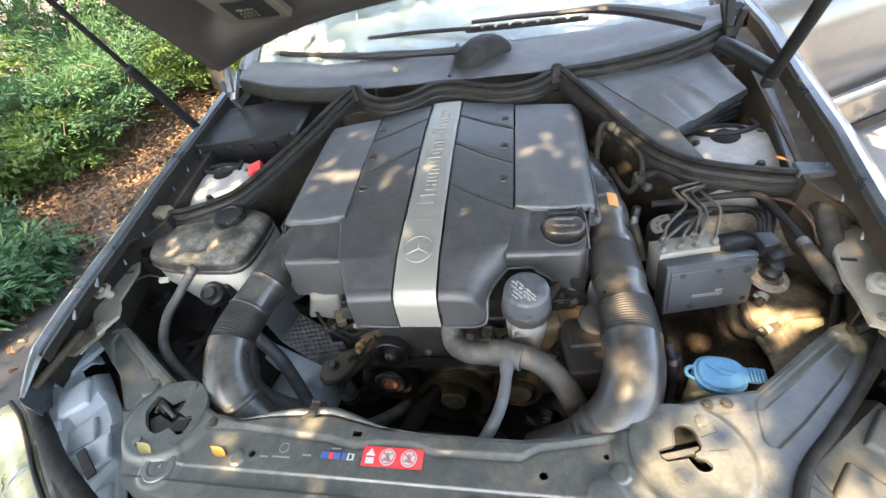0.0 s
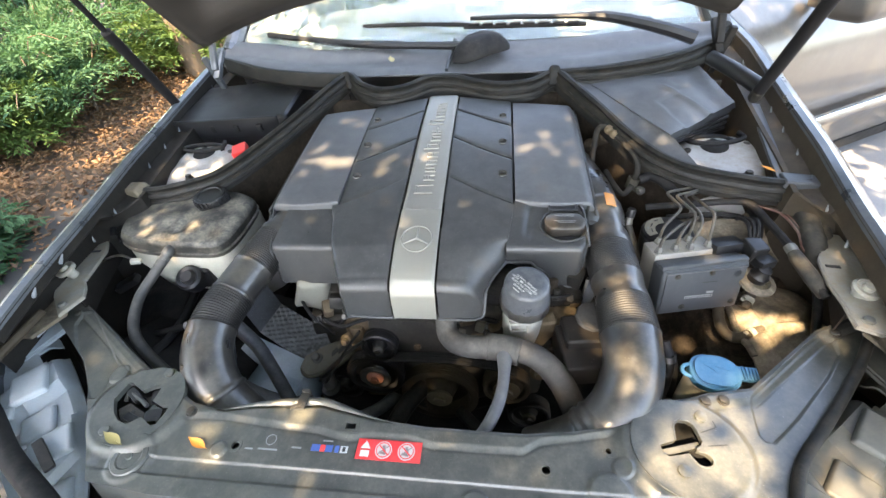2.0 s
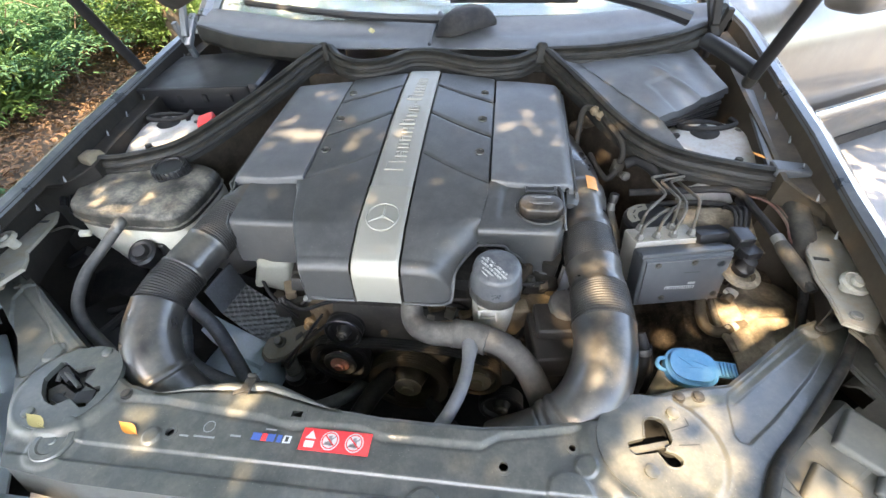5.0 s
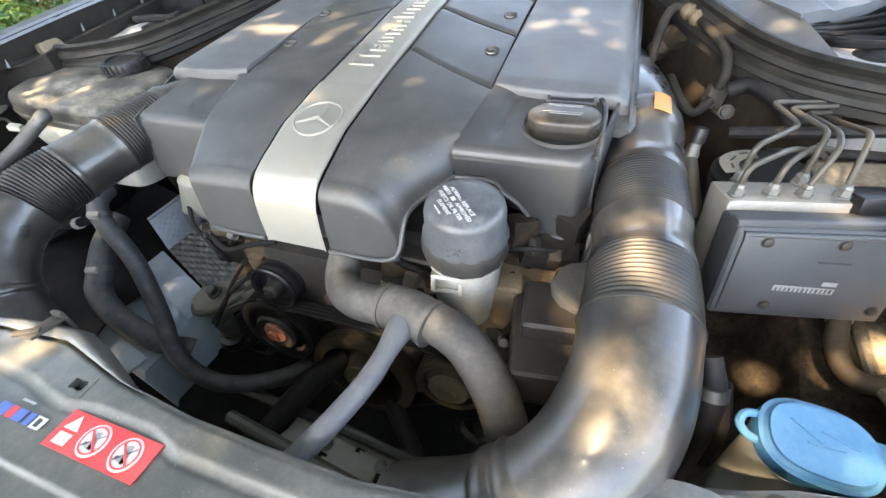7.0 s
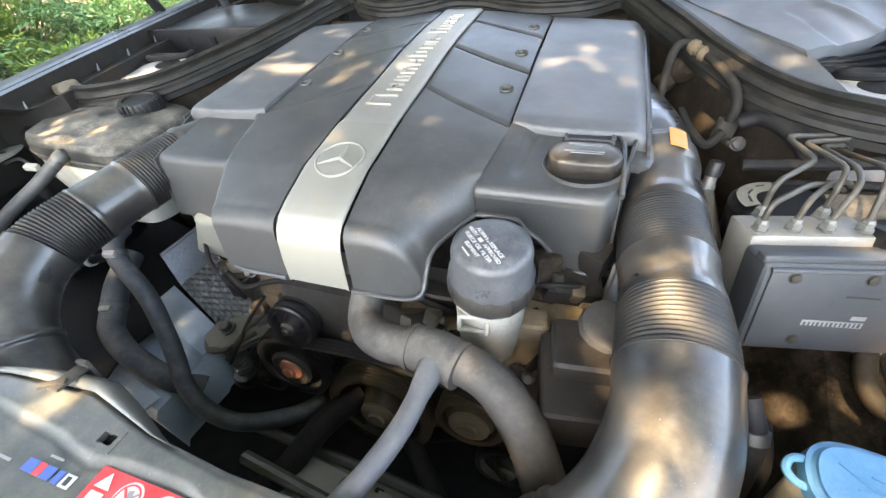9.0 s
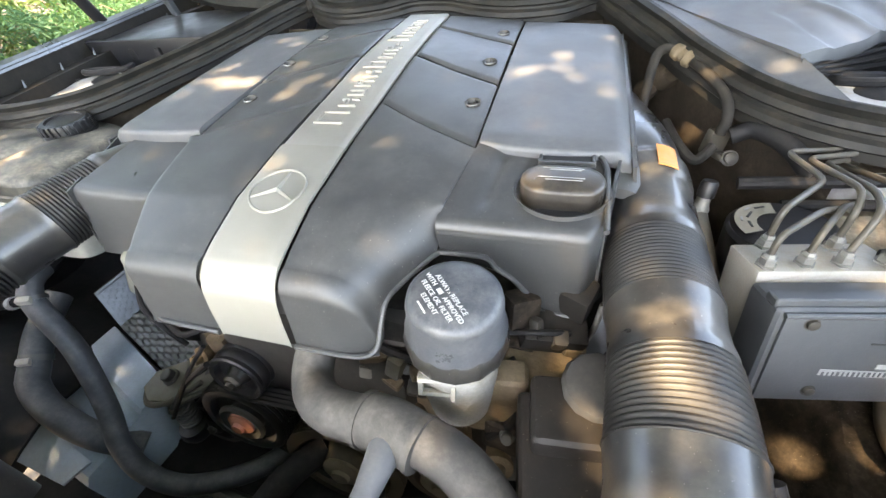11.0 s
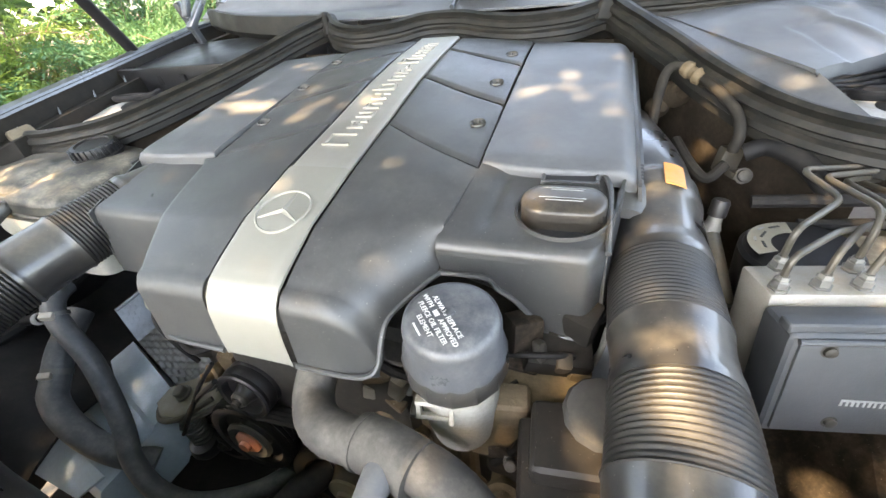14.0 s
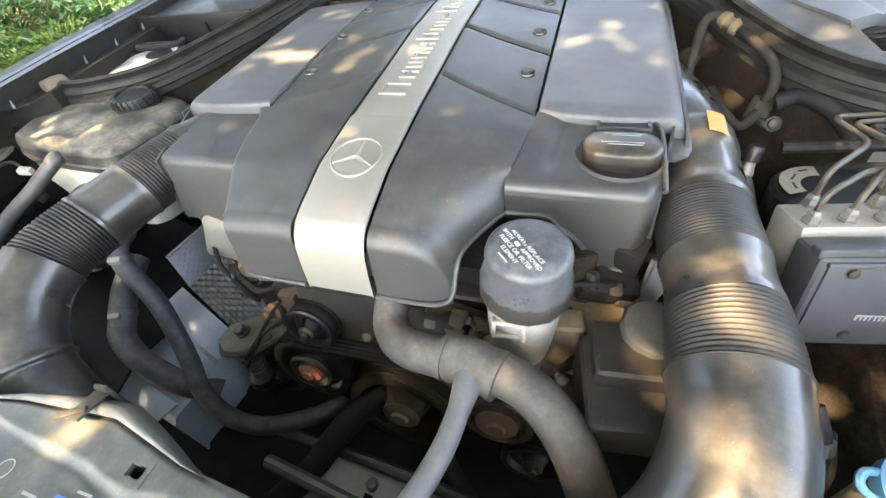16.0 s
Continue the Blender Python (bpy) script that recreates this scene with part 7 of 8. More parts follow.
part("sheet_body", sheet(lambda u, v: (lerp(-0.27, 0.0, u), table(lerp(-0.27, 0.0, u), BACK) - 0.002 + 0.018 * v * math.sin(math.pi * u), 0.7465 + 0.006 * math.sin(math.pi * v) * math.sin(math.pi * u) - 0.012 * v * v), 30, 8, 0.002), PANEL, sk)

# ---- right side: pipes, loom, servo area ----
rp = thing("air_conditioning_pipe", (0.40, 0.66, 0.70), "bent aluminium pipe with a brass joint", "pipe")
part("pipe", tube([(0.347, 0.628, 0.811), (0.353, 0.659, 0.857), (0.362, 0.687, 0.876), (0.377, 0.693, 0.879), (0.397, 0.671, 0.871), (0.412, 0.628, 0.864), (0.427, 0.598, 0.850), (0.431, 0.582, 0.832), (0.429, 0.582, 0.812)], 0.0060, 50, 12), ACPIPE, rp)
part("pipe_joint", tube([(0.381, 0.689, 0.878), (0.4, 0.666, 0.869)], [(0, 0.009), (0.3, 0.0105), (0.35, 0.008), (0.6, 0.008), (0.65, 0.0105), (1, 0.009)], 16, 16), TANCAST, rp, "tan dusty pipe joint")
bm = block((0.026, 0.012, 0.030), pose(0.430, 0.592, 0.798, 0, 10, 25), 0.003)
block((0.020, 0.016, 0.008), pose(0.442, 0.586, 0.782, 0, 10, 25), 0.002, bm=bm)
part("pipe_block", bm, PIPE, rp, "square alloy pipe block")
part("block_bolt", bolt((0.446, 0.578, 0.784), 0.007, 0.008, (0, -0.8, 0.4)), DARKSTEEL, rp)
for k, (x, y, z, r) in enumerate(((0.388, 0.735, 0.835, 0.020), (0.366, 0.742, 0.812, 0.016))):
    part("felt_lump", turned([(r, -0.012), (r * 0.9, 0.004), (r * 0.55, 0.012), (0, 0.014)], (x, y, z), (0.3, -1, 0.5), 12), INSUL, rp)
part("lower_pipe", tube([(0.423, 0.571, 0.801), (0.406, 0.561, 0.787), (0.39, 0.58, 0.796), (0.376, 0.618, 0.811)], 0.006, 24, 10), ACPIPE, rp)
part("thick_hose", tube([(0.44, 0.58, 0.811), (0.461, 0.576, 0.82), (0.485, 0.547, 0.815), (0.504, 0.513, 0.796)], 0.010, 24, 12), DARKRUBBER, rp)
vl = thing("service_valve", (0.40, 0.48, 0.76), "small service valve with a black cap on a pale pipe", "valve")
part("valve_body", turned([(0.008, 0), (0.009, 0.01), (0.007, 0.016), (0.0065, 0.024)], (0.402, 0.482, 0.760), (0.1, 0.15, 1), 14), ALU, vl)
part("valve_cap", turned([(0.0085, 0), (0.0085, 0.014), (0.007, 0.017), (0, 0.017)], (0.4044, 0.4856, 0.783), (0.1, 0.15, 1), 14), BLACK, vl)
part("valve_pipe", tube([(0.402, 0.480, 0.763), (0.408, 0.456, 0.745), (0.415, 0.42, 0.72)], 0.009, 12, 12), PIPE, vl)
for k, pts in enumerate(([(0.44, 0.515, 0.785), (0.53, 0.508, 0.797), (0.590, 0.502, 0.806), (0.618, 0.488, 0.808), (0.628, 0.440, 0.803), (0.634, 0.385, 0.800), (0.640, 0.335, 0.790), (0.652, 0.28, 0.775)], [(0.48, 0.500, 0.770), (0.55, 0.497, 0.778), (0.600, 0.486, 0.782), (0.630, 0.470, 0.775)])):
    th = thing("fluid_line", pts[0], "black rubber-coated line across the inner wing", "hose")
    part("line_body", tube(pts, 0.0068 - 0.001 * k, 36, 10), DARKRUBBER, th)
    if k == 0:
        part("line_clamp", tube([(0.6345, 0.376, 0.799), (0.6355, 0.362, 0.797)], 0.0092, 2, 16), ALU, th)
        part("foam_sleeve", tube([(0.635, 0.366, 0.797), (0.639, 0.342, 0.791), (0.645, 0.315, 0.784), (0.654, 0.285, 0.772)], [(0, 0.0085), (0.15, 0.011), (0.7, 0.012), (1, 0.009)], 18, 14), LOOM, th)
sv = thing("bracket_tray", (0.55, 0.45, 0.70), "tan dusty pressed bracket behind the brake unit", "bracket")
part("tray_sheet", sheet(lambda u, v: (lerp(0.51, 0.66, u), lerp(0.41, 0.52, v), 0.735 + 0.01 * math.sin(u * 12) * math.sin(v * 5) + 0.025 * v), 20, 10, 0.003), WINGDUSTLIT, sv)
bm = turned([(0.015, 0), (0.016, 0.014), (0.012, 0.02), (0.011, 0.03), (0, 0.031)], (0.595, 0.355, 0.740), (0.1, -0.2, 1), 20)
block((0.030, 0.026, 0.018), pose(0.600, 0.366, 0.772, 0, 0, 20), 0.004, bm=bm)
part("plug", bm, BLACK, sv, "black sensor plug")
part("upper_plug", block((0.030, 0.034, 0.030), pose(0.588, 0.385, 0.785, 8, 0, 14), 0.005, 3), BLACK, sv)
for k in range(3):
    part("wire_tail", tube([(0.582 + 0.006 * k, 0.395, 0.798), (0.584 + 0.007 * k, 0.420, 0.812 + 0.003 * k), (0.590 + 0.008 * k, 0.455, 0.800), (0.600 + 0.008 * k, 0.480, 0.78)], 0.0032, 18, 8), DARKRUBBER, sv)
part("plug_ring", turned([(0.026, 0), (0.030, 0.004), (0.029, 0.009), (0.020, 0.011), (0.018, 0.003)], (0.590, 0.345, 0.738), (0.1, -0.15, 1), 28), WINGDUSTLIT, sv)
part("cable", tube([(0.640, 0.515, 0.776), (0.632, 0.470, 0.782), (0.618, 0.436, 0.784), (0.600, 0.402, 0.778), (0.592, 0.380, 0.760)], 0.0075, 24, 12), DARKRUBBER, sv)
part("angle_plate", block((0.105, 0.060, 0.004), pose(0.566, 0.450, 0.770, 14, 0, 8), 0.0015), WINGDUSTLIT, sv, "tan dusty angle plate")
lm = thing("wiring_loom", (0.690, 0.43, 0.72), "thick dark wiring loom bundle with red-brown leads", "wiring")
for pts, r in (([(0.690, 0.530, 0.806), (0.700, 0.495, 0.808), (0.694, 0.440, 0.802), (0.682, 0.385, 0.788), (0.672, 0.345, 0.765)], 0.0175), ([(0.716, 0.535, 0.800), (0.724, 0.495, 0.800), (0.718, 0.445, 0.796), (0.702, 0.395, 0.780), (0.688, 0.36, 0.76)], 0.015), ([(0.735, 0.52, 0.79), (0.738, 0.48, 0.79), (0.730, 0.43, 0.785), (0.716, 0.40, 0.775)], 0.010)):
    cs = spline(pts, 40)
    part("loom_sleeve", rings(bmesh.new(), cs, [r + 0.0010 * math.sin(i * 0.5) + 0.0006 * math.sin(i * 1.7) for i in range(41)], 16), LOOM, lm, "dusty dark taped sleeve")
for k in range(4):
    part("wire", tube([(0.640 + 0.004 * k, 0.500, 0.796), (0.664 + 0.003 * k, 0.470, 0.800), (0.670 + 0.003 * k, 0.420, 0.796), (0.664 + 0.004 * k, 0.385, 0.788), (0.672 + 0.004 * k, 0.362, 0.780), (0.690, 0.352, 0.775)], 0.0023, 30, 6), (WIRERED, LOOM, WIRERED, BROWNBOX)[k], lm)
part("loom_tie", tube([(0.7035, 0.513, 0.807), (0.7040, 0.505, 0.807)], 0.0195, 2, 16), BLACK, lm)
gb = thing("wing_floor", (0.55, 0.28, 0.56), "dark brown dusty inner wing floor with fluid hoses", "panel")
part("floor_sheet", sheet(lambda u, v: (lerp(0.40, 0.70, u), lerp(0.14, 0.47, v), 0.490 + 0.085 * smooth(0.34, 0.52, u) + 0.03 * smooth(0.60, 0.95, u) + 0.055 * smooth(0.45, 0.85, v) + 0.006 * math.sin(u * 9 + v * 6)), 30, 30, 0.004), GRIME, gb)


def hump_at(u, v):
    a, b = lerp(0.10, 0.72, u), lerp(0.0, 1.0, v)
    x, y = lerp(0.600, 0.745, u), lerp(0.225, 0.455, v)
    rise = math.sin(math.pi * min(1, 0.06 + a)) ** 0.5 * (math.sin(math.pi * min(1.0, max(0.0, 0.04 + 0.92 * b))) ** 0.45)
    lumps = 0.010 * noise.noise((x * 16, y * 16, 2)) + 0.004 * noise.noise((x * 45, y * 45, 7))
    groove = -0.010 * math.exp(-((y - 0.318 - 0.25 * (x - 0.65)) / 0.008) ** 2) - 0.008 * math.exp(-((x - 0.640) / 0.006) ** 2)
    return Vector((x - 0.018 * math.sin(math.pi * b), y, 0.588 + 0.088 * rise + lumps + groove))


part("moulded_cover", sheet(hump_at, 40, 48, 0.004), WINGDUSTLIT, gb, "brown dusty moulded cover")
part("cover_rim", tube([hump_at(0.02, v / 12) + Vector((-0.003, 0, 0.004)) for v in range(2, 12)], 0.006, 30, 8), WINGDUSTLIT, gb)
part("square_lug", block((0.036, 0.040, 0.026), pose(0.592, 0.352, 0.628, 14, 8, 24), 0.006, 3), TANCAST, gb, "tan square casting")
for pts, r, mt in (([(0.563, 0.385, 0.668), (0.560, 0.362, 0.666), (0.556, 0.335, 0.652), (0.562, 0.312, 0.642), (0.580, 0.302, 0.642), (0.602, 0.308, 0.648), (0.622, 0.318, 0.650)], 0.0095, BROWNBOX), ([(0.590, 0.342, 0.680), (0.600, 0.354, 0.690), (0.612, 0.372, 0.700), (0.618, 0.395, 0.706), (0.606, 0.418, 0.712)], 0.0090, BROWNBOX)):
    part("fluid_hose", tube(pts, r, 36, 14), mt, gb, "short bent brown fluid hose")
for a, b, r in (((0.5605, 0.366, 0.666), (0.5595, 0.358, 0.6645), 0.0112), ((0.598, 0.3065, 0.647), (0.606, 0.3095, 0.6485), 0.0112), ((0.597, 0.350, 0.687), (0.602, 0.356, 0.6915), 0.0106)):
    part("pipe_clamp", tube([a, b], r, 2, 18), ALUPALE, gb, "bright metal hose clamp")
    q = Vector(a).lerp(Vector(b), 0.5)
    part("clamp_screw", block((0.008, 0.007, 0.006), pose(q.x - r, q.y - 0.003, q.z + r * 0.5, 10, 20, 30), 0.0015), ALUPALE, gb)
part("crease_bar", tube([(0.545, 0.358, 0.664), (0.575, 0.364, 0.672), (0.606, 0.352, 0.674)], 0.004, 14, 8), DARK, gb)
part("edge_hose", tube([(0.700, 0.40, 0.74), (0.694, 0.34, 0.72), (0.680, 0.29, 0.69), (0.672, 0.24, 0.65)], 0.007, 20, 10), DARKRUBBER, gb)
for x, y, r in ((0.56, 0.235, 0.020), (0.585, 0.27, 0.016), (0.565, 0.26, 0.014)):
    part("dust_lump", turned([(r, -0.008), (r * 0.85, 0.002), (r * 0.5, 0.008), (0, 0.010)], (x, y, 0.580), (0.2, 0.1, 1), 14), GRIME, gb)
hs = thing("washer_hose", (0.41, 0.17, 0.62), "pair of thin black hoses with a bright clamp", "hose")
part("hose_body", tube([(0.405, 0.215, 0.735), (0.412, 0.195, 0.715), (0.410, 0.178, 0.68), (0.408, 0.17, 0.62)], 0.0085, 20, 12), DARKRUBBER, hs)
part("hose_body", tube([(0.418, 0.205, 0.72), (0.424, 0.188, 0.69), (0.425, 0.18, 0.64)], 0.006, 14, 10), DARKRUBBER, hs)
part("hose_clamp", tube([(0.4105, 0.199, 0.720), (0.4115, 0.194, 0.712)], 0.011, 2, 16), STEEL, hs)

# ---- stickers on the lock panel ----
st = thing("warning_sticker", (0.004, 0.012, 0.743), "red warning sticker with three white pictograms", "sticker")
part("sticker_base", sheet(lambda u, v: (lerp(-0.041, 0.047, u), lerp(-0.002, 0.025, v), panel_z(0.0, 0.01) + 0.0012), 8, 4, 0.0006), LABELRED, st)
zz = panel_z(0.0, 0.01) + 0.0016
part("triangle_mark", slab([(-0.036, 0.012), (-0.022, 0.012), (-0.029, 0.0225)], zz, zz + 0.0003, 0), LABELWHITE, st)
part("book_mark", block((0.012, 0.008, 0.0004), (-0.029, 0.0055, zz), 0), LABELWHITE, st)
for x in (-0.004, 0.027):
    part("disc_mark", turned([(0.0115, 0), (0.0115, 0.0003), (0, 0.0003)], (x, 0.0115, zz), (0, 0, 1), 32), LABELWHITE, st)
    bm = block((0.019, 0.0014, 0.0003), pose(x, 0.0115, zz + 0.0005, 0, 0, 40), 0)
    block((0.004, 0.012, 0.0003), pose(x + 0.001, 0.0115, zz + 0.0005, 0, 0, 15), 0, bm=bm)
    block((0.009, 0.003, 0.0003), pose(x - 0.001, 0.0075, zz + 0.0005, 0, 0, -10), 0, bm=bm)
    part("hand_mark", bm, LABELGREY, st)
    part("ban_ring", sheet(lambda u, v, x=x: (x + lerp(0.0088, 0.0100, v) * math.cos(u * 6.2832), 0.0115 + lerp(0.0088, 0.0100, v) * math.sin(u * 6.2832), zz + 0.0008), 32, 1, 0.0003), LABELRED, st)
    part("ban_bar", block((0.0185, 0.0016, 0.0003), pose(x, 0.0115, zz + 0.0009, 0, 0, -42), 0), LABELRED, st)
bs = thing("oil_brand_sticker", (-0.08, 0.010, 0.743), "faded sticker with blue and red brand bars", "sticker")
for x, w, mt in ((-0.098, 0.012, LABELBLUE), (-0.088, 0.007, LABELRED), (-0.079, 0.010, LABELBLUE), (-0.068, 0.006, LABELBLUE), (-0.058, 0.010, LABELWHITE), (-0.058, 0.004, LABELBLACK)):
    part("print_bar", block((w, 0.009 if mt is not LABELBLACK else 0.006, 0.0004), (x, 0.008, zz + 0.0005 * (mt is LABELBLACK)), 0), mt, bs)
part("print_bar", block((0.014, 0.0018, 0.0004), (-0.083, 0.018, zz), 0), LABELGREY, bs)
ms = thing("maker_sticker", (-0.165, 0.01, 0.743), "worn sticker with a ring emblem and grey bars", "sticker")
part("ring_mark", sheet(lambda u, v: (-0.165 + lerp(0.0065, 0.0075, v) * math.cos(u * 6.2832), 0.014 + lerp(0.0065, 0.0075, v) * math.sin(u * 6.2832), zz), 32, 1, 0.0003), LABELGREY, ms)
for x, y, w in ((-0.165, 0.001, 0.028), (-0.192, 0.000, 0.012), (-0.125, 0.006, 0.014)):
    part("print_bar", block((w, 0.0022, 0.0003), (x, y, zz), 0), LABELGREY, ms)


# ---- fallen leaves on the car ----
def fallen(at, size, rz, mat, label, curl=0.006):
    pts = [(0, -1.25), (0.03, -0.95), (0.22, -0.65), (0.36, -0.25), (0.38, 0.10), (0.27, 0.50), (0.11, 0.85), (0, 1.15)]
    out = pts + [(-x, y) for x, y in pts[-2:0:-1]]
    bm = bmesh.new()
    c = bm.verts.new((0, 0, 0))
    rim = [bm.verts.new((x * size, y * size, curl * (abs(x) * 1.5 + 0.5 * y * y))) for x, y in out]
    for a, b in zip(rim, rim[1:] + rim[:1]):
        bm.faces.new((c, a, b))
    bm.transform(Matrix.Translation(at) @ pose(0, 0, 0, 4, 6, rz))
    ob = part("fallen_leaf", bm, mat, None, label)
    tagged(ob, "", "leaf", "fallen leaves on the car")
    return ob


fallen((-0.268, 0.000, 0.7445), 0.016, 70, ORANGELEAF, "curled orange leaf lying on the lock panel")
fallen((-0.392, -0.006, 0.7522), 0.018, 70, YELLOWLEAF, "pale yellow leaf lying by the latch")
fallen((-0.150, 0.945, 0.972), 0.022, 20, YELLOWLEAF, "yellow leaf on the cowl panel", 0.010)
fallen((0.655, 0.545, 0.850), 0.014, 40, ORANGELEAF, "dry orange leaf on the inner wing")

# ---- neighbouring car ----
other = thing("parked_car", (2.6, 2.4, 0), "bronze-grey car parked beside, its door and mirror showing", "car")
D = Vector((0.87, 0.49, 0)).normalized()
Q = Vector((-D.y, D.x, 0))
BASE = Vector((1.47, 1.68, 0))


def flank(u, v):
    s = lerp(-1.6, 3.0, u)
    z = lerp(0.17, 0.98, v)
    inn = 0.02 + 0.05 * smooth(0.45, 0.2, z) * 1.0 - 0.05 * math.sin(math.pi * smooth(0.2, 1.0, z)) + 0.10 * smooth(0.72, 1.0, z) ** 2
    return BASE + D * s + Q * inn + Vector((0, 0, z))


part("door_panel", sheet(flank, 30, 30, down=Q * 0.01), BRONZE, other, "bronze-grey metallic door skin")
part("side_moulding", sheet(lambda u, v: BASE + D * lerp(-1.55, 2.9, u) + Q * (-0.052 - 0.014 * math.sin(math.pi * v)) + Vector((0, 0, lerp(0.415, 0.475, v))), 20, 6, down=Q * 0.012), BRONZE, other, "moulding strip along the doors")
part("chrome_line", tube([BASE + D * -1.5 + Q * -0.068 + Vector((0, 0, 0.478)), BASE + D * 2.9 + Q * -0.068 + Vector((0, 0, 0.478))], 0.006, 4, 8), CHROME, other)
part("door_gap", tube([BASE + D * 0.9 + Q * -0.034 + Vector((0, 0, 0.25)), BASE + D * 0.9 + Q * -0.036 + Vector((0, 0, 0.6)), BASE + D * 0.92 + Q * 0.06 + Vector((0, 0, 0.97))], 0.004, 8, 6), LABELBLACK, other)
part("cabin_glass", sheet(lambda u, v: BASE + D * lerp(-0.2 + 0.5 * v, 2.8, u) + Q * lerp(0.12, 0.36, v) + Vector((0, 0, lerp(0.98, 1.38, v))), 10, 8, down=Q * 0.01), DARK, other)
part("roof", sheet(lambda u, v: BASE + D * lerp(0.3, 2.7, u) + Q * lerp(0.36, 1.4, v) + Vector((0, 0, 1.38 + 0.05 * math.sin(v * 3.1))), 8, 8, 0.02), BRONZE, other)
part("bonnet", sheet(lambda u, v: BASE + D * lerp(-1.6, 0.0, u) + Q * lerp(0.10, 1.6, v) + Vector((0, 0, 0.86 + 0.11 * u + 0.04 * math.sin(v * 3.1))), 8, 8, 0.02), BRONZE, other)
part("far_flank", sheet(lambda u, v: flank(u, v) + Q * (1.62 - 2 * (flank(u, v) - BASE).dot(Q)), 16, 12, down=-Q * 0.01), BRONZE, other)
for s in (-1.6, 3.0):
    part("end_panel", sheet(lambda u, v, s=s: BASE + D * (s + 0.10 * math.copysign(math.sin(math.pi * u), s)) + Q * lerp(0.03, 1.6, u) + Vector((0, 0, lerp(0.17, 0.90, v))), 12, 8, down=D * 0.01), BRONZE, other)
part("boot_lid", sheet(lambda u, v: BASE + D * lerp(2.6, 3.05, u) + Q * lerp(0.10, 1.52, v) + Vector((0, 0, lerp(1.36, 0.92, smooth(0, 0.8, u)))), 10, 8, 0.02), BRONZE, other)
part("windscreen_glass", sheet(lambda u, v: BASE + D * lerp(-0.25, 0.45, u) + Q * lerp(lerp(0.14, 0.38, u), lerp(1.48, 1.26, u), v) + Vector((0, 0, lerp(0.97, 1.38, u))), 8, 8, 0.01), DARK, other)
part("far_glass", sheet(lambda u, v: BASE + D * lerp(-0.2 + 0.5 * v, 2.8, u) + Q * (1.62 - lerp(0.12, 0.36, v)) + Vector((0, 0, lerp(0.98, 1.38, v))), 10, 8, down=-Q * 0.01), DARK, other)
part("sill", sheet(lambda u, v: BASE + D * lerp(-1.5, 2.8, u) + Q * (0.06 + 0.03 * v) + Vector((0, 0, lerp(0.185, 0.10, v))), 6, 3, down=Q * 0.02), DARK, other)
mir = BASE + D * -0.22 + Q * -0.13 + Vector((0, 0, 0.955))
rm = Matrix.Translation(mir) @ D.to_track_quat("X", "Z").to_matrix().to_4x4()
mirror = part("wing_mirror", block((0.30, 0.15, 0.13), rm, 0.05, 5), BRONZE, other, "rounded wing mirror housing")
part("mirror_foot", block((0.05, 0.12, 0.04), Matrix.Translation(mir + Q * 0.13 - Vector((0, 0, 0.04))) @ D.to_track_quat("X", "Z").to_matrix().to_4x4(), 0.012), BRONZE, other)
for s in (-0.95, 2.0):
    c = BASE + D * s + Q * 0.10 + Vector((0, 0, 0.31))
    part("wheel", turned([(0.19, -0.09), (0.29, -0.10), (0.31, -0.07), (0.31, 0.07), (0.29, 0.10), (0.19, 0.09)], c, Q, 32), DARKRUBBER, other)


# ---- plants ----
def leaf_quads(bm_v, bm_f, c, d, up, length, width, fold=0.25):
    """A folded leaf of six points from its stalk at c along d."""
    s = d.cross(up)
    s = s.normalized() * width if s.length > 1e-5 else Vector((width, 0, 0))
    n = s.cross(d).normalized() * width * fold
    i = len(bm_v)
    bm_v += [c, c + d * length * 0.35 + s * 0.5 + n, c + d * length * 0.75 + s * 0.4 + n, c + d * length, c + d * length * 0.75 - s * 0.4 + n, c + d * length * 0.35 - s * 0.5 + n]
    bm_f += [(i, i + 1, i + 2, i + 3), (i, i + 3, i + 4, i + 5)]


def leafy(name, verts, faces, mat, parent, label=""):
    me = bpy.data.meshes.new(name)
    o = ORIGIN[parent.name]
    me.from_pydata([tuple(v - o) for v in verts], [], faces)
    me.materials.append(mat)
    ob = new(name, me)
    ob.parent = parent
    ORIGIN[ob.name] = o
    return tagged(ob, label) if label else ob


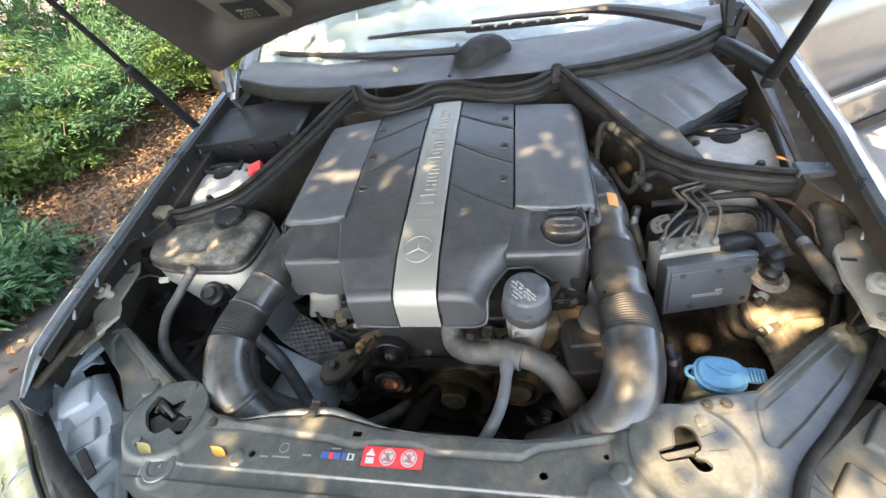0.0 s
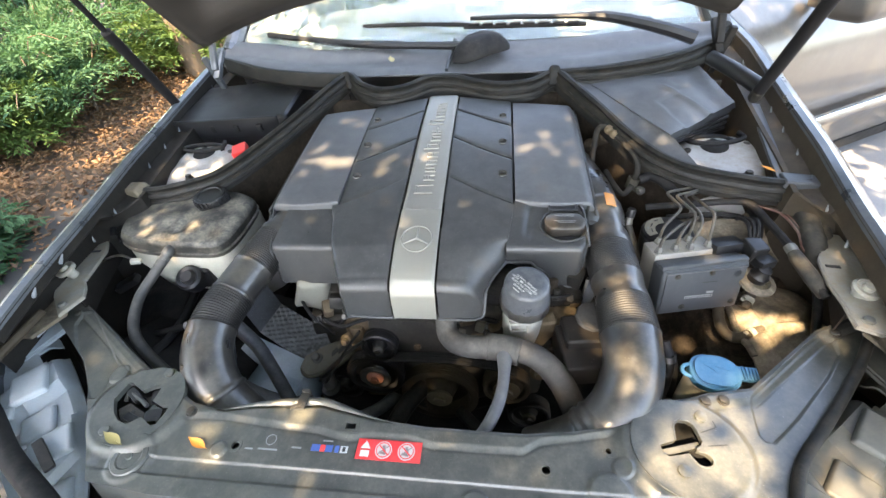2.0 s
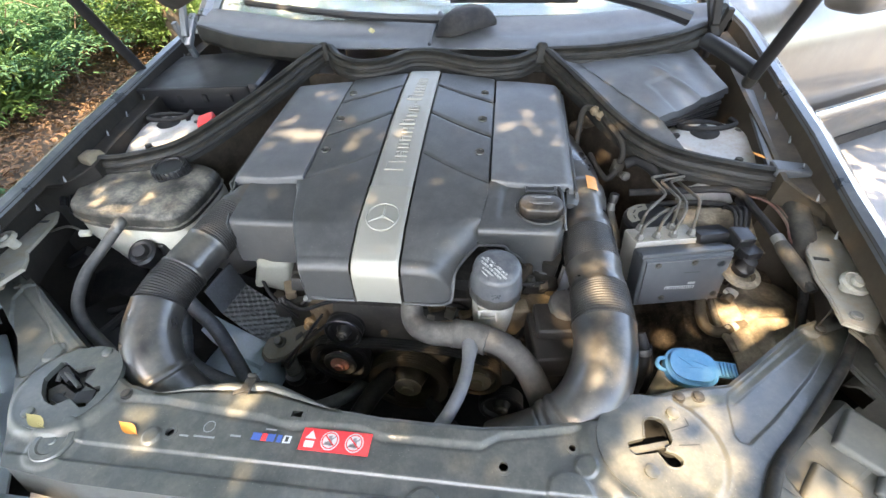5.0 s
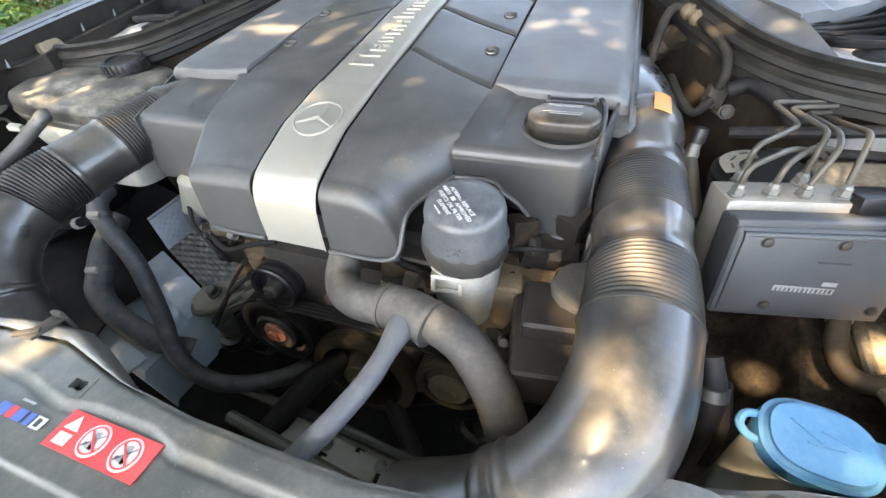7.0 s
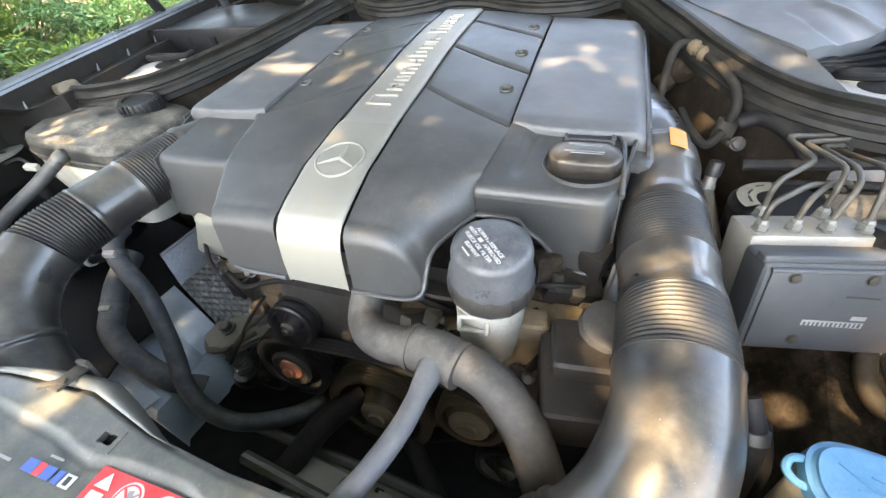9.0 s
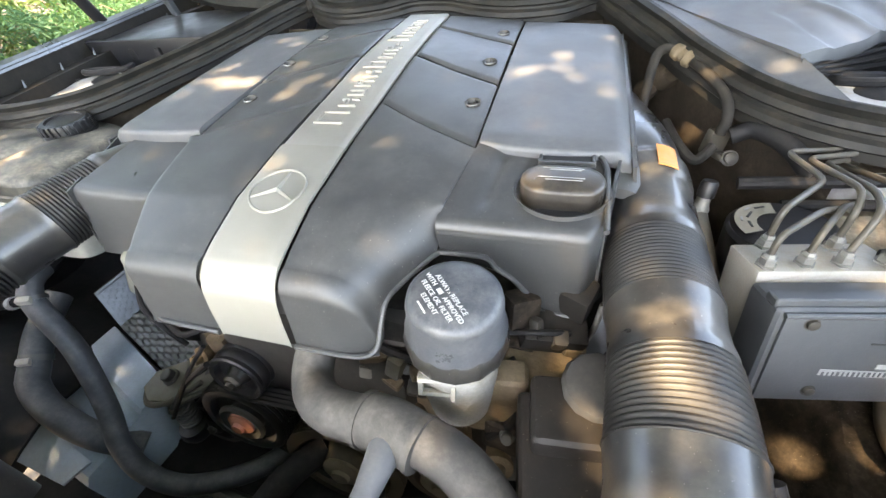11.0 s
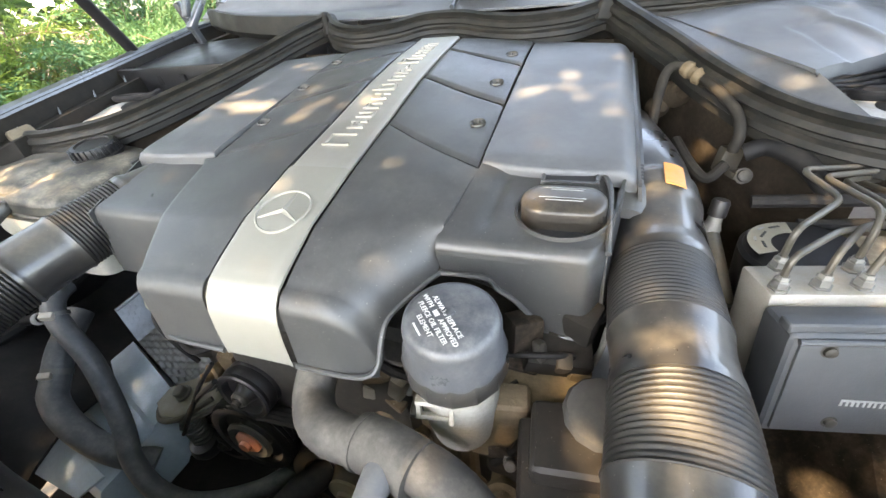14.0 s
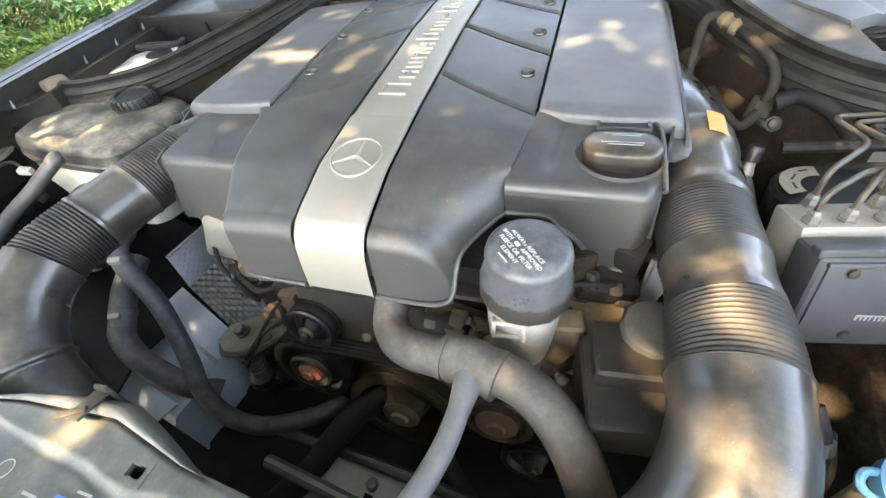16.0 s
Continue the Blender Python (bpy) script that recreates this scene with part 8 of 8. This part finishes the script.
def shrub(at, reach, high, sprays, per, leaf, mat, label, seed):
    """A shrub of arching sprays with leaves set in pairs along them."""
    rnd = random.Random(seed)
    th = thing("shrub", at, label, "shrub", "roadside shrubs")
    V, F = [], []
    bm = bmesh.new()
    for k in range(sprays):
        a = rnd.uniform(0, 2 * math.pi)
        r = reach * rnd.uniform(0.3, 1.0)
        top = high * rnd.uniform(0.35, 1.0)
        base = Vector(at) + Vector((rnd.uniform(-1, 1), rnd.uniform(-1, 1), 0)) * reach * 0.35
        tip = base + Vector((math.cos(a) * r, math.sin(a) * r, top))
        bend = base.lerp(tip, 0.6) + Vector((0, 0, top * 0.35))
        cs = spline([base, bend, tip + Vector((0, 0, -0.04))], per)
        if k % 3 == 0:
            rings(bm, cs[::3], [lerp(0.008, 0.002, i / len(cs[::3])) for i in range(len(cs[::3]))], 5)
        for i in range(per // 4, per + 1):
            t = (cs[min(per, i + 1)] - cs[max(0, i - 1)]).normalized()
            s = t.cross(Vector((0, 0, 1)))
            s = s.normalized() if s.length > 0.01 else Vector((1, 0, 0))
            for q in (-1, 1):
                twig = (t * 0.5 + s * q + Vector((0, 0, rnd.uniform(-0.25, 0.45)))).normalized()
                for g in range(5):
                    c = cs[i] + twig * leaf * (0.4 + 0.75 * g) + Vector((0, 0, rnd.uniform(-0.3, 0.3) * leaf))
                    d = (twig * 0.5 + t * (0.9 if g % 2 else -0.2) + s * rnd.uniform(-0.3, 0.3) + Vector((0, 0, rnd.uniform(-0.25, 0.15)))).normalized()
                    leaf_quads(V, F, c, d, Vector((rnd.uniform(-0.25, 0.25), rnd.uniform(-0.25, 0.25), 1)), leaf * rnd.uniform(0.9, 1.5), leaf * rnd.uniform(0.26, 0.42))
    part("stem_frame", bm, BARK, th)
    leafy("leaves", V, F, mat, th)
    return th


SHRUBS = [(-4.05, 3.15, 0.95, 0.85, GREEN2), (-4.6, 4.1, 1.3, 1.2, GREEN2), (-3.5, 4.7, 0.9, 0.7, GREEN1), (-5.4, 2.7, 1.3, 1.3, GREEN1), (-4.2, 5.9, 1.3, 1.4, GREEN2), (-6.2, 5.2, 1.6, 1.8, GREEN1), (-3.35, 1.15, 0.55, 0.36, GREEN2), (-2.9, 7.2, 1.4, 1.6, GREEN1), (-5.1, 7.6, 1.8, 2.1, GREEN2), (-4.6, 1.3, 1.1, 0.9, GREEN2), (-2.75, 0.95, 0.42, 0.28, GREEN2), (-3.95, 2.5, 0.55, 0.5, GREEN1)]
for k, (x, y, reach, high, mt) in enumerate(SHRUBS):
    shrub((x, y, -0.03), reach, high, 46 if k < 7 or k > 9 else 34, 24, 0.055 if k < 7 or k > 9 else 0.08, mt, ("blue-green shrub with small paired leaves by the verge" if mt is GREEN2 else "bright green leafy shrub on the bank"), 40 + k)

rnd = random.Random(5)
V, F = [], []
for k in range(34000):
    x, y = rnd.uniform(-5.8, -2.1), rnd.uniform(-1.0, 8.5)
    if rnd.random() > smooth(-2.2, -2.75, x) + 0.10:
        continue
    a = rnd.uniform(0, 6.28)
    leaf_quads(V, F, Vector((x, y, rnd.uniform(0.0, 0.03))), Vector((math.cos(a), math.sin(a), rnd.uniform(-0.1, 0.5))).normalized(), Vector((0, 0, 1)), rnd.uniform(0.022, 0.058), rnd.uniform(0.014, 0.036), 0.35)
me = bpy.data.meshes.new("leaf_litter")
me.from_pydata([tuple(v) for v in V], [], F)
me.materials.append(LITTER)
tagged(new("leaf_litter", me), "orange and brown dead leaves on the verge", "leaves", "", "stuff")

# roadside tree out of view, added so its crown breaks the sun into flecks
rnd = random.Random(11)
tree = thing("tree", (-3.4, -5.2, -0.03), "roadside tree out of view with a spreading leafy crown", "tree")
HUB = Vector((0.0, 0.45, 0.8)) + sun_dir * 2.5
part("trunk", tube([(-3.4, -5.2, -0.05), (-3.3, -5.0, 1.6), (-3.0, -4.4, 3.2), HUB + Vector((-1.9, -1.6, 0.4))], [(0, 0.17), (0.5, 0.13), (1, 0.05)], 30, 14), BARK, tree)
for k in range(9):
    a = 0.2 + k * 0.17
    root = HUB + Vector((-1.9, -1.6, 0.4))
    e = root + Vector((math.cos(a), math.sin(a), 0.02 * (k % 3))) * rnd.uniform(2.2, 3.6)
    part("limb", tube([root, root.lerp(e, 0.5) + Vector((0, 0, 0.2)), e], [(0, 0.022), (0.4, 0.010), (1, 0.004)], 10, 6), BARK, tree)
V, F = [], []
gap_seed = Vector((-78.7, -18.4, 89.5))
# breaks in the crown, given by where their light falls on the car
BREAKS = [(0.405, 0.065, 0.748, 0.055), (0.46, 0.095, 0.75, 0.045), (0.36, 0.02, 0.748, 0.035), (0.42, 0.0, 0.745, 0.05), (-0.155, 0.05, 0.75, 0.014), (-0.20, 0.052, 0.75, 0.014), (-0.259, 0.023, 0.745, 0.014), (-0.11, 0.06, 0.75, 0.010), (-0.72, 0.0, 0.73, 0.06), (0.58, 0.03, 0.70, 0.04), (-0.651, 0.247, 0.79, 0.026), (-0.655, 0.305, 0.79, 0.018)]
BREAKS += [(0.252, 0.640, 0.88, 0.018), (0.212, 0.610, 0.88, 0.010), (0.290, 0.612, 0.88, 0.010), (0.206, 0.525, 0.872, 0.010), (0.28, 0.528, 0.872, 0.013), (0.142, 0.608, 0.885, 0.008), (-0.274, 0.645, 0.875, 0.026), (-0.25, 0.60, 0.87, 0.016), (-0.265, 0.545, 0.868, 0.016), (-0.215, 0.565, 0.868, 0.022), (-0.235, 0.755, 0.895, 0.014), (-0.15, 0.604, 0.885, 0.016), (-0.097, 0.546, 0.88, 0.014)]
BREAKS += [(-0.62, 0.60, 0.84, 0.055), (-0.57, 0.62, 0.84, 0.035), (0.381, 0.629, 0.86, 0.026), (-0.507, 0.408, 0.81, 0.016), (-0.552, 0.371, 0.81, 0.016), (-0.60, 0.43, 0.81, 0.014), (0.33, 0.288, 0.81, 0.022), (0.35, 0.24, 0.80, 0.018), (0.325, 0.155, 0.79, 0.020), (0.314, 0.108, 0.77, 0.016), (0.345, 0.40, 0.80, 0.016), (0.615, 0.335, 0.65, 0.030), (0.66, 0.305, 0.66, 0.018), (0.56, 0.323, 0.60, 0.004), (0.634, 0.316, 0.64, 0.008), (0.078, 0.219, 0.73, 0.013), (0.213, 0.189, 0.72, 0.008), (0.477, 0.624, 0.885, 0.016)]
BREAKS = [(Vector((x, y, z)) - sun_dir * (z / sun_dir.z), r + 0.019) for x, y, z, r in BREAKS]
BAY = Vector((0.0, 0.45, 0.8)) - sun_dir * (0.8 / sun_dir.z)


def open_at(q):
    """How far the crown is open over the place whose light would reach the ground at q."""
    near = max(math.exp(-((q - c).length / r) ** 2) for c, r in BREAKS) + 0.22 * noise.noise(Vector((q.x * 26, q.y * 26, 4)) + gap_seed)
    far = 0.36 + noise.noise(Vector((q.x * 4.2, q.y * 4.2, 0)) + gap_seed) + noise.noise(Vector((q.x * 13.0, q.y * 13.0, 4)) + gap_seed)
    return lerp(near, max(near, far), smooth(0.72, 0.95, (q - BAY).length))


for k in range(40000):
    if k < 31000:
        rr, aa, z = 1.25 * math.sqrt(rnd.random()), rnd.uniform(0, 6.2832), rnd.uniform(-0.25, 0.35)
        p = HUB + Vector((rr * math.cos(aa), rr * math.sin(aa), z))
        big = 1.0
    else:
        # outer leaves, also out of view, added to shade the pavement
        p = HUB + Vector((rnd.uniform(0.9, 3.6), rnd.uniform(-1.1, 1.65), rnd.uniform(-0.25, 0.45)))
        big = 1.8
    q = p - sun_dir * (p.z / sun_dir.z)
    if open_at(q) > 0.42 and (k > 31000 or rnd.random() > 0.10):
        continue
    d = Vector((rnd.uniform(-1, 1), rnd.uniform(-1, 1), rnd.uniform(-0.5, 0.3))).normalized()
    leaf_quads(V, F, p, d, Vector((rnd.uniform(-0.5, 0.5), rnd.uniform(-0.5, 0.5), 1)), big * rnd.uniform(0.036, 0.054), big * rnd.uniform(0.024, 0.036))
leafy("crown", V, F, CANOPY, tree)

# second tree leaning over the verge behind the car
tree = thing("tree", (-3.3, 4.4, -0.03), "yellow-green tree leaning over the verge", "tree")
part("trunk", tube([(-3.3, 4.4, -0.05), (-3.2, 4.3, 2.0), (-2.7, 3.9, 4.0), (-2.2, 3.6, 5.0)], [(0, 0.14), (1, 0.05)], 24, 12), BARK, tree)
V, F = [], []
for k in range(7000):
    p = Vector((-2.1 + rnd.gauss(0, 0.75), 3.6 + rnd.gauss(0, 0.8), 5.0 + rnd.gauss(0, 0.5)))
    if noise.noise(p * 1.4) > 0.10:
        continue
    d = Vector((rnd.uniform(-1, 1), rnd.uniform(-1, 1), rnd.uniform(-0.6, 0.3))).normalized()
    leaf_quads(V, F, p, d, Vector((rnd.uniform(-0.5, 0.5), rnd.uniform(-0.5, 0.5), 1)), rnd.uniform(0.09, 0.14), rnd.uniform(0.05, 0.08))
leafy("crown", V, F, GREEN1, tree)

# dark wood behind the verge, added mainly to block the sky on that side
rnd = random.Random(23)
V, F = [], []
for k in range(25000):
    y = rnd.uniform(-11, 18)
    z = 11.5 * rnd.random() ** 0.8
    x = -7.3 - 1.6 * rnd.random() ** 2 * 2 - 0.5 * math.sin(y * 1.3) + 0.25 * z * math.sin(y * 0.7)
    if noise.noise((y * 0.5, z * 0.5, 3.0)) > 0.30 and z > 2:
        continue
    d = Vector((rnd.uniform(-1, 1), rnd.uniform(-1, 1), rnd.uniform(-0.8, 0.3))).normalized()
    leaf_quads(V, F, Vector((x, y, z)), d, Vector((rnd.uniform(-0.6, 0.6), rnd.uniform(-0.6, 0.6), 1)), rnd.uniform(0.24, 0.46), rnd.uniform(0.15, 0.27))
me = bpy.data.meshes.new("woodland")
me.from_pydata([tuple(v) for v in V], [], F)
me.materials.append(CANOPY)
tagged(new("woodland", me), "dense dark green wood added behind the verge to block sky", "woodland", "", "stuff")
